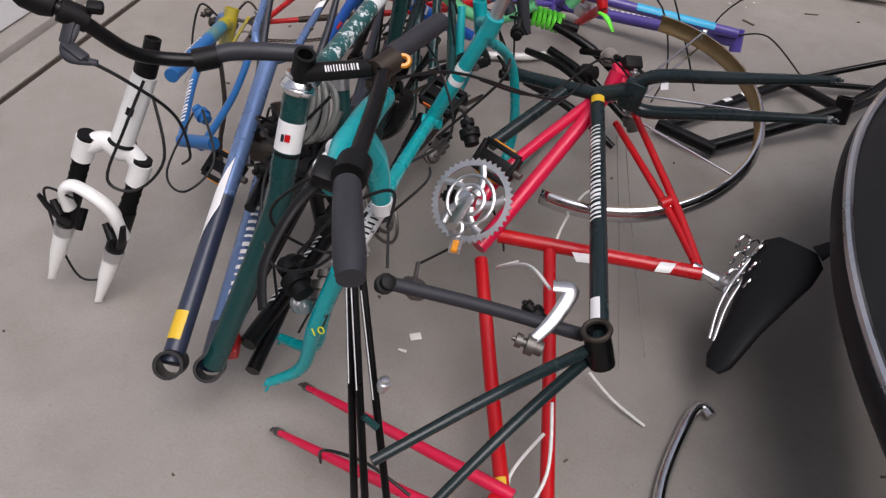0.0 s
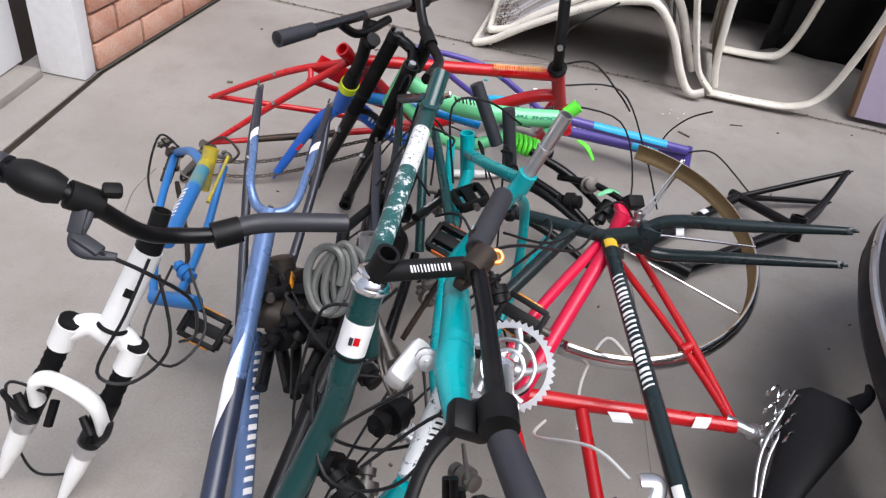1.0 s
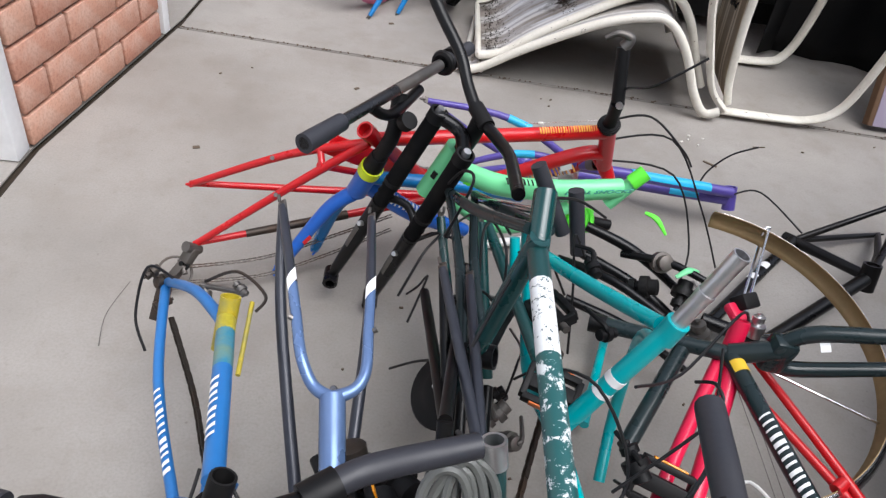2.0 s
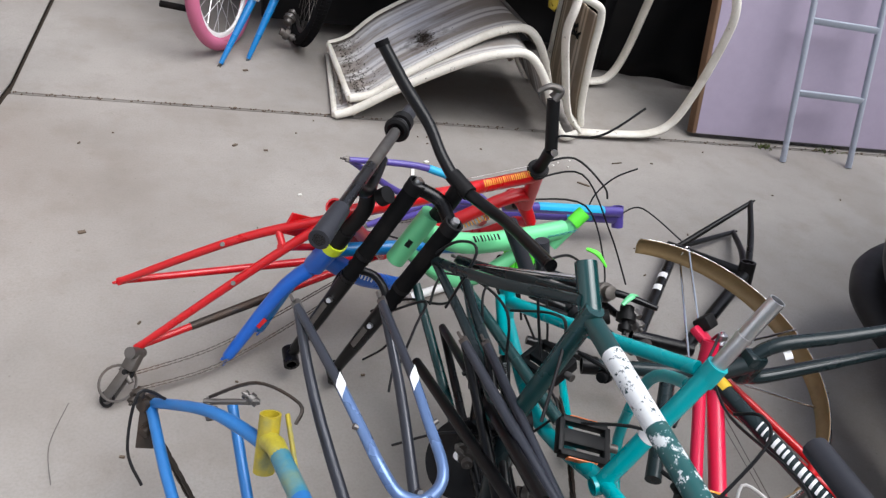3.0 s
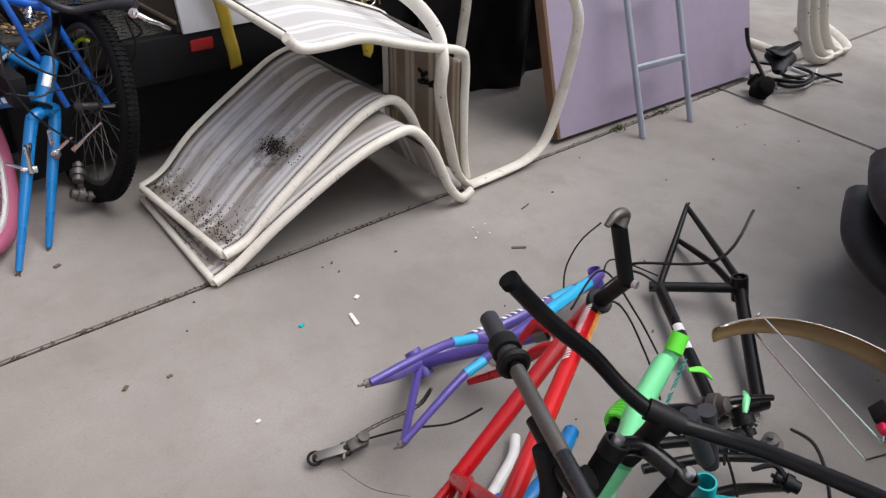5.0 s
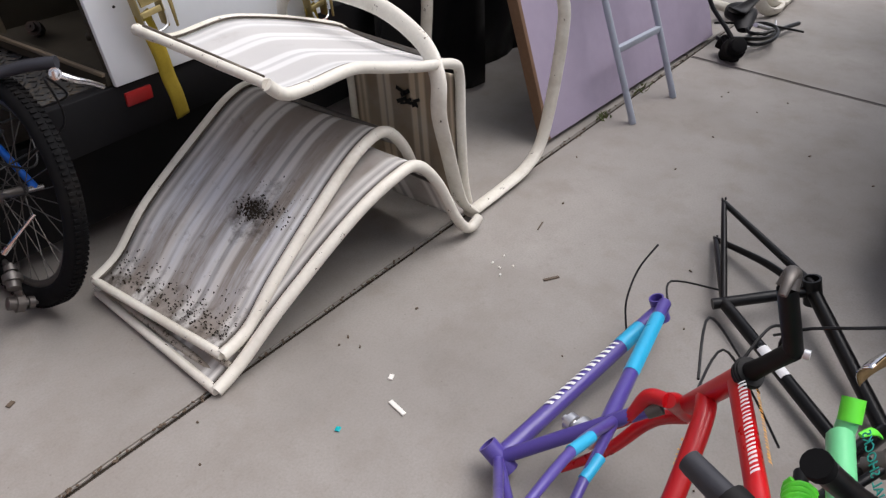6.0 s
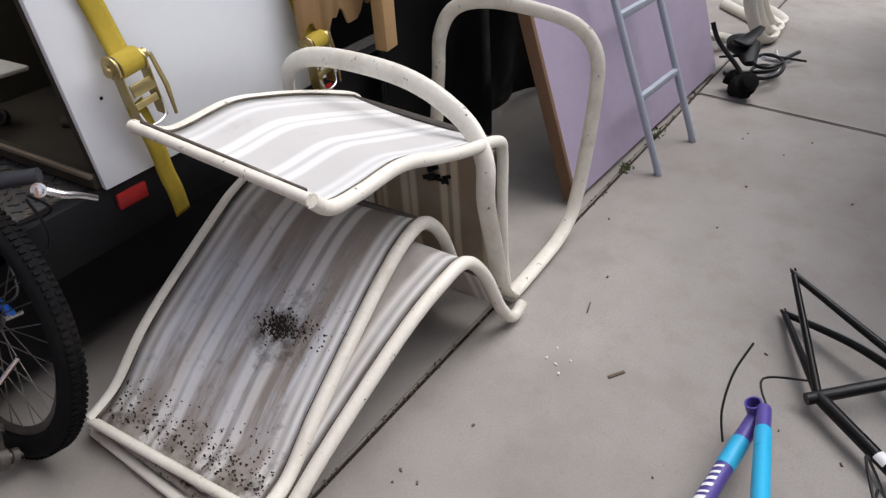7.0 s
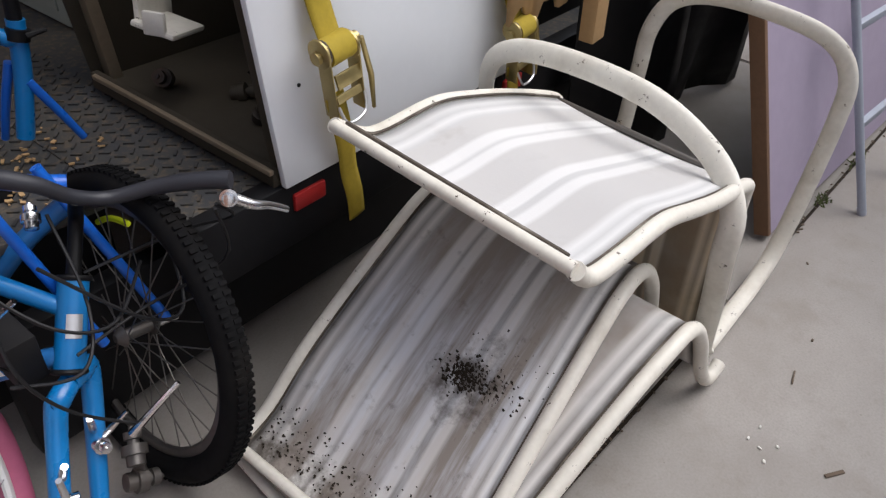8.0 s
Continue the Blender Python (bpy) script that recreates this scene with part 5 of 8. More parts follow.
def big_green_frame():
    e = thing("bicycle_frame", (0.52, 1.9, 0), "dark green bicycle frame with chipped white down tube", "bicycle frame", "heaped frames")
    top = Vector((0.520, 1.992, 0.683))
    h0 = Vector((0.513, 1.925, 0.635))
    bb = Vector((0.464, 1.953, 0.370))
    dt1 = Vector((0.509, 1.47, 0.63))
    part("seat_collar", pipe(top + (top - h0).normalized() * 0.005, h0, 0.0175, 0.82), "dark_green", e)
    tube(e, "seat_tube", [h0 + Vector((0, 0, 0.02)), bb], 0.0160, "dark_green")
    tube(e, "down_tube", [h0, h0.lerp(dt1, 0.2)], 0.0158, "dark_green")
    tube(e, "down_tube_middle", [h0.lerp(dt1, 0.16), h0.lerp(dt1, 0.46)], 0.0160, "chipped_white", "chipped white painted stretch")
    tube(e, "down_tube_scraped", [h0.lerp(dt1, 0.45), h0.lerp(dt1, 0.9)], 0.0161, "scraped_green", "green paint scraped to white")
    tube(e, "down_tube_end", [h0.lerp(dt1, 0.88), dt1], 0.0159, "dark_green")
    for s in (-1, 1):
        j = Vector((0.432 + s * 0.026, 2.295, 0.455))
        tube(e, "seatstay", [h0 + Vector((s * 0.015, 0.02, 0.02)), h0.lerp(j, 0.5) + Vector((s * 0.02, 0, 0.01)), j], [0.009, 0.010, 0.009], "black_green")
        dropout(e, j, j - h0)
        tube(e, "chainstay", [bb + Vector((s * 0.02, 0.0, 0)), bb.lerp(j, 0.5), j], [0.011, 0.010, 0.008], "black_green")
    part("bright_strip", beam(h0 + Vector((0.03, 0.09, 0.0)), Vector((0.462, 2.25, 0.475)), 0.006, 0.012), "chrome", e, "bright chain guard strip")
    part("bottom_shell", pipe(bb + Vector((-0.03, 0.01, -0.01)), bb + Vector((0.035, -0.01, 0.01)), 0.021, 0.8), "black_paint", e)
    tube(e, "lower_stub", [bb, Vector((0.45, 1.92, 0.26)), Vector((0.43, 1.86, 0.12))], 0.02, "black_green")


def long_handlebar():
    hb = thing("handlebar", (0.42, 2.35, 0), "long black riser handlebar on the black suspension fork", "handlebar", "loose handlebars")
    tube(hb, "bar", [(0.306, 2.549, 0.787), (0.352, 2.505, 0.722), (0.397, 2.456, 0.668), (0.421, 2.405, 0.622), (0.447, 2.355, 0.592), (0.478, 2.29, 0.588), (0.494, 2.22, 0.600), (0.493, 2.12, 0.626), (0.490, 2.035, 0.648)], [0.0125, 0.0125, 0.0115, 0.0125, 0.0115, 0.011, 0.011], "black_paint")
    part("end_plug", sweep([(0.304, 2.551, 0.790), (0.309, 2.546, 0.781)], 0.0142, 14), "rubber", hb)
    part("clamp", sweep([(0.437, 2.375, 0.601), (0.460, 2.328, 0.589)], 0.0162, 14), "black_plastic", hb)
    tube(hb, "stem", [(0.448, 2.352, 0.592), (0.44, 2.362, 0.55), (0.425, 2.38, 0.50)], 0.017, "black_plastic")


def black_fork():
    e = thing("suspension_fork", (0.3, 2.4, 0), "black suspension fork with rubber boots, upside among the frames", "fork")
    c1, c2 = Vector((0.366, 2.377, 0.572)), Vector((0.422, 2.291, 0.538))
    b1, b2 = Vector((0.172, 2.43, 0.075)), Vector((0.271, 2.40, 0.045))
    for c, b in ((c1, b1), (c2, b2)):
        d = (b - c).normalized()
        part("leg", sweep([c, c + d * 0.2], 0.0182, 16), "rubber", e)
        rib = [(c + d * (0.2 + 0.01 * k), 0.0185 if k % 2 else 0.0155) for k in range(8)]
        part("boot", sweep([p for p, _ in rib], [q for _, q in rib], 14), "rubber", e)
        tube(e, "lower_leg", [c + d * 0.26, c.lerp(b, 0.75), b], [0.0185, 0.0165, 0.012], "black_paint")
        part("cap", pipe(c - d * 0.012, c + d * 0.012, 0.0195, 0.75), "black_plastic", e)
        part("leg_ring", sweep([c + d * 0.19, c + d * 0.2], 0.0195, 16), "black_plastic", e)
        part("top_bolt", sweep([c - d * 0.02, c - d * 0.008], [0.008, 0.0095], 10), "alloy", e)
        part("leg_sticker", decal(c.lerp(b, 0.6), b, 0.0172, 0.1, 0.42, (-0.6, -0.6, 0.5), 0.35), "dull_steel", e)
        part("brake_boss", sweep([c.lerp(b, 0.62), c.lerp(b, 0.62) + Vector((-0.015, -0.022, 0.012))], [0.008, 0.0055], 10), "alloy", e)
        part("foot", pipe(b + Vector((0, 0.02, 0)), b + Vector((0, -0.025, -0.005)), 0.018, 0.6), "black_paint", e)
    tube(e, "upper_crown", [c1, (c1 + c2) / 2 + Vector((0.02, 0.02, 0)), c2], 0.014, "black_paint")
    m1, m2 = c1.lerp(b1, 0.66), c2.lerp(b2, 0.66)
    tube(e, "brace_arch", [m1, m1 + Vector((0.03, 0.02, 0.07)), (m1 + m2) / 2 + Vector((0.05, 0.03, 0.09)), m2 + Vector((0.03, 0.01, 0.07)), m2], 0.009, "black_paint")


def red_mtb_frame():
    e = thing("bicycle_frame", (0.4, 2.6, 0), "glossy red mountain bike frame on its side, black quill stem", "bicycle frame", "heaped frames")
    d1, d2 = Vector((-0.182, 2.568, 0.196)), Vector((-0.146, 2.448, 0.114))
    st, ht, hb_, bb = Vector((0.250, 2.456, 0.452)), Vector((0.791, 2.668, 0.434)), Vector((0.832, 2.742, 0.285)), Vector((0.430, 2.690, 0.16))
    d = (ht - hb_).normalized()
    part("head_tube", sweep([ht + d * 0.005, hb_ - d * 0.005], 0.02, 18), "red", e)
    tube(e, "top_tube", [st, ht - d * 0.02], [0.0155, 0.0175], "red")
    tube(e, "down_tube", [bb, Vector((0.724, 2.702, 0.318)), hb_ + d * 0.055], [0.0175, 0.0185, 0.019], "red")
    tube(e, "seat_tube", [bb, st + (st - bb).normalized() * 0.03], 0.016, "red")
    part("seat_ring", pipe(st + (st - bb).normalized() * 0.03, st + (st - bb).normalized() * 0.055, 0.0185, 0.78), "red", e)
    for dd, lift in ((d1, 0.016), (d2, 0.006)):
        tube(e, "seatstay", [dd, dd.lerp(st, 0.55) + Vector((0, 0, lift)), st + Vector((-0.015, 0, -0.01))], [0.0078, 0.0095, 0.0105], "red")
        tube(e, "chainstay", [dd, dd.lerp(bb, 0.6), bb], [0.0075, 0.0098, 0.0115], "red")
        dropout(e, dd, dd - st, "red")
        q = dd.lerp(st, 0.47) + Vector((0, 0, lift))
        part("brake_boss", sweep([q, q + Vector((0.0, -0.012, 0.009))], 0.005, 10), "dull_steel", e)
    part("stay_guard", sweep([d2.lerp(bb, 0.18), d2.lerp(bb, 0.58)], [0.0095, 0.0115], 12), "chain_steel", e, "worn black chain stay wrap")
    tube(e, "stay_bridge", [d1.lerp(st, 0.72) + Vector((0, 0, 0.014)), d2.lerp(st, 0.72) + Vector((0, 0, 0.006))], 0.008, "red")
    part("gusset", join(beam(d1.lerp(st, 0.76) + Vector((0, 0, 0.02)), bb.lerp(st, 0.35), 0.006, 0.05), sweep([d2.lerp(st, 0.7) + Vector((0, 0, 0.02)), bb.lerp(st, 0.2)], 0.008, 10)), "red", e)
    letter_bars(e, "lettering", st, ht, 0.0176, 0.66, 0.93, 11, (0.1, -0.8, 0.55), "decal_orange", 0.45, 5)
    letter_bars(e, "lettering", st, ht, 0.0176, 0.62, 0.95, 11, (-0.35, 0.5, 0.8), "decal_white", 0.4, 6)
    letter_bars(e, "lettering", bb, hb_, 0.0195, 0.5, 0.82, 7, (0.0, -0.6, 0.8), "decal_orange", 0.6, 7)
    part("white_patch", decal(bb, hb_ + d * 0.055, 0.0195, 0.72, 0.79, (0, -0.6, 0.8), 1.2), "decal_white", e)
    cr = hb_ + Vector((0.004, 0.018, -0.03))
    part("fork_crown", sweep(smooth_path([cr + Vector((0.035, -0.012, -0.04)), cr + Vector((0.012, 0.01, 0.0)), cr + Vector((-0.02, 0.02, 0.03))], 6), [0.015, 0.02, 0.015], 14), "red", e)
    for o, tip in ((Vector((-0.022, 0.022, 0.03)), Vector((0.792, 2.880, 0.165))), (Vector((0.036, -0.012, -0.045)), Vector((0.755, 2.945, 0.03)))):
        a = cr + o
        tube(e, "fork_blade", [a, a.lerp(tip, 0.25) + Vector((0.012, 0.012, 0.012)), a.lerp(tip, 0.6), tip], [0.0145, 0.0155, 0.0125, 0.008], "red")
    pb, pt = Vector((0.776, 2.612, 0.530)), Vector((0.762, 2.648, 0.645))
    part("headset", join(sweep([ht, ht + d * 0.02], 0.025, 18), ring(ht + d * 0.012, d, 0.024, 0.004)), "black_plastic", e)
    tube(e, "quill", [ht + d * 0.015, ht.lerp(pb, 0.5), pb], [0.017, 0.015, 0.016], "black_plastic")
    tube(e, "stem_arm", [pb, pt], 0.0155, "black_plastic")
    part("stem_bolt", sweep([pb + Vector((0.0, -0.015, 0.002)), pb + Vector((0.0, -0.024, 0.003))], 0.008, 12), "alloy", e)
    tube(e, "stem_clamp", [pt, pt + Vector((0.01, 0.0, 0.022)), pt + Vector((-0.02, 0.0, 0.03)), pt + Vector((-0.045, 0, 0.015))], [0.017, 0.013, 0.009, 0.006], "dull_steel", flat=0.8)
    derailleur(e, (-0.165, 2.42, 0.085), (0.35, 0.35, 0.6), (-0.5, -0.6, 0.6))
    part("cage_guard", ring((-0.19, 2.40, 0.055), (0.5, -1, 0.8), 0.038, 0.003, 22, 6), "dull_steel", e)
    chain(e, "chain", [(-0.16, 2.40, 0.03), (0.0, 2.45, 0.03), (0.15, 2.52, 0.06), (0.3, 2.6, 0.1)])
    chain(e, "chain", [(-0.16, 2.41, 0.07), (0.0, 2.47, 0.07), (0.15, 2.54, 0.1), (0.3, 2.62, 0.13)])


def blue_kids_bike():
    e = thing("bicycle_frame", (0.25, 2.5, 0), "bright blue childs bicycle frame and fork with yellow headset ring", "bicycle frame", "heaped frames")
    rg = Vector((0.243, 2.455, 0.375))
    tipL, tipR = Vector((0.037, 2.477, 0.035)), Vector((0.115, 2.55, 0.05))
    cr = Vector((0.205, 2.49, 0.27))
    up = (Vector((0.27, 2.425, 0.45)) - rg).normalized()
    part("head_tube", sweep([cr + Vector((0.01, 0, 0.02)), rg], 0.024, 16), "bright_blue", e)
    part("yellow_ring", sweep([rg - up * 0.012, rg + up * 0.014], 0.026, 18), "acid_yellow", e, "neon yellow headset ring")
    tube(e, "stem_boot", [rg + up * 0.012, rg + up * 0.06], [0.023, 0.019], "black_plastic")
    for t in (tipL, tipR):
        tube(e, "fork_leg", [cr + Vector((0.0, 0, 0.01)), cr.lerp(t, 0.3) + Vector((-0.01, 0, 0.02)), t], [0.0185, 0.0165, 0.0125], "bright_blue" if t is tipL else "cyan_blue")
        dropout(e, t, t - cr, "bright_blue")
    tube(e, "down_tube", [cr + Vector((0.03, 0.02, 0.03)), Vector((0.35, 2.55, 0.2)), Vector((0.49, 2.62, 0.11))], [0.024, 0.022, 0.017], "bright_blue")
    tube(e, "top_tube", [cr + Vector((0.03, 0, 0.06)), Vector((0.42, 2.50, 0.33)), Vector((0.6, 2.56, 0.28))], 0.016, "cyan_blue")
    letter_bars(e, "lettering", (0.26, 2.51, 0.28), (0.37, 2.56, 0.19), 0.0235, 0.2, 0.9, 4, (0, -0.7, 0.6), "decal_white", 0.6, 12)
    part("red_mark", decal(cr, tipL, 0.0172, 0.5, 0.6, (0, -0.6, 0.8), 0.5), "red", e)
    hb = thing("handlebar", (0.3, 2.45, 0), "short scuffed handlebar with grey grip on the blue childs bike", "handlebar", "loose handlebars")
    tube(hb, "stem", [rg + up * 0.05, Vector((0.285, 2.41, 0.50)), Vector((0.29, 2.44, 0.575))], 0.0165, "black_plastic")
    part("stem_cap", sweep([(0.305, 2.385, 0.54), (0.315, 2.375, 0.555)], 0.018, 14), "black_plastic", hb)
    g0, g1 = Vector((0.389, 2.596, 0.590)), Vector((0.144, 2.162, 0.609))
    part("bar", sweep([g0, g1], 0.0115, 14), "scuffed_black", hb, "scuffed black bar with bare steel")
    part("bare_stretch", sweep([g1.lerp(g0, 0.56), g1.lerp(g0, 0.9)], 0.0119, 14), "dull_steel", hb, "bar stretch worn to bare steel")
    part("grip", sweep([g1.lerp(g0, 0.21), g1], [0.0165, 0.018], 18), "grip_grey", hb)
    part("grip", sweep([g0 - (g0 - g1) * 0.05, g0 + (g0 - g1) * 0.16], [0.0175, 0.0155], 18), "grip_grey", hb)
    part("clamp", join(ring(g0 - (g0 - g1) * 0.07, g0 - g1, 0.019, 0.009, 20, 8), sweep([g0 - (g0 - g1) * 0.02, g0 + (g0 - g1) * 0.03], 0.024, 16)), "black_plastic", hb)
    tube(hb, "lower_bar", [g0.lerp(g1, 0.25) + Vector((0, 0, -0.03)), g0.lerp(g1, 0.5) + Vector((0.01, 0, -0.04)), g0.lerp(g1, 0.62)], 0.011, "black_paint")


def mint_frame():
    e = thing("bicycle_frame", (0.65, 2.45, 0), "mint green full suspension frame with neon green coil spring", "bicycle frame", "heaped frames")
    h0, h1 = Vector((0.414, 2.382, 0.505)), Vector((0.366, 2.404, 0.372))
    part("head_tube", sweep([h0, h1], 0.0218, 18), "mint", e)
    part("badge", decal(h0, h1, 0.0219, 0.46, 0.6, (-0.3, -0.8, 0.4), 0.25), "black_plastic", e, "black oval head badge")
    top = Vector((0.843, 2.504, 0.408))
    tube(e, "main_tube", [h0.lerp(h1, 0.35), Vector((0.52, 2.42, 0.40)), Vector((0.66, 2.47, 0.37)), Vector((0.81, 2.505, 0.372))], [0.018, 0.0215, 0.0225, 0.0215], "mint", flat=1.15)
    tube(e, "gusset_tube", [h0.lerp(h1, 0.75), Vector((0.50, 2.42, 0.30)), Vector((0.60, 2.46, 0.27)), Vector((0.70, 2.485, 0.32))], [0.014, 0.0165, 0.0175, 0.016], "mint")
    part("seat_mast", sweep([Vector((0.79, 2.50, 0.33)), top], 0.0168, 16), "mint", e)
    part("mast_end", pipe(top - Vector((0.014, 0.003, 0.015)), top + Vector((0.012, 0.003, 0.014)), 0.0185, 0.78), "neon_green", e)
    part("clamp_lever", box((0.45, 2.41, 0.42), (0.02, 0.05, 0.02), (0, 20, 0), 0.005), "neon_green", e)
    s0, s1 = Vector((0.69, 2.515, 0.272)), Vector((0.775, 2.527, 0.255))
    ax = (s1 - s0).normalized()
    u = ax.orthogonal().normalized()
    w = ax.cross(u)
    coil = [s0 + (s1 - s0) * (k / 72) + (u * math.cos(k * math.tau / 12) + w * math.sin(k * math.tau / 12)) * 0.024 for k in range(73)]
    part("coil_spring", sweep(coil, 0.0065, 8), "neon_green", e, "neon green shock spring")
    part("shock_body", sweep([s0 - ax * 0.02, s1 + ax * 0.05], 0.013, 12), "black_plastic", e)
    f = (0.1, -0.7, 0.7)
    letter_bars(e, "maker_mark", (0.50, 2.41, 0.41), (0.64, 2.46, 0.385), 0.028, 0.15, 0.7, 4, f, "black_plastic", 0.25, 2)
    word(e, "DUAL SHOCKS", Vector((0.66, 2.452, 0.40)), Vector((0.82, 2.50, 0.395)), Vector((0.0, -0.5, 0.86)), 0.024, "decal_teal", 0.026)
    # black swing arm and the tangle of brake parts beyond the spring
    for k, (a, b, r) in enumerate((((0.76, 2.5, 0.26), (1.0, 2.42, 0.16), 0.012), ((0.76, 2.47, 0.2), (1.02, 2.33, 0.11), 0.012), ((0.70, 2.44, 0.2), (0.92, 2.28, 0.2), 0.010), ((0.85, 2.46, 0.22), (1.04, 2.34, 0.25), 0.009), ((0.72, 2.36, 0.15), (1.0, 2.24, 0.08), 0.011))):
        a, b = Vector(a), Vector(b)
        tube(e, "swing_arm", [a, a.lerp(b, 0.5) + Vector((0, 0.0, 0.02)), b], [r, r * 1.1, r * 0.8], "black_paint")
    for k, p in enumerate(((0.93, 2.42, 0.24), (0.98, 2.36, 0.2), (1.02, 2.38, 0.18), (0.88, 2.35, 0.22), (1.03, 2.3, 0.14))):
        part("brake_lump", knob_bm(p, 0.05, 40 + k), "black_plastic" if k % 2 else "dull_steel", e)
    for p, q in (((0.875, 2.475, 0.335), (0.925, 2.44, 0.305)), ((0.95, 2.36, 0.25), (1.01, 2.39, 0.25))):
        p, q = Vector(p), Vector(q)
        tube(e, "mint_lever", [p, p.lerp(q, 0.5) + Vector((0, 0, 0.012)), q], [0.005, 0.009, 0.004], "mint" if p.z < 0.3 else "neon_green", flat=0.6)
    for s in (0, 1):
        tube(e, "dark_rod", [(0.58 + 0.09 * s, 2.36, 0.5 - 0.05 * s), (0.66 + 0.045 * s, 2.33, 0.36 - 0.05 * s)], 0.0165, "grip_grey")


def word(parent, text, a, b, up, size, material, lift=0.036):
    """Flat raised lettering from a towards b."""
    cu = bpy.data.curves.new("lettering", "FONT")
    cu.body, cu.size, cu.extrude, cu.resolution_u = text, size, 0.0006, 3
    tmp = bpy.data.objects.new("lettering_source", cu)
    scene.collection.objects.link(tmp)
    bpy.context.view_layer.update()
    me = bpy.data.meshes.new_from_object(tmp.evaluated_get(bpy.context.evaluated_depsgraph_get()))
    bpy.data.objects.remove(tmp)
    wide = max(v.co.x for v in me.vertices)
    x = (b - a).normalized()
    y = (up - x * up.dot(x)).normalized()
    z = x.cross(y)
    m = Matrix((x, y, z)).transposed().to_4x4() @ Matrix.Diagonal(((b - a).length / wide, 1, 1, 1))
    base = Vector(root_of(parent).location)
    m = Matrix.Translation(a + z * lift - base) @ m
    me.transform(m)
    me.materials.clear()
    me.materials.append(M[material])
    ob = new("lettering", me)
    ob.parent = parent
    return ob


def purple_frame():
    e = thing("bicycle_frame", (0.8, 2.95, 0), "purple and cyan mountain bike frame lying on the concrete", "bicycle frame", "heaped frames")
    ht, bb = Vector((1.30, 2.95, 0.09)), Vector((0.69, 3.06, 0.05))
    d1, d2 = Vector((0.360, 2.876, 0.330)), Vector((0.425, 2.838, 0.145))
    st = Vector((0.818, 2.815, 0.235))
    part("head_tube", pipe(ht + Vector((0.012, -0.012, -0.03)), ht + Vector((0.004, 0.015, 0.035)), 0.0195, 0.8), "purple", e)
    tube(e, "down_tube", [bb, ht], 0.0195, "purple")
    tube(e, "top_tube", [st.lerp(bb, 0.25), ht + Vector((0, -0.01, 0.03))], 0.0165, "purple")
    part("cyan_patch", decal(st.lerp(bb, 0.25), ht + Vector((0, -0.01, 0.03)), 0.0168, 0.35, 0.85, (0, 0.2, 1), 1.6), "sky_cyan", e)
    part("cyan_patch", decal(bb, ht, 0.0198, 0.72, 0.86, (0, -0.1, 1), 1.6), "sky_cyan", e)
    letter_bars(e, "lettering", bb, ht, 0.02, 0.28, 0.72, 7, (-0.2, 0.4, 0.9), "decal_white", 0.55, 14)
    tube(e, "seat_tube", [bb, st], 0.0155, "purple")
    part("seat_ring", pipe(st, st + (st - bb).normalized() * 0.03, 0.018, 0.75), "dull_steel", e)
    for d in (d1, d2):
        tube(e, "seatstay", [d, d.lerp(st, 0.5) + Vector((0, 0.02, 0.03)), st.lerp(bb, 0.2)], [0.008, 0.010, 0.011], "purple")
        part("cyan_band", sweep([d.lerp(st, 0.48) + Vector((0, 0.02, 0.03)), d.lerp(st, 0.62) + Vector((0, 0.018, 0.026))], 0.0112, 12), "sky_cyan", e)
        tube(e, "chainstay", [d, d.lerp(bb, 0.5) + Vector((0, 0, -0.01)), bb], [0.008, 0.010, 0.012], "purple")
        dropout(e, d, d - st)
    part("shell", pipe(bb + Vector((0, 0.03, 0.025)), bb + Vector((0, -0.03, -0.02)), 0.022, 0.8), "purple", e)
    derailleur(e, (0.40, 2.975, 0.035), (0.9, -0.25, 0.15), (0.1, -0.3, 0.9))
    chain(e, "chain", [(0.42, 2.98, 0.05), (0.48, 2.96, 0.07), (0.56, 2.93, 0.09), (0.62, 2.95, 0.09)], 0.005)
    part("brake_body", knob_bm((0.80, 2.93, 0.12), 0.06, 53), "alloy", e)


def black_bmx_frame():
    e = thing("bicycle_frame", (1.5, 2.7, 0), "matt black bicycle frame lying flat on the concrete", "bicycle frame", "heaped frames")
    a1, a2 = Vector((1.838, 2.962, 0.145)), Vector((1.822, 2.955, 0.022))
    bb, st = Vector((1.616, 2.645, 0.092)), Vector((1.486, 2.832, 0.05))
    h1, h2 = Vector((1.13, 2.45, 0.04)), Vector((1.26, 2.40, 0.035))
    part("shell", pipe(bb + Vector((0.0, 0.012, 0.036)), bb + Vector((0, -0.012, -0.036)), 0.025, 0.75), "black_paint", e)
    tube(e, "seat_tube", [bb, st + (st - bb).normalized() * 0.03], 0.0155, "black_paint")
    for a, s in ((a1, 1), (a2, -1)):
        tube(e, "seatstay", [a, a.lerp(st, 0.5), st], [0.008, 0.0095, 0.010], "black_paint")
        tube(e, "chainstay", [a, a.lerp(bb, 0.55) + Vector((0.012, 0, 0)), bb + Vector((0, 0, 0.015 * s))], [0.009, 0.011, 0.012], "black_paint")
        dropout(e, a, a - st, "black_paint")
    tube(e, "top_tube", [st, h1], 0.0165, "black_paint")
    tube(e, "down_tube", [bb, h2], 0.019, "black_paint")
    part("head_tube", pipe(h1 + (h1 - h2).normalized() * 0.02, h2 - (h1 - h2).normalized() * 0.02, 0.019, 0.8), "black_paint", e)
    for t, w in ((0.36, 0.9), (0.5, 0.8)):
        part("sticker", decal(st, h1, 0.0167, t, t + 0.055, (-0.3, 0.2, 0.9), w), "decal_white", e, "round white sticker")


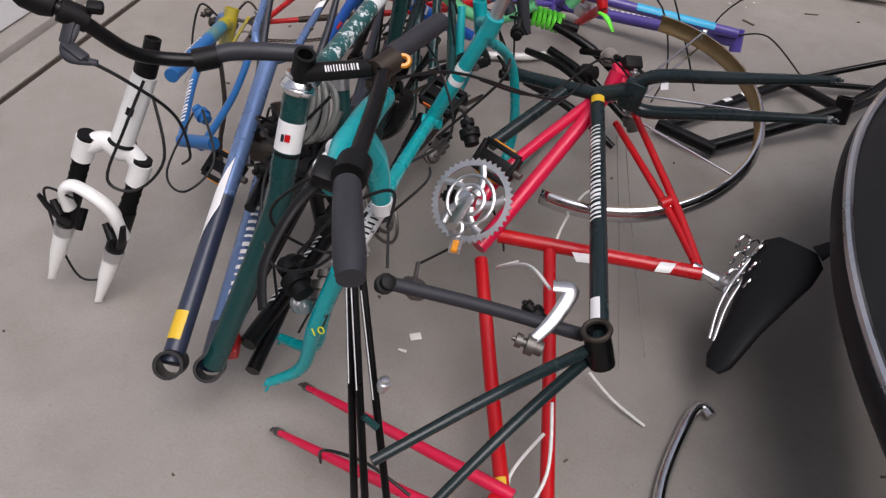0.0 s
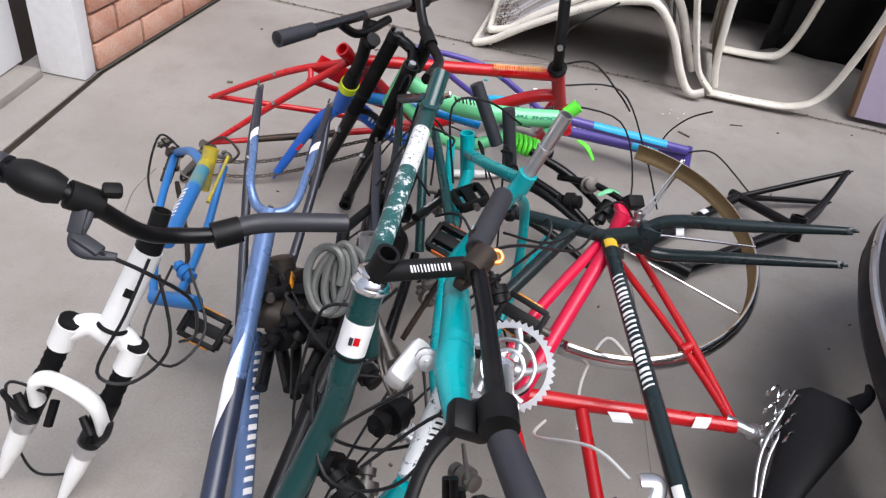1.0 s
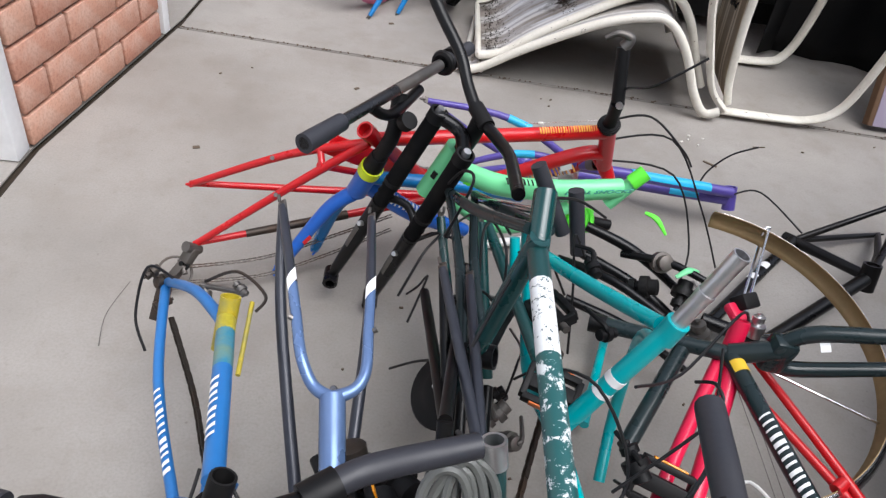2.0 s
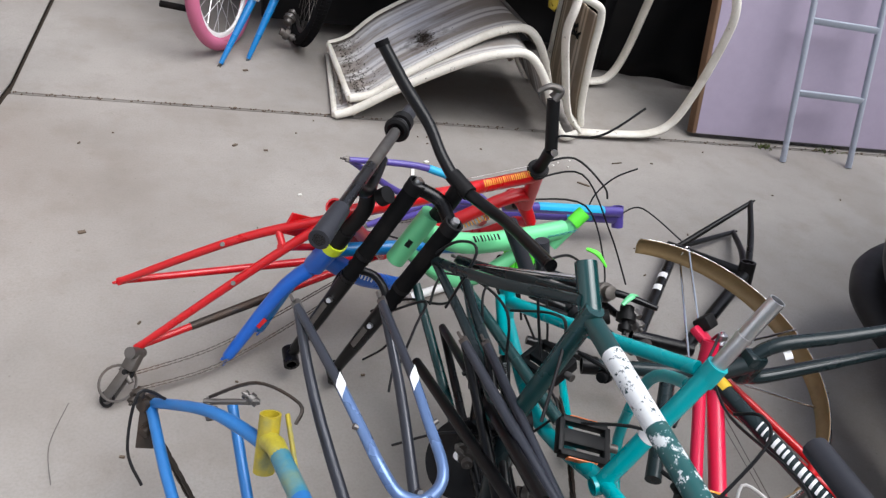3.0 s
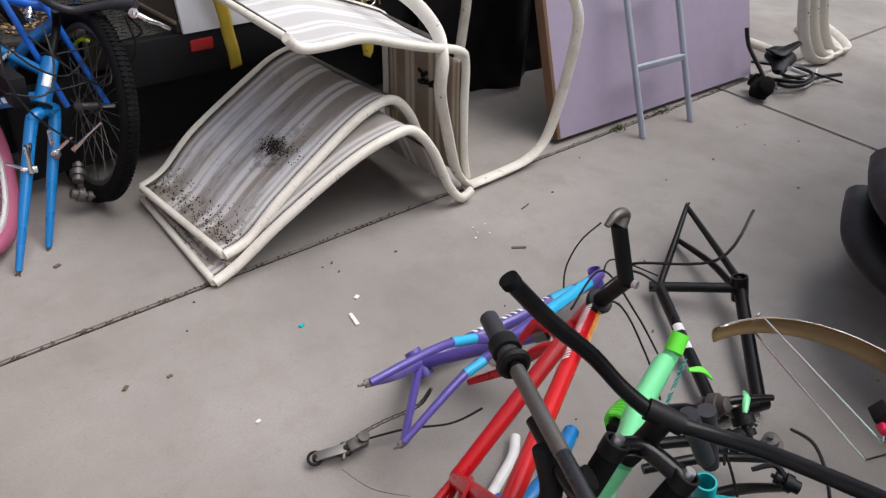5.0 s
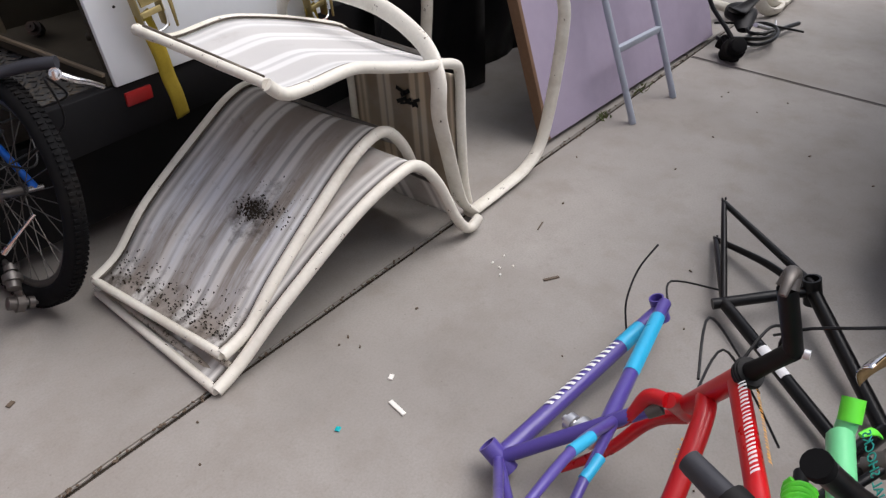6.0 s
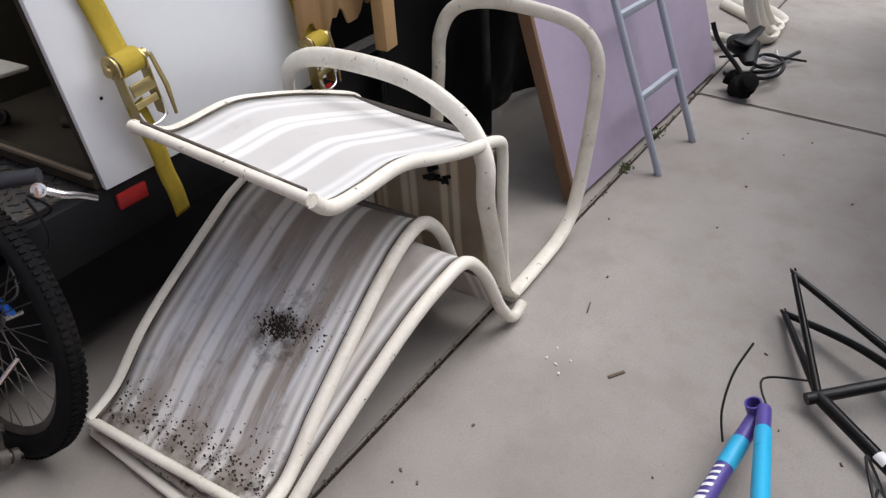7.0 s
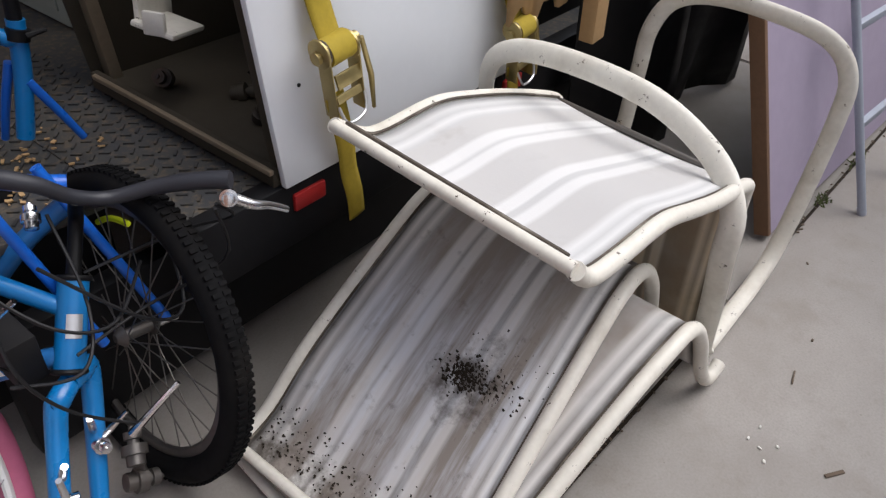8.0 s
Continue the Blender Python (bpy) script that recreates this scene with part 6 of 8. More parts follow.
def red_frame():
    e = thing("bicycle_frame", (1.0, 1.7, 0), "red steel bicycle frame with silver chainring, seatpost and worn decals", "bicycle frame", "heaped frames")
    lug, bb, sc = Vector((0.955, 2.06, 0.36)), Vector((0.778, 1.632, 0.19)), Vector((1.230, 1.705, 0.20))
    tube(e, "down_tube", [lug + Vector((0, -0.02, 0)), bb], [0.0165, 0.0168], "pink_red")
    tube(e, "twin_tube", [lug + Vector((-0.025, -0.02, -0.02)), Vector((0.79, 1.80, 0.28)), Vector((0.745, 1.68, 0.22))], 0.0125, "pink_red")
    for p in ((1.018, 2.10, 0.30), (0.99, 2.07, 0.27)):
        tube(e, "seatstay", [p, Vector(p).lerp(sc, 0.6) + Vector((0.008, 0, 0)), sc], [0.008, 0.009, 0.010], "red")
    part("stay_bridge", sweep([(1.125, 1.85, 0.235), (1.145, 1.865, 0.24)], 0.012, 10), "red", e)
    tube(e, "seat_tube", [bb + Vector((0.03, 0.05, 0.0)), sc], [0.016, 0.0155], "red")
    part("decal", decal(bb, sc, 0.0162, 0.43, 0.52, (0.1, -0.5, 0.9), 0.6, slant=0.02), "decal_white", e, "torn white sticker")
    part("decal", decal(bb, sc, 0.0162, 0.80, 0.87, (0.1, -0.5, 0.9), 0.7, slant=-0.02), "decal_white", e)
    tube(e, "lower_tube", [Vector((0.922, 1.672, 0.19)), Vector((0.99, 1.38, 0.12)), Vector((1.04, 1.13, 0.09))], 0.0132, "red")
    tube(e, "lower_tube", [Vector((0.790, 1.61, 0.18)), Vector((0.895, 1.33, 0.11)), Vector((0.975, 1.12, 0.08))], 0.0140, "red")
    part("yellow_tag", decal((0.895, 1.33, 0.11), (0.975, 1.12, 0.08), 0.0142, 0.66, 0.78, (-0.2, -0.3, 0.9), 0.7), "sticker_yellow", e)
    part("lug_plate", join(box(tuple(lug + Vector((0.02, 0.06, 0.01))), (0.034, 0.06, 0.018), (20, 10, 30), 0.006), pipe(lug + Vector((0, 0.0, -0.03)), lug + Vector((0.01, 0.03, 0.03)), 0.0175, 0.75)), "pink_red", e)
    part("reflector_bracket", beam((0.975, 2.10, 0.37), (0.991, 2.148, 0.375), 0.008, 0.006), "dull_steel", e)
    part("reflector_back", box((0.991, 2.148, 0.385), (0.045, 0.03, 0.034), (35, 10, 30), 0.004), "black_plastic", e, "black reflector housing")
    part("lug_bolt", knob_bm(tuple(lug + Vector((0.05, 0.04, 0.01))), 0.035, 61), "alloy", e)
    for a, b in (((0.537, 1.28, 0.05), (0.885, 1.177, 0.11)), ((0.526, 1.177, 0.04), (0.863, 1.10, 0.10))):
        a, b = Vector(a), Vector(b)
        tube(e, "fork_blade", [a, a.lerp(b, 0.4) + Vector((0, -0.01, 0.02)), b, b + Vector((0.09, -0.02, 0.0))], [0.006, 0.0095, 0.0115, 0.0125], "pink_red")
        dropout(e, a, a - b)
    part("fork_crown", box((0.965, 1.10, 0.095), (0.05, 0.12, 0.035), (0, 0, 10), 0.012), "red", e)
    # chainring, crank and pedal
    c, ax = Vector((0.752, 1.634, 0.312)), Vector((-0.25, -0.62, 0.74)).normalized()
    x = ax.orthogonal().normalized()
    y = ax.cross(x)
    cr = thing("chainring", (c.x, c.y, 0), "silver alloy chainring and crank with cut-out spiral arms", "chainring")
    bm = bmesh.new()
    nt_, R = 42, 0.088
    outer, outer2, inner, inner2 = [], [], [], []
    for k in range(nt_ * 2):
        a = k * math.tau / (nt_ * 2)
        rr = R if k % 2 else R - 0.007
        for lst, q, h in ((outer, rr, 0.002), (outer2, rr, -0.002), (inner, R - 0.016, 0.002), (inner2, R - 0.016, -0.002)):
            lst.append(bm.verts.new(c + (x * math.cos(a) + y * math.sin(a)) * q + ax * h))
    K = nt_ * 2
    for k in range(K):
        j = (k + 1) % K
        for A, B in ((outer, inner), (inner2, outer2), (outer2, outer), (inner, inner2)):
            bm.faces.new((A[k], A[j], B[j], B[k]))
    bmesh.ops.recalc_face_normals(bm, faces=bm.faces)
    part("toothed_ring", bm, "alloy", cr)
    part("inner_ring", ring(c + ax * 0.004, ax, 0.05, 0.0045, 32, 8), "alloy", cr)
    part("inner_ring", ring(c + ax * 0.006, ax, 0.03, 0.005, 24, 8), "alloy", cr)
    for k in range(5):
        a = k * math.tau / 5
        pts = [c + (x * math.cos(a + s * 0.5) + y * math.sin(a + s * 0.5)) * (0.016 + 0.055 * s) + ax * 0.004 for s in (0, 0.35, 0.7, 1.0)]
        part("spider_arm", sweep(smooth_path(pts, 4), [0.011, 0.008, 0.007, 0.008], 8, flat=0.5, up=ax), "alloy", cr)
    part("crank_arm", sweep([c + ax * 0.02, c + ax * 0.025 + (Vector((0.757, 1.508, 0.347)) - c)], [0.015, 0.011], 12, flat=0.7, up=ax), "alloy", cr)
    part("crank_bolt", sweep([c + ax * 0.012, c + ax * 0.034], 0.013, 14), "chrome", cr)
    e2 = Vector((0.763, 1.492, 0.336))
    part("crank_eye", ring(Vector((0.757, 1.506, 0.352)), ax, 0.012, 0.006, 16, 8), "alloy", cr)
    part("crank_end", beam(e2, e2 + Vector((0.004, -0.035, 0.005)), 0.022, 0.012), "alloy", cr)
    part("end_reflector", beam(e2 + Vector((0.002, -0.012, 0.009)), e2 + Vector((0.005, -0.042, 0.012)), 0.012, 0.008), "amber", cr, "amber reflector")
    pedal("pedal", (0.768, 1.772, 0.312), (0.85, -0.35, -0.1), (0.3, 0.5, 0.6), "black cage pedal beside the chainring")
    # saddle on its post
    s = thing("saddle", (1.3, 1.62, 0), "black torn vinyl bicycle saddle with coil springs, tipped on its nose", "saddle")
    nose, back = Vector((1.283, 1.526, 0.125)), Vector((1.383, 1.735, 0.305))
    d = (back - nose).normalized()
    side = Vector((0.62, -0.55, 0.1))
    side = (side - d * side.dot(d)).normalized()
    nrm = d.cross(side)
    L_ = (back - nose).length
    bm = bmesh.new()
    rows = []
    for i in range(15):
        t = i / 14
        w = np.interp(t, [0, 0.06, 0.35, 0.6, 0.8, 0.95, 1], [0.014, 0.027, 0.036, 0.052, 0.066, 0.064, 0.04])
        h = np.interp(t, [0, 0.1, 0.5, 0.9, 1], [0.016, 0.028, 0.034, 0.04, 0.022])
        rows.append([bm.verts.new(nose + d * L_ * t + side * w * math.cos(k * math.tau / 14) + nrm * h * (math.sin(k * math.tau / 14) if math.sin(k * math.tau / 14) > 0 else 0.35 * math.sin(k * math.tau / 14))) for k in range(14)])
    for A, B in zip(rows, rows[1:]):
        for k in range(14):
            bm.faces.new((A[k], A[(k + 1) % 14], B[(k + 1) % 14], B[k]))
    bm.faces.new(rows[0])
    bm.faces.new(rows[-1])
    bmesh.ops.recalc_face_normals(bm, faces=bm.faces)
    part("cover", bm, "vinyl_black", s)
    tube(s, "torn_flap", [back + side * 0.04, back + side * 0.055 + d * 0.03, back + side * 0.045 + d * 0.05], [0.02, 0.012, 0.004], "vinyl_black", flat=0.3)
    for k in range(3):
        o = back - d * (0.04 + 0.035 * k) - side * (0.055 - 0.01 * k) + nrm * 0.0
        hel = [o + (nrm * math.cos(q * 0.7) + d * math.sin(q * 0.7)) * 0.016 - side * (0.004 * q - 0.02) * 0.6 for q in range(28)]
        part("coil_spring", sweep(hel, 0.0026, 6), "chrome", s, "bare steel coil spring")
    tube(s, "rail_wire", [nose + d * 0.05 - side * 0.03, nose + d * 0.14 - side * 0.05, back - d * 0.03 - side * 0.045], 0.0035, "alloy")
    tube(s, "rail_wire", [nose + d * 0.05 - side * 0.04, nose + d * 0.14 - side * 0.065, back - d * 0.02 - side * 0.06], 0.0035, "alloy")
    part("post_clamp", join(sweep([(1.262, 1.70, 0.20), (1.29, 1.70, 0.19)], 0.018, 14), ring((1.295, 1.685, 0.195), (0.1, -0.6, 0.8), 0.014, 0.005, 18, 8)), "alloy", s)
    part("seatpost", sweep([sc - Vector((0.02, -0.008, -0.005)), (1.27, 1.70, 0.195)], 0.0125, 14), "alloy", e)


def dark_frame():
    e = thing("bicycle_frame", (1.0, 1.6, 0), "black-green bicycle frame with white lettering and a long straight fork", "bicycle frame", "heaped frames")
    lug, bb = Vector((0.935, 2.03, 0.36)), Vector((1.048, 1.328, 0.350))
    tube(e, "down_tube", [lug, bb], 0.0165, "black_green")
    letter_bars(e, "lettering", lug, bb, 0.0168, 0.2, 0.62, 11, (-0.5, -0.4, 0.9), "decal_white", 0.65, 15)
    part("white_patch", decal(lug, bb, 0.0168, 0.88, 0.95, (-0.5, -0.5, 0.8), 0.5), "decal_white", e)
    part("yellow_badge", decal(lug, bb, 0.0168, 0.035, 0.07, (0, -0.6, 0.8), 0.9), "sticker_yellow", e)
    tube(e, "top_tube", [lug, Vector((0.73, 2.11, 0.32))], 0.0155, "black_green")
    tube(e, "seat_tube", [Vector((0.865, 2.06, 0.34)), Vector((0.735, 1.86, 0.285))], 0.0155, "black_green")
    part("seat_ring", pipe((0.73, 2.11, 0.32), (0.70, 2.12, 0.315), 0.0185, 0.8), "black_paint", e)
    part("shell", pipe(bb + Vector((-0.010, 0.0, 0.027)), bb + Vector((0.012, -0.01, -0.034)), 0.0222, 0.74), "black_paint", e)
    part("shell_cup", ring(bb + Vector((-0.01, 0, 0.03)), (0.3, 0, -1), 0.021, 0.005, 20, 8), "chain_steel", e)
    for k, (p, r) in enumerate((((0.775, 1.03, 0.33), 0.0095), ((0.84, 1.0, 0.22), 0.0095))):
        tube(e, "chainstay", [bb + Vector((-0.015, -0.01, -0.01 - 0.03 * k)), bb.lerp(Vector(p), 0.5) + Vector((0, 0, 0.01)), p], [0.0105, r, 0.0078], "black_green")
    tube(e, "lower_tube", [Vector((1.02, 1.35, 0.335)), Vector((0.86, 1.30, 0.40)), Vector((0.712, 1.245, 0.46))], [0.0118, 0.0115, 0.0112], "grip_grey")
    lumps(e, "fitting", "black_plastic", ((0.715, 1.245, 0.455), 0.032, 71), ((0.935, 1.345, 0.365), 0.032, 72))
    tube(e, "derailleur_cage", [(0.955, 1.38, 0.40), (0.985, 1.38, 0.40), (0.97, 1.33, 0.38), (0.945, 1.29, 0.36)], [0.012, 0.014, 0.012, 0.009], "alloy", "pale alloy front derailleur cage", flat=0.4)
    part("derailleur_hinge", knob_bm((0.94, 1.29, 0.35), 0.035, 73), "dull_steel", e)
    head = Vector((0.985, 2.02, 0.385))
    part("head_tube", sweep([lug, head + Vector((0.03, -0.005, 0.015))], 0.019, 16), "black_green", e)
    f = thing("rigid_fork", (1.2, 2.0, 0), "dark green rigid bicycle fork with straight blades, in the frame", "fork")
    for tip, s in ((Vector((1.365, 1.965, 0.535)), 1), (Vector((1.40, 1.99, 0.435)), -1)):
        st_ = head + Vector((0.02, 0, 0.02 * s))
        tube(f, "blade", [st_, st_ + Vector((0.05, 0.0, 0.026 * s + 0.01)), st_.lerp(tip, 0.5) + Vector((0, 0, 0.012 * s)), tip], [0.014, 0.0155, 0.0135, 0.008], "black_green")
        dropout(f, tip, tip - st_, "black_green")
    part("crown", box(tuple(head + Vector((0.025, 0, 0))), (0.05, 0.04, 0.075), (0, 10, 0), 0.012), "black_green", f)
    part("badge", decal(head, (1.365, 1.965, 0.535), 0.015, 0.22, 0.26, (0, -0.3, 0.9), 0.8), "decal_white", f)
    # thin paired stays that stand up to the grip
    s2 = thing("seat_stays", (0.72, 1.2, 0), "thin glossy black seat stays cut from a frame", "frame piece")
    for a, b in (((0.672, 1.23, 0.53), (0.765, 1.02, 0.17)), ((0.684, 1.23, 0.51), (0.80, 1.03, 0.15)), ((0.664, 1.235, 0.52), (0.742, 1.03, 0.18))):
        tube(s2, "stay", [a, Vector(a).lerp(Vector(b), 0.5), b], 0.0062, "black_paint")
        part("stripe", decal(a, b, 0.0062, 0.1, 0.5, (-0.3, -0.2, 0.9), 0.14), "decal_white", s2)
    part("bridge", sweep([(0.735, 1.10, 0.32), (0.755, 1.10, 0.30)], 0.006, 8), "dark_green", s2)
    part("boss", knob_bm((0.755, 1.13, 0.37), 0.02, 75), "alloy", s2)


def fender():
    e = thing("mudguard", (1.05, 2.1, 0), "chrome bicycle mudguard, tan inside, with wire stays", "mudguard")
    c, n, R = Vector((0.967, 2.156, 0.265)), Vector((-0.027, -0.184, 1.0)).normalized(), 0.366
    u = Vector((1.05, 2.484, 0.328)) - c
    u = (u - n * u.dot(n)).normalized()
    v = u.cross(n)
    for name, r0, mat in (("outer_shell", 1.0, "chrome"), ("inner_lining", 0.994, "tan_inside")):
        bm = bmesh.new()
        rows = []
        for i in range(61):
            th = radians(-2 + 184 * i / 60)
            o = u * math.cos(th) + v * math.sin(th)
            rows.append([bm.verts.new(c + o * (R * r0 - 0.016 * (w / 0.026) ** 2) + n * w) for w in np.linspace(-0.026, 0.026, 8)])
        for A, B in zip(rows, rows[1:]):
            for k in range(7):
                bm.faces.new((A[k], A[k + 1], B[k + 1], B[k]))
        ob = part(name, bm, mat, e)
        ob.modifiers.new("thickness", "SOLIDIFY").thickness = 0.0012
    hub = Vector((1.0, 2.13, 0.29))
    for th, o in ((18, 1), (18, -1), (70, 1), (100, -1)):
        t = radians(th)
        p = c + (u * math.cos(t) + v * math.sin(t)) * (R - 0.012) + n * 0.024 * o
        part("stay_wire", sweep([p, hub + n * 0.03 * o], 0.003, 8), "chrome", e)
    part("stay_clip", beam(c + u * (R * 0.95) + v * R * 0.3 - n * 0.025, c + u * (R * 0.95) + v * R * 0.3 + n * 0.025, 0.012, 0.004), "chrome", e)


def teal_frame():
    e = thing("bicycle_frame", (0.68, 1.85, 0), "teal bicycle frame with bare alloy seatpost and white bands", "bicycle frame", "heaped frames")
    pt, pb, lo = Vector((0.757, 1.850, 0.725)), Vector((0.716, 1.852, 0.585)), Vector((0.602, 1.840, 0.335))
    part("seatpost", pipe(pt, pb + (pb - pt) * 0.1, 0.0128, 0.82), "alloy", e, "bare scuffed alloy seatpost")
    part("post_ring", sweep([pt.lerp(pb, 0.5), pt.lerp(pb, 0.56)], 0.0142, 14), "alloy", e)
    part("seat_collar", sweep([pb - (pb - pt).normalized() * 0.008, pb + (pb - pt).normalized() * 0.03], 0.0182, 16), "teal", e)
    tube(e, "seat_tube", [pb, lo], [0.0155, 0.016], "teal")
    for t in (0.44, 0.55):
        part("white_band", sweep([pb.lerp(lo, t), pb.lerp(lo, t + 0.05)], 0.0163, 16), "decal_white", e)
    far = Vector((0.592, 2.288, 0.345))
    tube(e, "top_tube", [pb + Vector((-0.01, 0.02, -0.02)), Vector((0.65, 2.05, 0.47)), far], [0.0125, 0.0130, 0.0135], "teal")
    part("head_tube", pipe(far + Vector((-0.01, 0.01, 0.05)), far + Vector((0.01, 0.0, -0.07)), 0.0185, 0.8), "teal", e)
    tube(e, "down_tube", [lo, Vector((0.59, 2.05, 0.25)), far + Vector((0.01, 0, -0.05))], 0.0148, "teal")
    tube(e, "brace", [Vector((0.70, 1.86, 0.54)), Vector((0.74, 1.98, 0.42)), Vector((0.76, 2.0, 0.22)), Vector((0.74, 1.9, 0.12))], 0.011, "teal")
    part("shell", pipe(lo + Vector((-0.018, 0, -0.01)), lo + Vector((0.02, 0.0, -0.004)), 0.0165, 0.8), "teal", e)
    tube(e, "long_tube", [lo, Vector((0.62, 1.55, 0.40)), Vector((0.64, 1.42, 0.43))], 0.0135, "teal")
    # forward stretch that turns from teal to white, with the forked lower end
    w0, w1 = Vector((0.645, 1.43, 0.45)), Vector((0.615, 1.30, 0.40))
    tube(e, "white_stretch", [w0, w1], [0.0178, 0.0172], "chipped_white", "white painted stretch with dark lettering")
    letter_bars(e, "lettering", w0, w1, 0.0181, 0.1, 0.9, 6, (0.6, -0.2, 0.8), "black_plastic", 0.4, 17)
    for tip, s in ((Vector((0.470, 1.252, 0.075)), -1), (Vector((0.453, 1.345, 0.095)), 1)):
        tube(e, "fork_blade", [w1 + Vector((0, 0.0, -0.01)), Vector((0.575, 1.27 + 0.04 * (s > 0), 0.27)), Vector((0.54, 1.265 + 0.05 * (s > 0), 0.14)), tip], [0.016, 0.014, 0.0125, 0.009], "teal")
        dropout(e, tip, tip - w1, "teal")
    part("number_label", decal((0.600, 1.285, 0.35), (0.560, 1.268, 0.22), 0.0145, 0.3, 0.62, (0.5, -0.5, 0.7), 0.75), "black_plastic", e, "small black number label")
    word(e, "10", Vector((0.5765, 1.252, 0.268)), Vector((0.600, 1.262, 0.275)), Vector((0.25, 0.35, 0.9)), 0.022, "acid_yellow", 0.006)
    f = thing("teal_fork", (0.65, 1.4, 0), "bright teal suspension fork crown with white lower legs", "fork")
    t0, m, b = Vector((0.628, 1.481, 0.62)), Vector((0.644, 1.318, 0.655)), Vector((0.662, 1.20, 0.665))
    tube(f, "steerer", [t0, t0.lerp(m, 0.5) + Vector((0, 0, 0.006)), m], [0.018, 0.02, 0.023], "teal")
    tube(f, "crown", [m + Vector((0, 0.02, 0)), m + Vector((0.0, -0.03, 0.0)), b], [0.022, 0.023, 0.013], "teal")
    tube(f, "leg", [m + Vector((0.0, 0.02, -0.005)), Vector((0.655, 1.37, 0.58)), Vector((0.662, 1.375, 0.50))], [0.02, 0.02, 0.016], "teal")
    part("leg_end", sweep([(0.662, 1.375, 0.50), (0.664, 1.375, 0.478)], 0.0175, 16), "decal_white", f)
    part("bolt", knob_bm((0.61, 1.33, 0.62), 0.03, 81), "alloy", f)
    part("white_guard", box((0.585, 1.37, 0.56), (0.03, 0.07, 0.05), (15, 20, -20), 0.01), "white_paint", f)


def slate_frame():
    e = thing("bicycle_frame", (0.45, 1.95, 0), "dark slate bicycle frame with thin stays, inside the heap", "bicycle frame", "heaped frames")
    d1, d2 = Vector((0.40, 2.07, 0.45)), Vector((0.45, 2.08, 0.43))
    j, bb = Vector((0.47, 1.72, 0.40)), Vector((0.46, 1.72, 0.15))
    for d in (d1, d2):
        tube(e, "seatstay", [d, d.lerp(j, 0.5), j], [0.008, 0.0095, 0.010], "slate")
        tube(e, "chainstay", [d, d.lerp(bb, 0.5), bb], [0.008, 0.010, 0.011], "black_paint")
        dropout(e, d, d - j)
    tube(e, "top_tube", [j, Vector((0.43, 1.45, 0.30)), Vector((0.40, 1.25, 0.2))], 0.0165, "black_paint")
    tube(e, "down_tube", [bb, Vector((0.42, 1.28, 0.14))], 0.0175, "black_paint")
    letter_bars(e, "lettering", bb, (0.42, 1.28, 0.14), 0.0177, 0.15, 0.8, 9, (-0.4, -0.2, 0.9), "decal_white", 0.4, 23)
    part("lens_tail", box((0.40, 1.26, 0.15), (0.03, 0.05, 0.03), (0, 0, 20), 0.008), "red_lens", e)
    s = thing("bicycle_frame", (0.3, 1.9, 0), "black bicycle frame with bare welds among the heap", "bicycle frame", "heaped frames")
    for a, b, r in (((0.471, 2.315, 0.251), (0.407, 1.738, 0.47), 0.0095), ((0.385, 2.217, 0.254), (0.43, 1.75, 0.36), 0.011), ((0.407, 1.738, 0.47), (0.42, 1.62, 0.30), 0.013), ((0.42, 1.62, 0.29), (0.41, 1.23, 0.21), 0.014), ((0.42, 1.62, 0.14), (0.44, 1.25, 0.1), 0.014), ((0.471, 2.315, 0.251), (0.42, 1.62, 0.15), 0.009), ((0.42, 1.63, 0.12), (0.42, 1.60, 0.34), 0.0155), ((0.52, 2.03, 0.2), (0.5, 1.75, 0.12), 0.012)):
        a, b = Vector(a), Vector(b)
        tube(s, "frame_tube", [a, a.lerp(b, 0.5), b], [r * 0.9, r, r * 1.05], "black_paint")
    lumps(s, "brake_body", "black_plastic", *[((0.33 + 0.03 * k, 1.60 + 0.03 * (k % 3), 0.3 + 0.02 * (k % 2)), 0.05, 90 + k) for k in range(5)])
    for a, b, r in (((0.300, 1.665, 0.270), (0.328, 1.504, 0.270), 0.012), ((0.417, 1.719, 0.300), (0.406, 1.497, 0.300), 0.0135), ((0.341, 1.671, 0.240), (0.385, 1.525, 0.240), 0.011), ((0.224, 1.839, 0.200), (0.360, 1.570, 0.200), 0.013)):
        tube(s, "frame_tube", [a, b], r, "black_paint")
    for k, p in enumerate(((0.292, 1.748, 0.300), (0.329, 1.705, 0.300), (0.315, 1.656, 0.300), (0.346, 1.745, 0.300), (0.351, 1.661, 0.300))):
        part("crank_piece", knob_bm(p, 0.075, 300 + k), "black_plastic" if k % 2 else "chain_steel", s)
    g = thing("bicycle_frame", (0.62, 2.1, 0), "dark teal bicycle frame with worn decals deep in the heap", "bicycle frame", "heaped frames")
    for a, b, r, m in (((0.403, 2.352, 0.346), (0.47, 2.1, 0.13), 0.0105, "dark_green"), ((0.477, 2.267, 0.412), (0.525, 2.079, 0.170), 0.0115, "dark_green"), ((0.547, 2.252, 0.394), (0.565, 2.195, 0.285), 0.011, "teal"), ((0.862, 2.414, 0.05), (0.755, 2.085, 0.045), 0.0105, "teal"), ((0.50, 2.33, 0.36), (0.60, 2.0, 0.3), 0.012, "dark_green")):
        a, b = Vector(a), Vector(b)
        tube(g, "frame_tube", [a, a.lerp(b, 0.5), b], [r * 0.9, r, r * 1.05], m)
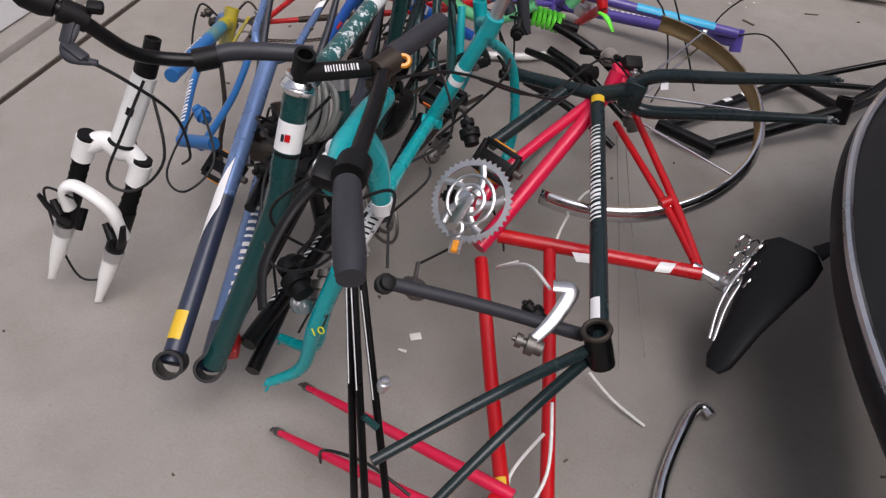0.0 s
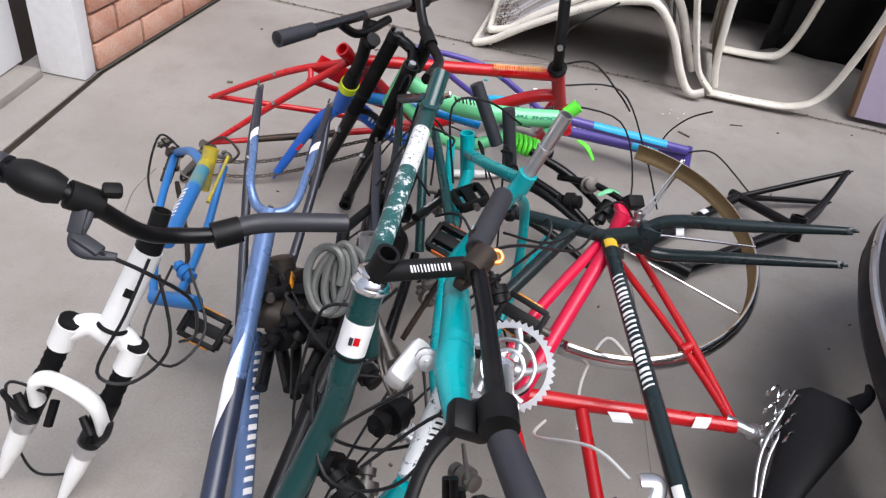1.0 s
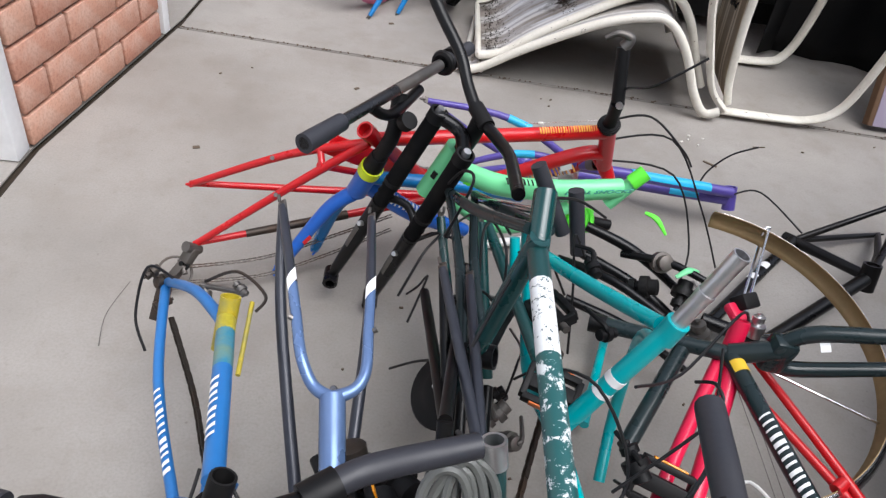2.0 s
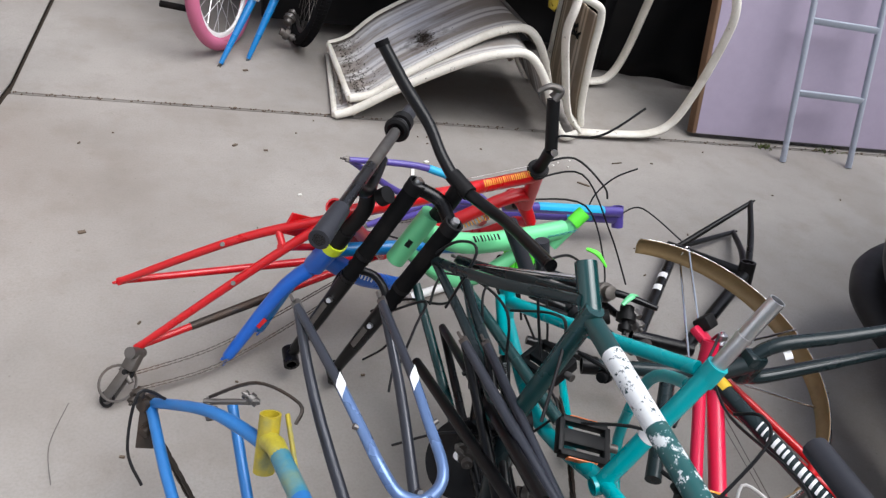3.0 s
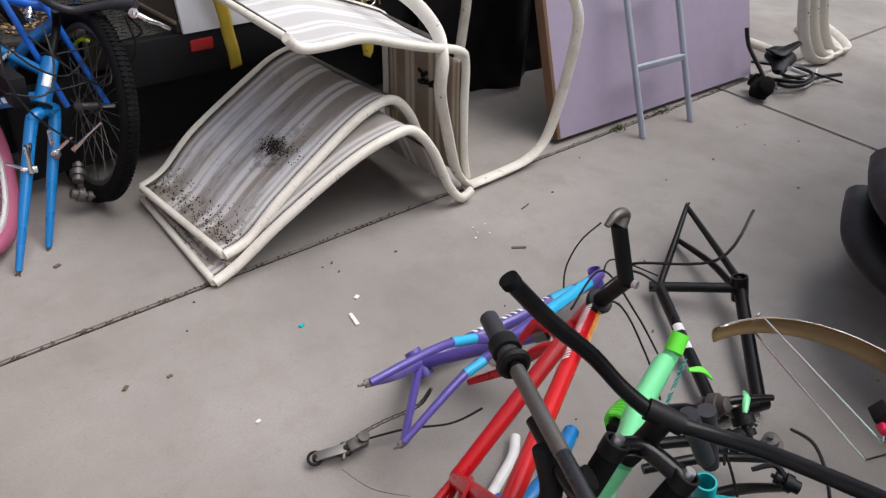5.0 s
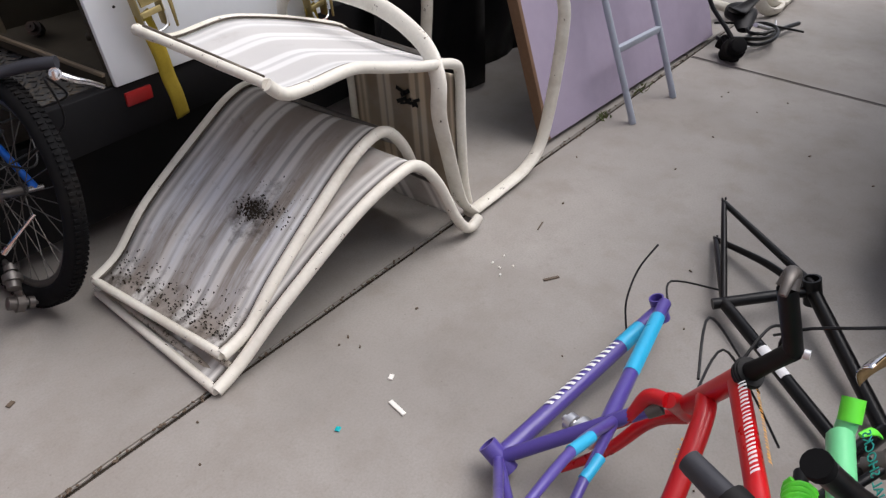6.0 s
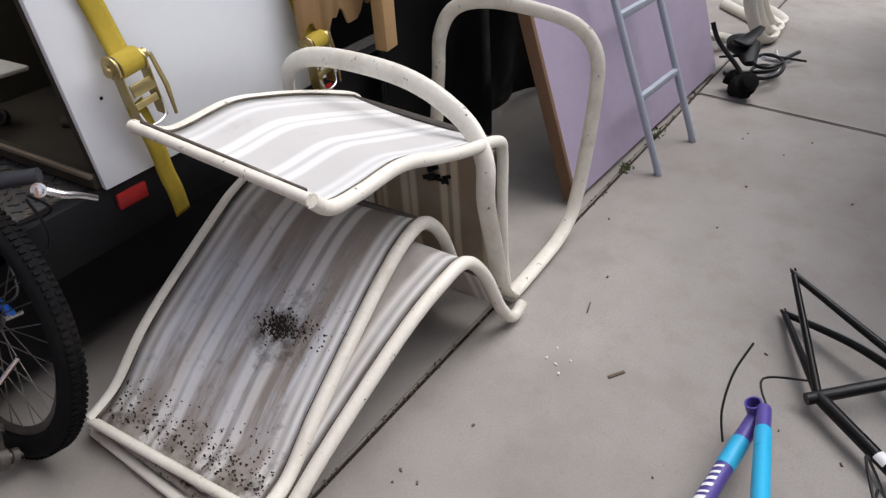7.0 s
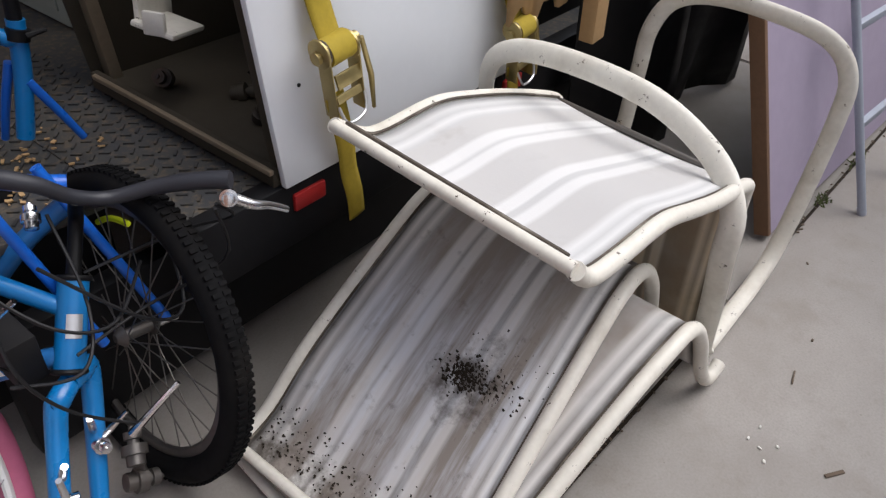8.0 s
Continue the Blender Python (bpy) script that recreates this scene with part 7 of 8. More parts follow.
    for p in ((0.477, 2.267, 0.412), (0.403, 2.352, 0.346)):
        dropout(g, Vector(p), Vector((0, 0.2, 0.25)))
    q = thing("crank", (0.54, 2.12, 0), "black crank arm with pale lettering and a worn dark chainring", "chainring")
    a, b = Vector((0.567, 2.19, 0.275)), Vector((0.507, 2.039, 0.30))
    tube(q, "crank_arm", [a, a.lerp(b, 0.5), b], [0.012, 0.0095, 0.012], "black_paint", flat=0.7)
    letter_bars(q, "lettering", a, b, 0.0102, 0.2, 0.75, 7, (-0.5, -0.6, 0.7), "decal_white", 0.45, 44)
    k, ax = Vector((0.44, 2.02, 0.19)), Vector((-0.6, -0.3, 0.75)).normalized()
    part("chain_guard", lathe(k, ax, [(-0.004, 0.02), (-0.004, 0.075), (0.0, 0.078), (0.004, 0.075), (0.006, 0.05), (0.01, 0.045), (0.012, 0.02)], 32), "black_plastic", q)
    part("toothed_ring", ring(k - ax * 0.008, ax, 0.07, 0.004, 36, 6), "dull_steel", q)
    part("axle_end", sweep([k, k + ax * 0.035], [0.012, 0.009], 12), "alloy", q)
    chain(q, "chain", [k + Vector((0.03, 0.06, 0.03)), (0.53, 2.16, 0.24), (0.545, 2.22, 0.27)])
    w = thing("white_bar", (0.529, 2.675, 0), "white painted bent tube lying under the frames", "handlebar", "loose handlebars")
    tube(w, "bar", [(0.529, 2.675, 0.020), (0.591, 2.695, 0.020), (0.666, 2.720, 0.020), (0.714, 2.753, 0.020)], 0.0125, "white_paint")


def heap_bits():
    # coiled cable lock
    e = thing("cable_lock", (0.42, 1.62, 0), "grey plastic-coated coil cable lock hung in the frames", "cable lock")
    pts = []
    for k in range(45):
        a = k * math.tau / 11
        pts.append(Vector((0.405 + 0.0011 * k + 0.03 * math.cos(a) + 0.004 * math.sin(k), 1.60 + 0.035 * math.sin(a) + 0.0006 * k, 0.46 + 0.045 * math.sin(a) + 0.006 * math.sin(k * 0.3))))
    part("coil", sweep(smooth_path(pts, 3), 0.0072, 8), "lock_grey", e)
    part("lock_end", pipe((0.470, 1.664, 0.485), (0.463, 1.677, 0.521), 0.0175, 0.74), "alloy", e)
    g = thing("bicycle_frame", (0.48, 1.62, 0), "dark green seat tube stub standing up in the heap", "bicycle frame", "heaped frames")
    part("seat_tube", pipe((0.464, 1.676, 0.512), (0.500, 1.605, 0.30), 0.0165, 0.8), "dark_green", g)
    pedal("pedal", (0.13, 1.72, 0.15), (0.85, -0.2, -0.1), (0.3, 0.7, 0.5), "black pedal with amber reflector, hanging off the blue frame")
    pedal("pedal", (0.285, 1.70, 0.33), (0.2, -0.8, 0.3), (0.8, 0.3, 0.3), "black pedal with amber reflector under the handlebar")
    pedal("pedal", (0.602, 1.924, 0.337), (0.85, -0.3, -0.1), (0.3, 0.8, 0.3), "black pedal with orange reflectors in the heap", "orange_lens")
    pedal("pedal", (0.62, 2.12, 0.33), (0.3, -0.8, 0.2), (0.8, 0.3, 0.3), "plain black pedal hanging off a frame", "black_plastic")
    b = thing("chrome_bar", (1.26, 1.4, 0), "bent chrome handlebar end lying on the concrete", "handlebar", "loose handlebars")
    tube(b, "bar", [(1.315, 1.50, 0.016), (1.30, 1.515, 0.016), (1.28, 1.50, 0.016), (1.255, 1.42, 0.014), (1.235, 1.33, 0.014), (1.23, 1.25, 0.014)], 0.0125, "chrome")
    k = thing("crank", (0.62, 1.62, 0), "dark steel crank and chainring deep in the heap", "chainring")
    c, ax = Vector((0.545, 1.66, 0.20)), Vector((0.8, 0.2, 0.5)).normalized()
    part("ring", join(ring(c, ax, 0.075, 0.004, 40, 6), ring(c, ax, 0.05, 0.005, 30, 6), sweep([c - ax * 0.012, c + ax * 0.012], 0.03, 20)), "dull_steel", k)
    x = ax.orthogonal().normalized()
    part("crank_arm", sweep([c, c + x * 0.16], [0.014, 0.01], 10), "dull_steel", k)
    chain(k, "chain", [c + Vector((0.0, 0.07, 0.03)), (0.58, 1.85, 0.25), (0.62, 1.98, 0.27), (0.66, 2.1, 0.25)])
    v = thing("brake_set", (0.55, 1.3, 0), "black and alloy cantilever brake parts tangled in cables", "brake")
    for i, (p, m_, s) in enumerate((((0.50, 1.36, 0.30), "black_plastic", 0.05), ((0.52, 1.33, 0.24), "alloy", 0.04), ((0.55, 1.36, 0.27), "dull_steel", 0.045), ((0.53, 1.30, 0.34), "black_plastic", 0.05), ((0.57, 1.40, 0.40), "black_plastic", 0.055), ((0.60, 1.42, 0.34), "alloy", 0.035))):
        part("brake_lump", knob_bm(p, s, 110 + i), m_, v)


def heap_metal():
    """Small brake and gear pieces caught among the tubes."""
    rnd = random.Random(21)
    for k in range(16):
        at = (rnd.uniform(0.38, 0.72), rnd.uniform(1.4, 2.3), rnd.uniform(0.08, 0.38))
        e = thing("brake_piece", (at[0], at[1], 0), "small worn brake or gear piece caught in the heap", "bicycle part", "caught bicycle parts")
        mat = rnd.choice(("black_plastic", "dull_steel", "alloy", "black_plastic"))
        a = Vector(at)
        part("body", knob_bm(at, rnd.uniform(0.03, 0.045), 200 + k), mat, e)
        part("arm", sweep(smooth_path([a, a + Vector((rnd.uniform(-0.03, 0.03), rnd.uniform(-0.04, 0.04), 0.02)), a + Vector((rnd.uniform(-0.05, 0.05), rnd.uniform(-0.06, 0.06), 0.01))], 5), [0.007, 0.005, 0.004], 8), mat, e)


def cables():
    rnd = random.Random(5)
    sets = [
        [(0.82, 2.74, 0.36), (1.0, 2.78, 0.36), (1.12, 2.72, 0.2), (1.2, 2.66, 0.05)],
        [(0.82, 2.74, 0.30), (1.02, 2.74, 0.28), (1.10, 2.66, 0.12), (1.08, 2.58, 0.03)],
        [(1.30, 2.93, 0.12), (1.40, 2.96, 0.12), (1.52, 2.86, 0.06)],
        [(0.79, 2.63, 0.50), (0.785, 2.618, 0.562), (0.793, 2.467, 0.650), (0.876, 2.461, 0.724)],
        [(0.80, 2.68, 0.45), (0.88, 2.66, 0.48), (0.97, 2.63, 0.42), (1.02, 2.66, 0.36)],
        [(0.42, 2.98, 0.03), (0.52, 2.93, 0.04), (0.6, 2.86, 0.06), (0.66, 2.82, 0.1)],
        [(1.22, 3.0, 0.06), (1.24, 3.02, 0.13), (1.29, 3.02, 0.2), (1.35, 3.0, 0.25)],
        [(0.60, 1.30, 0.60), (0.52, 1.28, 0.52), (0.50, 1.34, 0.40), (0.56, 1.38, 0.34), (0.64, 1.36, 0.42)],
        [(0.55, 1.45, 0.62), (0.46, 1.38, 0.50), (0.50, 1.28, 0.40), (0.60, 1.26, 0.44), (0.66, 1.32, 0.52)],
        [(0.60, 1.50, 0.62), (0.70, 1.62, 0.60), (0.85, 1.88, 0.42), (0.9, 2.0, 0.40)],
        [(0.50, 1.40, 0.62), (0.42, 1.52, 0.46), (0.40, 1.46, 0.28), (0.45, 1.36, 0.20)],
        [(0.70, 1.85, 0.45), (0.82, 1.95, 0.38), (0.93, 2.05, 0.44), (1.0, 2.12, 0.36)],
        [(0.56, 1.9, 0.42), (0.62, 1.8, 0.5), (0.68, 1.72, 0.4), (0.6, 1.62, 0.36)],
        [(0.35, 1.6, 0.42), (0.38, 1.5, 0.5), (0.48, 1.45, 0.44), (0.52, 1.55, 0.36)],
        [(0.12, 1.70, 0.33), (0.18, 1.62, 0.26), (0.14, 1.55, 0.22), (0.05, 1.62, 0.2), (0.06, 1.75, 0.28)],
        [(-0.09, 2.13, 0.3), (-0.13, 2.12, 0.33), (-0.15, 2.08, 0.24), (-0.13, 2.05, 0.18)],
        [(0.62, 1.15, 0.03), (0.66, 1.10, 0.18), (0.74, 1.09, 0.2), (0.82, 1.07, 0.18)],
        [(0.44, 1.85, 0.5), (0.5, 1.95, 0.58), (0.56, 2.08, 0.5), (0.55, 2.2, 0.4)],
    ]
    for k in range(22):
        a = Vector((rnd.uniform(0.34, 0.72), rnd.uniform(1.35, 2.35), rnd.uniform(0.1, 0.45)))
        d = Vector((rnd.uniform(-0.12, 0.12), rnd.uniform(-0.25, 0.25), rnd.uniform(-0.15, 0.15)))
        sag = Vector((rnd.uniform(-0.08, 0.08), rnd.uniform(-0.05, 0.05), rnd.uniform(0.02, 0.12)))
        sets.append([a, a + d * 0.4 + sag, a + d * 0.8 + sag * 0.6, a + d * 1.2 - Vector((0, 0, max(0, min(0.05, a.z - 0.05))))])
    for s in sets:
        cable("brake_cable", [Vector((*Vector(p).xy, max(Vector(p).z, 0.004))) for p in s], 0.0028)
    for s in ([(0.86, 1.67, 0.14), (0.83, 1.58, 0.20), (0.90, 1.47, 0.34), (0.95, 1.40, 0.37)], [(1.03, 1.82, 0.20), (0.97, 1.86, 0.22), (0.93, 1.78, 0.16), (0.93, 1.68, 0.12)], [(1.0, 1.28, 0.13), (0.96, 1.2, 0.09), (0.99, 1.12, 0.12), (1.02, 1.2, 0.14), (1.0, 1.3, 0.2)], [(1.06, 1.5, 0.05), (1.12, 1.47, 0.02), (1.19, 1.44, 0.006)]):
        cable("white_cable", s, 0.0032, "white_cable", "loose white cable housing over the red frame")
    for s in ([(-0.30, 2.2, 0.004), (-0.31, 2.28, 0.02), (-0.28, 2.36, 0.05)], [(0.42, 2.80, 0.01), (0.36, 2.86, 0.03), (0.35, 2.95, 0.02)], [(1.0, 2.05, 0.25), (1.06, 1.8, 0.15), (1.12, 1.55, 0.02)], [(1.02, 2.05, 0.25), (1.10, 1.8, 0.12), (1.17, 1.6, 0.02)]):
        cable("bare_wire", s, 0.0009, "dull_steel", "thin bare cable wire in the heap")


def litter():
    rnd = random.Random(8)
    def chips(name, items, mat, label):
        bms = [box((x, y, 0.003), (l, w, 0.004), (0, 0, a), 0.001) for x, y, l, w, a in items]
        ob = alone(name, join(*bms), mat, label, "litter", "stuff")
    chips("paper_scraps", [(0.714, 3.349, 0.055, 0.012, 75), (0.785, 3.423, 0.018, 0.012, 20), (0.3, 3.2, 0.012, 0.008, 10), (0.685, 1.505, 0.025, 0.018, 30), (0.67, 1.46, 0.02, 0.006, 0), (1.30, 3.42, 0.01, 0.006, 20), (1.33, 3.44, 0.01, 0.005, 70), (1.36, 3.41, 0.008, 0.005, 40), (1.34, 3.47, 0.009, 0.005, 0), (1.39, 3.46, 0.009, 0.004, 10)], "paper_white", "small pale scraps on the concrete")
    items = [(-0.311, 3.008, 0.02, 0.012, 20), (1.371, 3.289, 0.05, 0.009, -35), (0.315, 0.95, 0.02, 0.008, 10), (0.12, 3.5, 0.018, 0.01, 40), (0.22, 3.47, 0.014, 0.008, 0), (1.6, 3.45, 0.05, 0.004, 10), (0.2, 4.1, 0.02, 0.012, 20)]
    for k in range(70):
        items.append((rnd.uniform(-0.5, 3.2), rnd.uniform(1.0, 3.7), rnd.uniform(0.004, 0.012), rnd.uniform(0.003, 0.006), rnd.uniform(0, 180)))
    for k in range(190):
        x = rnd.uniform(1.0, 3.6) if k < 90 else rnd.uniform(-0.6, 1.2)
        items.append((x, joint_y(x) + rnd.gauss(0, 0.007 if k < 90 else 0.004), rnd.uniform(0.004, 0.012), rnd.uniform(0.003, 0.006), rnd.uniform(0, 180)))
    chips("leaf_litter", items, "leaf_brown", "dry brown leaf bits and twigs on the concrete")
    bms = []
    for k in range(46):
        x = rnd.choice((2.47, 2.5, 2.86)) + rnd.gauss(0, 0.03)
        p = Vector((x, joint_y(x) + rnd.gauss(0, 0.012), 0))
        bms.append(sweep([p, p + Vector((rnd.gauss(0, 0.012), rnd.gauss(0, 0.012), rnd.uniform(0.008, 0.025)))], [0.003, 0.0006], 5))
    alone("joint_weeds", join(*bms), "weed_green", "tiny green weeds growing in the slab joint", "weeds", "stuff")
    # soil and moss crumbs lying on the dirty sling
    bms = []
    for k in range(1300):
        if k < 800:
            x, t = rnd.gauss(0.862, 0.012) + (0.03 * rnd.random() if k % 4 == 0 else 0), rnd.gauss(0.37, 0.045) - (0.22 * rnd.random() if k % 4 == 0 else 0)
        elif k < 900:
            x, t = rnd.gauss(0.92, 0.02), rnd.uniform(0.05, 0.45)
        else:
            x, t = abs(rnd.gauss(0, 0.05)) + 0.58, rnd.uniform(0.03, 0.97)
        t = min(max(t, 0.03), 0.97)
        xs = [p[0] for p in L1N]
        zn, zf = np.interp(x, xs, [p[2] for p in L1N]), np.interp(x, [p[0] for p in L1F], [p[2] for p in L1F])
        y = 3.76 + (4.25 - 3.76) * t
        z = zn + (zf - zn) * t - 0.012 * math.sin(math.pi * t) + 0.006
        s = rnd.uniform(0.0012, 0.0062) if k < 800 else rnd.uniform(0.0008, 0.0035)
        bms.append(box((x, y, z), (s * 1.6, s, s * 0.6), (0, -30, rnd.uniform(0, 180)), 0))
    alone("soil_crumbs", join(*bms), "soil_dark", "dark soil and moss crumbs on the lounge sling", "debris", "stuff")
    # golden dry debris swept into the corner of the trailer deck
    bms = []
    for k in range(260):
        x, y = rnd.gauss(0.42, 0.1), rnd.gauss(4.82, 0.1)
        if 0.22 < x < 0.75 and y > 4.63:
            q = rnd.uniform(0.004, 0.014)
            bms.append(box((x, y, 0.509 + rnd.uniform(0, 0.004)), (q, q * 0.6, 0.003), (rnd.uniform(-20, 20), rnd.uniform(-20, 20), rnd.uniform(0, 180)), 0))
    alone("deck_debris", join(*bms), "timber", "golden dry leaf and wood bits on the trailer deck", "debris", "stuff")
    alone("teal_scrap", box((0.585, 3.42, 0.003), (0.014, 0.012, 0.004), (0, 0, 20), 0.001), "teal", "tiny teal plastic scrap on the concrete", "litter")


# ---- bikes beside the trailer ----
def pink_bike():
    e = thing("childs_bike", (0.1, 4.45, 0), "white childs bicycle with pink tyres, parked by the trailer", "bicycle")
    c = Vector((0.115, 4.33, 0.255))
    ax = Vector((0.82, -0.5, 0.12))
    wheel(e, c, ax, 0.255, 0.027, "pink_rubber", "white_paint", 24)
    axn = ax.normalized()
    up = Vector((-0.05, 0.22, 0.5))
    for s in (-1, 1):
        tube(e, "fork_blade", [c + axn * 0.055 * s, c + axn * 0.055 * s + up * 0.45, c + up * 0.72 + axn * 0.02 * s], [0.010, 0.012, 0.014], "white_paint")
    tube(e, "head_tube", [c + up * 0.7, c + up * 1.1], 0.02, "white_paint")
    part("brake", knob_bm(tuple(c + up * 0.62 - axn * 0.05), 0.05, 130), "alloy", e)
    c2 = Vector((0.028, 5.262, 0.220))
    wheel(e, c2 + Vector((0, 0.0, 0.0)), Vector((0.95, -0.25, 0.08)), 0.22, 0.025, "pink_rubber", "white_paint", 20)
    tube(e, "frame_tube", [c + up * 0.85, Vector((0.03, 4.65, 0.4)), Vector((0.028, 5.262, 0.300))], 0.016, "white_paint")
    tube(e, "chain_guard", [(0.048, 5.142, 0.200), (0.168, 5.092, 0.220), (0.188, 5.042, 0.120)], 0.015, "white_paint", flat=0.4)
    pedal("pedal", (0.018, 5.092, 0.120), (0.6, -0.7, 0.1), (0.7, 0.5, 0.2), "x", "orange_lens", e)
    tube(e, "peg", [(-0.01, 4.27, 0.17), (-0.12, 4.25, 0.19)], 0.013, "rubber")
    part("basket", sweep([(0.16, 4.66, 0.66), (0.18, 4.70, 0.58)], [0.11, 0.08], 16), "floral_grey", e, "grey patterned saddle pad")


def blue_bike():
    e = thing("mountain_bike", (0.35, 4.55, 0), "blue mountain bicycle without front wheel, standing by the trailer", "bicycle")
    tl, tr = Vector((0.105, 4.13, 0.01)), Vector((0.218, 4.205, 0.006))
    cr = Vector((0.338, 4.375, 0.36))
    for t, s in ((tl, -1), (tr, 1)):
        k = cr + Vector((s * 0.045, s * 0.025, -0.03))
        tube(e, "fork_blade", [cr, cr.lerp(k, 0.6) + Vector((0, 0, 0.012)), k, k.lerp(t, 0.5), t], [0.018, 0.0195, 0.0185, 0.016, 0.009], "cyan_blue")
        dropout(e, t, t - cr)
        b = part("brake_arm", join(sweep([k.lerp(t, 0.25), k.lerp(t, 0.25) + Vector((-s * 0.01, -0.03, 0.07))], [0.008, 0.006], 8), knob_bm(tuple(k.lerp(t, 0.28) + Vector((0, -0.02, 0))), 0.03, 140 + s)), "chrome", e, "silver cantilever brake arm")
        part("brake_lever_arm", sweep([k.lerp(t, 0.3), k.lerp(t, 0.3) + Vector((s * 0.06, -0.02, 0.05))], [0.007, 0.004], 8), "chrome", b)
    up = Vector((0.077, 0.069, 0.112)).normalized()
    part("head_tube", sweep([cr + up * 0.02, cr + up * 0.17], 0.025, 18), "cyan_blue", e)
    part("headset_ring", ring(cr + up * 0.02, up, 0.025, 0.005), "black_plastic", e)
    part("headset_ring", ring(cr + up * 0.175, up, 0.025, 0.005), "black_plastic", e)
    part("badge", decal(cr + up * 0.075, cr + up * 0.115, 0.0252, 0, 1, (-0.3, -0.9, 0.2), 0.5), "alloy", e, "oval silver head badge")
    h = cr + up * 0.17
    tube(e, "quill_stem", [h, h + up * 0.1, Vector((0.47, 4.46, 0.625))], 0.0125, "black_plastic")
    tube(e, "down_tube", [cr + up * 0.05, Vector((0.12, 4.6, 0.33)), Vector((-0.02, 4.72, 0.28))], 0.018, "steel_blue")
    letter_bars(e, "lettering", cr + up * 0.05, (0.12, 4.6, 0.33), 0.0185, 0.2, 0.7, 4, (-0.4, -0.6, 0.6), "decal_white", 0.5, 33)
    tube(e, "top_tube", [cr + up * 0.12, Vector((0.2, 4.75, 0.58))], 0.0155, "cyan_blue")
    tube(e, "handlebar", [(0.22, 4.52, 0.70), (0.34, 4.47, 0.715), (0.40, 4.43, 0.70), (0.452, 4.43, 0.652), (0.505, 4.42, 0.628), (0.56, 4.38, 0.640), (0.60, 4.33, 0.655), (0.640, 4.28, 0.662)], [0.0165, 0.0155, 0.0125, 0.012, 0.0125, 0.0150, 0.0155], "grip_grey")
    p = Vector((0.625, 4.27, 0.640))
    tube(e, "brake_lever", [p, p + Vector((0.03, -0.02, -0.02)), (0.685, 4.245, 0.605), (0.715, 4.238, 0.585)], [0.011, 0.009, 0.007, 0.006], "chrome")
    for k, q in enumerate((p, Vector((0.40, 4.47, 0.62)))):
        part("lever_clamp", knob_bm(tuple(q), 0.03, 150 + k), "chrome", e)
    for pts in ([(0.59, 4.26, 0.64), (0.62, 4.3, 0.5), (0.5, 4.38, 0.42), (0.36, 4.36, 0.42)], [(0.42, 4.46, 0.62), (0.40, 4.36, 0.5), (0.34, 4.3, 0.44), (0.25, 4.34, 0.45)], [(0.6, 4.27, 0.64), (0.66, 4.32, 0.56), (0.6, 4.4, 0.52), (0.44, 4.44, 0.5)]):
        tube(e, "brake_cable", pts, 0.003, "cable_black", segs=6)
    for pts in ([(0.27, 4.42, 0.60), (0.33, 4.33, 0.52), (0.42, 4.33, 0.47), (0.52, 4.40, 0.50)], [(0.36, 4.40, 0.58), (0.46, 4.32, 0.46), (0.54, 4.33, 0.42), (0.58, 4.40, 0.5), (0.6, 4.42, 0.6)], [(0.30, 4.44, 0.62), (0.26, 4.34, 0.50), (0.30, 4.31, 0.38), (0.40, 4.30, 0.26)]):
        tube(e, "brake_cable", pts, 0.0032, "cable_black", segs=6)
    for a, b in (((0.38, 4.30, 0.25), (0.47, 4.27, 0.33)), ((0.24, 4.26, 0.24), (0.235, 4.24, 0.33)), ((0.25, 4.42, 0.50), (0.31, 4.38, 0.56))):
        part("brake_arm", sweep([a, Vector(a).lerp(Vector(b), 0.5), b], [0.008, 0.006, 0.005], 8), "chrome", e, "silver cantilever brake arm")
    # rear wheel of the bicycle beside it
    e2 = thing("mountain_bike", (0.5, 4.5, 0), "mountain bicycle with black knobbly tyre and blue frame, by trailer", "bicycle")
    c, ax = Vector((0.505, 4.45, 0.312)), Vector((0.97, 0.0, -0.2))
    wheel(e2, c, ax, 0.315, 0.028, "rubber", "dull_steel", 32, wire="dull_steel")
    axn = ax.normalized()
    x = axn.orthogonal().normalized()
    y = axn.cross(x)
    kn = []
    for k in range(120):
        a = k * math.tau / 120
        o = x * math.cos(a) + y * math.sin(a)
        for s in (-0.35, 0.35):
            q = c + o * (0.287 + 0.0275 * math.cos(s)) + axn * 0.0285 * math.sin(s)
            kn.append(beam(q - axn * 0.007, q + axn * 0.007, 0.008, 0.006, up=o, bevel=0))
    part("tread", join(*kn), "rubber", e2)
    tube(e2, "stay", [c + axn * 0.065, c + axn * 0.055 + Vector((-0.1, 0.1, 0.35))], 0.010, "bright_blue")
    tube(e2, "stay", [c - axn * 0.065, c - axn * 0.055 + Vector((-0.1, 0.1, 0.35))], 0.010, "bright_blue")
    part("axle_nut", sweep([c + axn * 0.04, c + axn * 0.085], 0.009, 10), "chrome", e2)
    part("reflector", sweep(smooth_path([c + x * 0.22 + axn * 0.02, c + x * 0.21 + y * 0.05 + axn * 0.02, c + x * 0.18 + y * 0.1 + axn * 0.02], 5), 0.006, 8), "acid_yellow", e2, "yellow-green spoke reflector")
    lumps(e2, "derailleur_piece", "dull_steel", ((0.40, 4.36, 0.14), 0.05, 151), ((0.39, 4.34, 0.07), 0.05, 152))
    part("derailleur_cage", beam((0.40, 4.35, 0.15), (0.39, 4.34, 0.05), 0.02, 0.01), "dull_steel", e2)
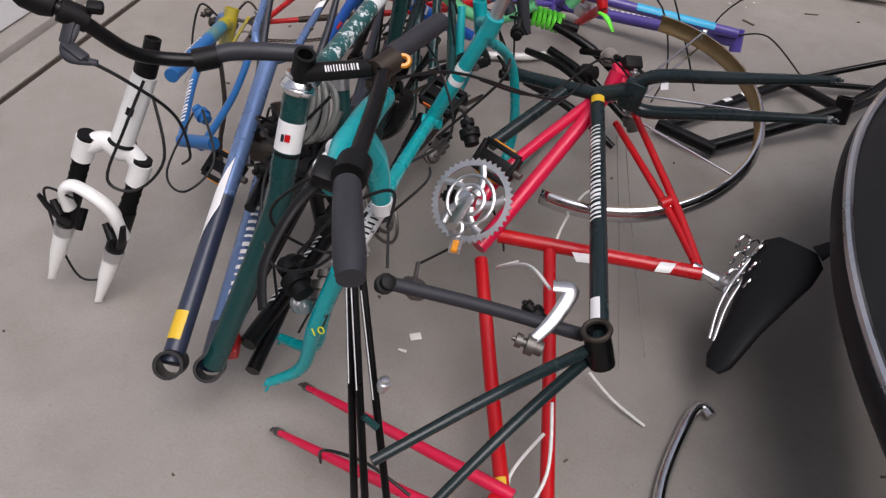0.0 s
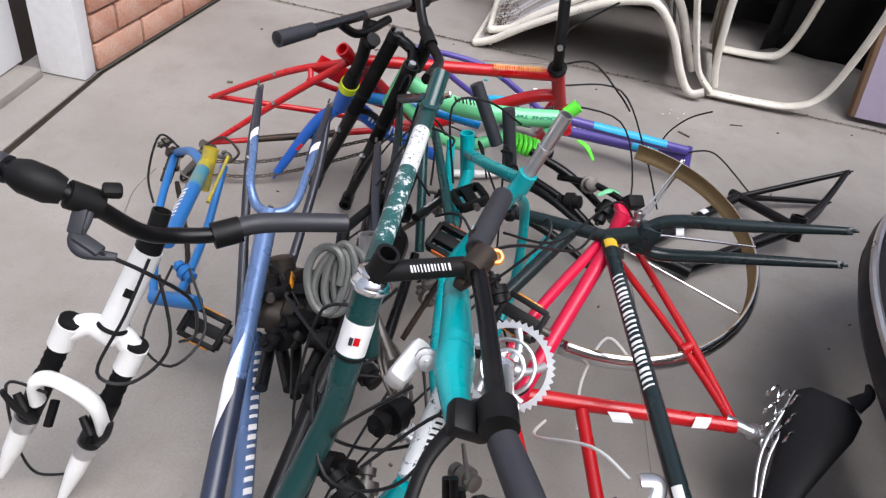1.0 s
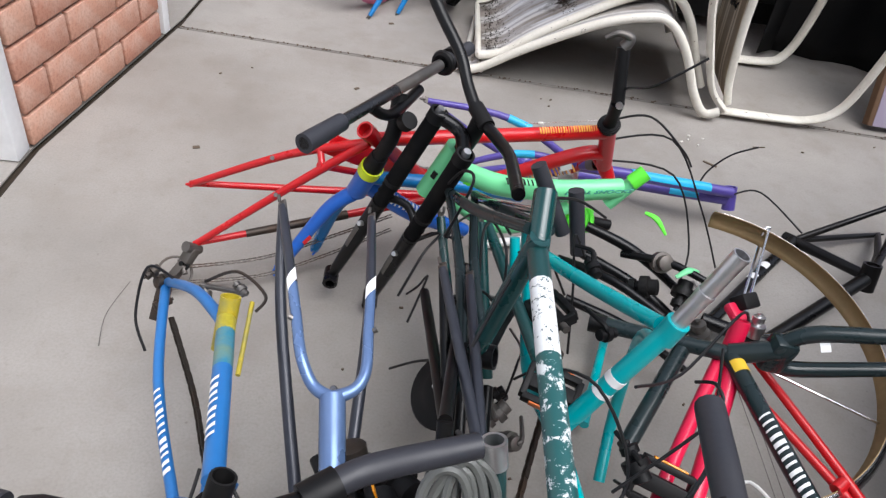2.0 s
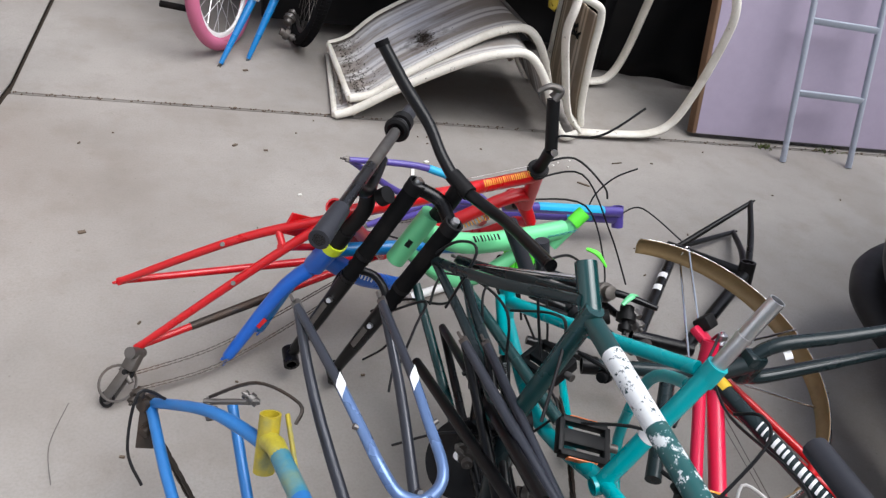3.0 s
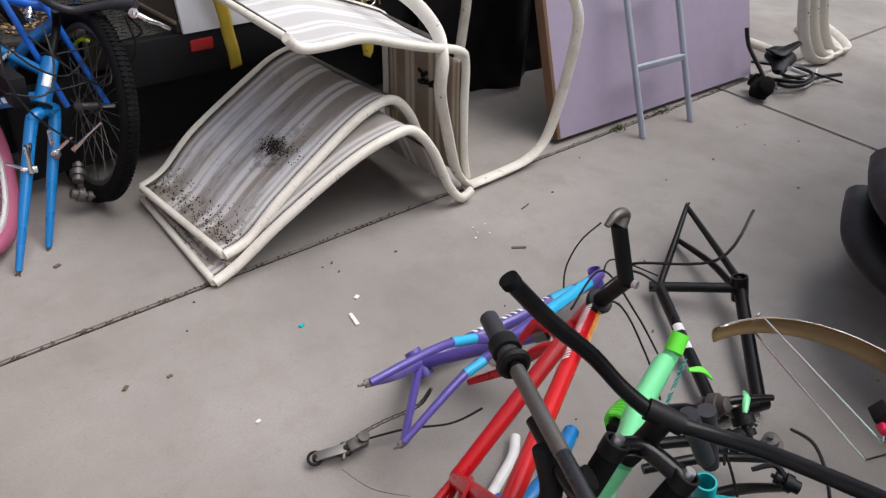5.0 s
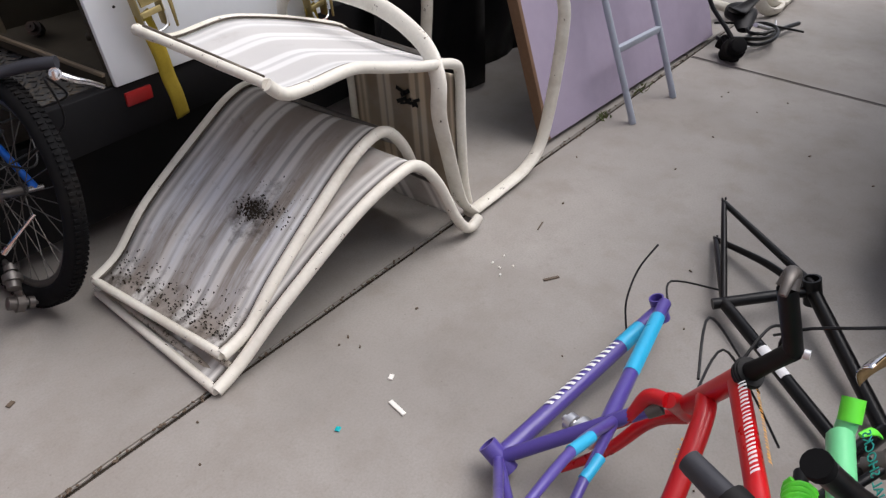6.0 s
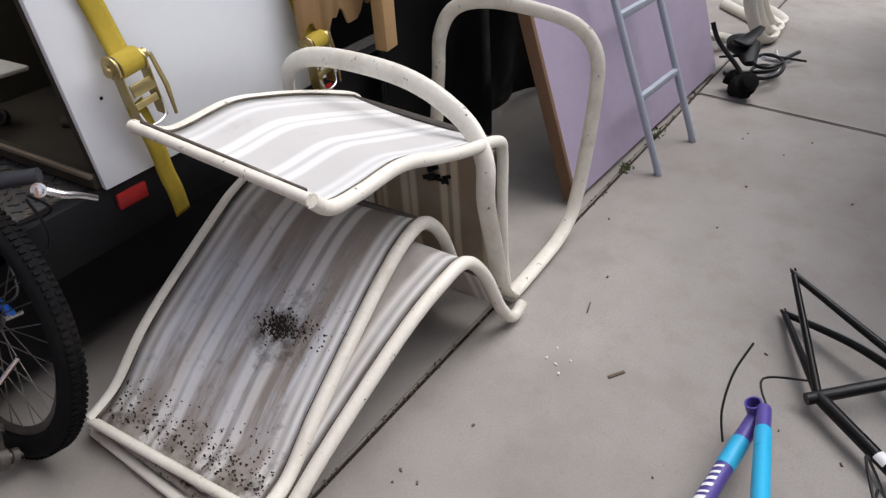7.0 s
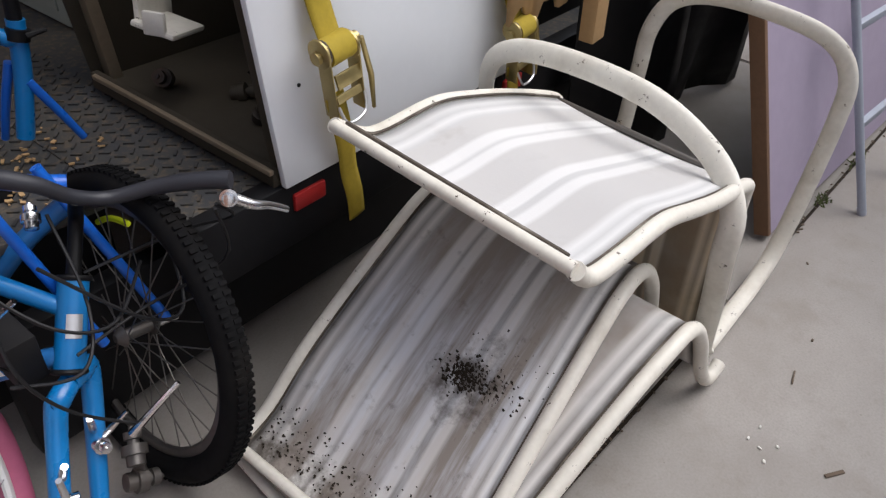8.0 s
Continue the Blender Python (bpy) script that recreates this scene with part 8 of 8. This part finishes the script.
    tube(e2, "frame_tube", [(0.33, 4.57, 0.68), (0.1, 4.9, 0.62)], 0.017, "bright_blue")
    # more machines lean deeper in the shade
    e3 = thing("mountain_bike", (-0.1, 5.0, 0), "dark bicycle leaning in the shade by the trailer", "bicycle")
    wheel(e3, (0.24, 5.05, 0.33), (0.9, -0.4, 0.1), 0.33, 0.026, "rubber", "dull_steel", 28)
    tube(e3, "frame_tube", [(0.05, 4.9, 0.4), (0.1, 4.85, 0.75), (0.0, 5.1, 0.8)], 0.017, "red")
    tube(e3, "frame_tube", [(0.1, 4.85, 0.35), (0.12, 5.05, 0.7), (0.14, 5.15, 0.8)], 0.017, "bright_blue")


def shade_bikes():
    e = thing("mountain_bike", (0.25, 4.75, 0), "blue bicycle frame standing among others by the trailer", "bicycle")
    tube(e, "seat_tube", [(0.28, 4.70, 0.25), (0.30, 4.72, 0.72)], 0.016, "bright_blue")
    tube(e, "top_tube", [(0.30, 4.72, 0.66), (0.42, 4.60, 0.62), (0.50, 4.55, 0.60)], 0.0155, "bright_blue")
    tube(e, "down_tube", [(0.26, 4.68, 0.28), (0.40, 4.6, 0.48), (0.50, 4.56, 0.56)], 0.018, "steel_blue")
    tube(e, "seatpost", [(0.30, 4.72, 0.70), (0.305, 4.725, 0.84)], 0.013, "black_plastic")
    part("saddle", sweep(smooth_path([(0.20, 4.68, 0.86), (0.30, 4.73, 0.875), (0.40, 4.78, 0.88)], 5), [0.02, 0.04, 0.07, 0.06], 12, flat=0.4), "vinyl_black", e)
    wheel(e, (0.36, 4.98, 0.33), (0.9, 0.4, 0.05), 0.33, 0.027, "rubber", "alloy", 28)
    tube(e, "seat_tube_upper", [(0.545, 4.78, 0.58), (0.575, 4.78, 0.70), (0.590, 4.78, 0.80)], 0.0165, "cyan_blue")
    part("seat_clamp", join(sweep([(0.582, 4.775, 0.765), (0.588, 4.775, 0.785)], 0.021, 14), sweep([(0.59, 4.755, 0.775), (0.625, 4.75, 0.78)], [0.006, 0.004], 8)), "black_plastic", e)
    tube(e, "seatpost", [(0.588, 4.78, 0.79), (0.60, 4.78, 0.95)], 0.0135, "black_plastic")
    tube(e, "top_tube", [(0.585, 4.78, 0.76), (0.52, 4.80, 0.79), (0.40, 4.85, 0.82)], 0.0155, "cyan_blue")
    tube(e, "seatstay", [(0.575, 4.77, 0.69), (0.61, 4.76, 0.62), (0.64, 4.75, 0.555)], [0.009, 0.0085, 0.0075], "bright_blue")
    tube(e, "seatstay", [(0.565, 4.80, 0.72), (0.545, 4.82, 0.64), (0.53, 4.84, 0.56)], [0.009, 0.0085, 0.0075], "bright_blue")
    f = thing("childs_bike", (-0.15, 4.75, 0), "red childs bicycle with white frame parts in the shade", "bicycle")
    tube(f, "frame_tube", [(0.0, 4.75, 0.3), (0.03, 4.76, 0.6), (0.04, 4.77, 0.75)], 0.016, "red")
    tube(f, "frame_tube", [(0.05, 4.72, 0.5), (0.1, 4.95, 0.55), (0.15, 5.2, 0.4)], 0.016, "white_paint")
    tube(f, "handlebar", [(-0.1, 4.72, 0.8), (0.03, 4.77, 0.76), (0.16, 4.74, 0.8)], 0.0115, "black_plastic")
    wheel(f, (0.16, 5.3, 0.25), (0.8, 0.55, 0.08), 0.25, 0.025, "rubber", "white_paint", 20)
    for pts in ([(0.2, 4.6, 0.7), (0.12, 4.5, 0.6), (0.1, 4.52, 0.45)], [(0.3, 4.55, 0.66), (0.2, 4.45, 0.55), (0.28, 4.42, 0.4)], [(0.0, 4.6, 0.72), (-0.05, 4.5, 0.6), (0.02, 4.5, 0.5)]):
        tube(f, "brake_cable", pts, 0.003, "cable_black", segs=6)


def far_junk():
    e = thing("saddle", (3.75, 3.45, 0), "old black saddle and twisted bicycle bits on the concrete", "saddle")
    bm = sweep(smooth_path([(3.66, 3.42, 0.09), (3.76, 3.46, 0.12), (3.86, 3.52, 0.14)], 6), [0.03, 0.05, 0.085, 0.06], 14, flat=0.5)
    part("cover", bm, "vinyl_black", e)
    for k, pts in enumerate(([(3.40, 3.38, 0.02), (3.47, 3.42, 0.1), (3.5, 3.55, 0.22), (3.52, 3.6, 0.3)], [(3.5, 3.5, 0.08), (3.7, 3.32, 0.06), (3.95, 3.3, 0.04), (4.15, 3.25, 0.03)], [(3.55, 3.4, 0.03), (3.8, 3.3, 0.02), (4.05, 3.35, 0.05)], [(3.6, 3.55, 0.12), (3.85, 3.38, 0.08), (4.05, 3.2, 0.02)])):
        tube(e, "bent_rod", pts, 0.011 if k < 2 else 0.006, "black_paint" if k != 2 else "alloy")
    part("hub_lump", join(knob_bm((3.43, 3.40, 0.06), 0.11, 501), knob_bm((3.50, 3.44, 0.05), 0.08, 502), beam((3.40, 3.37, 0.02), (3.5, 3.46, 0.1), 0.05, 0.03, bevel=0.01)), "rubber", e)
    part("saddle_wing", sweep(smooth_path([(3.62, 3.50, 0.20), (3.74, 3.48, 0.16), (3.84, 3.42, 0.22)], 6), [0.01, 0.05, 0.02], 12, flat=0.35), "vinyl_black", e)
    part("pedal_arm", sweep([(3.62, 3.36, 0.14), (3.95, 3.30, 0.03)], [0.012, 0.009], 10), "alloy", e, "bright bare steel arm")
    part("dark_coil", sweep(smooth_path([(3.72 + 0.14 * math.cos(k * 0.7), 3.34 + 0.07 * math.sin(k * 0.7), 0.03 + 0.006 * k) for k in range(16)], 4), 0.009, 8), "black_paint", e)
    # patio chairs nested together: bowed base bands, side rails and slings
    for k in range(3):
        o = 0.145 * k
        c = thing("sling_chair", (4.2 + o, 3.55, 0), "ivory tubular patio chair nested with others beyond the board", "chair", "nested patio chairs")
        tube(c, "base_loop", [(4.12 + o, 3.72, 1.05), (4.16 + o, 3.64, 0.62), (4.17 + o, 3.55, 0.25), (4.21 + o, 3.47, 0.07), (4.29 + o, 3.42, 0.028), (4.42 + o, 3.42, 0.028), (4.62 + o, 3.55, 0.028), (4.9 + o, 3.8, 0.028)], 0.034, "ivory_tube", flat=0.5)
        tube(c, "side_rail", [(4.12 + o, 3.74, 0.42), (4.3 + o, 3.95, 0.44), (4.6 + o, 4.3, 0.46)], 0.026, "ivory_tube")
        tube(c, "back_rail", [(4.12 + o, 3.72, 1.03), (4.4 + o, 4.1, 1.05), (4.7 + o, 4.4, 1.06)], 0.026, "ivory_tube")
        cloth("seat_sling", [((4.14 + o, 3.76, 0.42), (4.12 + o, 3.78, 1.0)), ((4.3 + o, 3.97, 0.43), (4.3 + o, 3.98, 1.02)), ((4.58 + o, 4.3, 0.45), (4.58 + o, 4.3, 1.04))], c, "cloth_tan")
    c = thing("sling_chair", (3.8, 3.85, 0), "ivory tubular chair frame lying behind the board", "chair", "nested patio chairs")
    tube(c, "rail", [(3.66, 3.78, 0.19), (3.92, 3.70, 0.12), (4.16, 3.56, 0.035)], 0.026, "ivory_tube")
    tube(c, "rail", [(3.70, 3.92, 0.10), (3.95, 3.98, 0.32), (4.08, 4.05, 0.72)], 0.026, "ivory_tube")
    tube(c, "cross_bar", [(3.70, 3.80, 0.17), (3.74, 3.93, 0.13)], 0.02, "ivory_tube")


white_fork()
light_blue_frame()
blue_yellow_frame()
green_frame()
big_green_frame()
long_handlebar()
black_fork()
red_mtb_frame()
blue_kids_bike()
mint_frame()
purple_frame()
black_bmx_frame()
red_frame()
dark_frame()
fender()
teal_frame()
slate_frame()
heap_bits()
heap_metal()
cables()
pink_bike()
blue_bike()
shade_bikes()
far_junk()
litter()
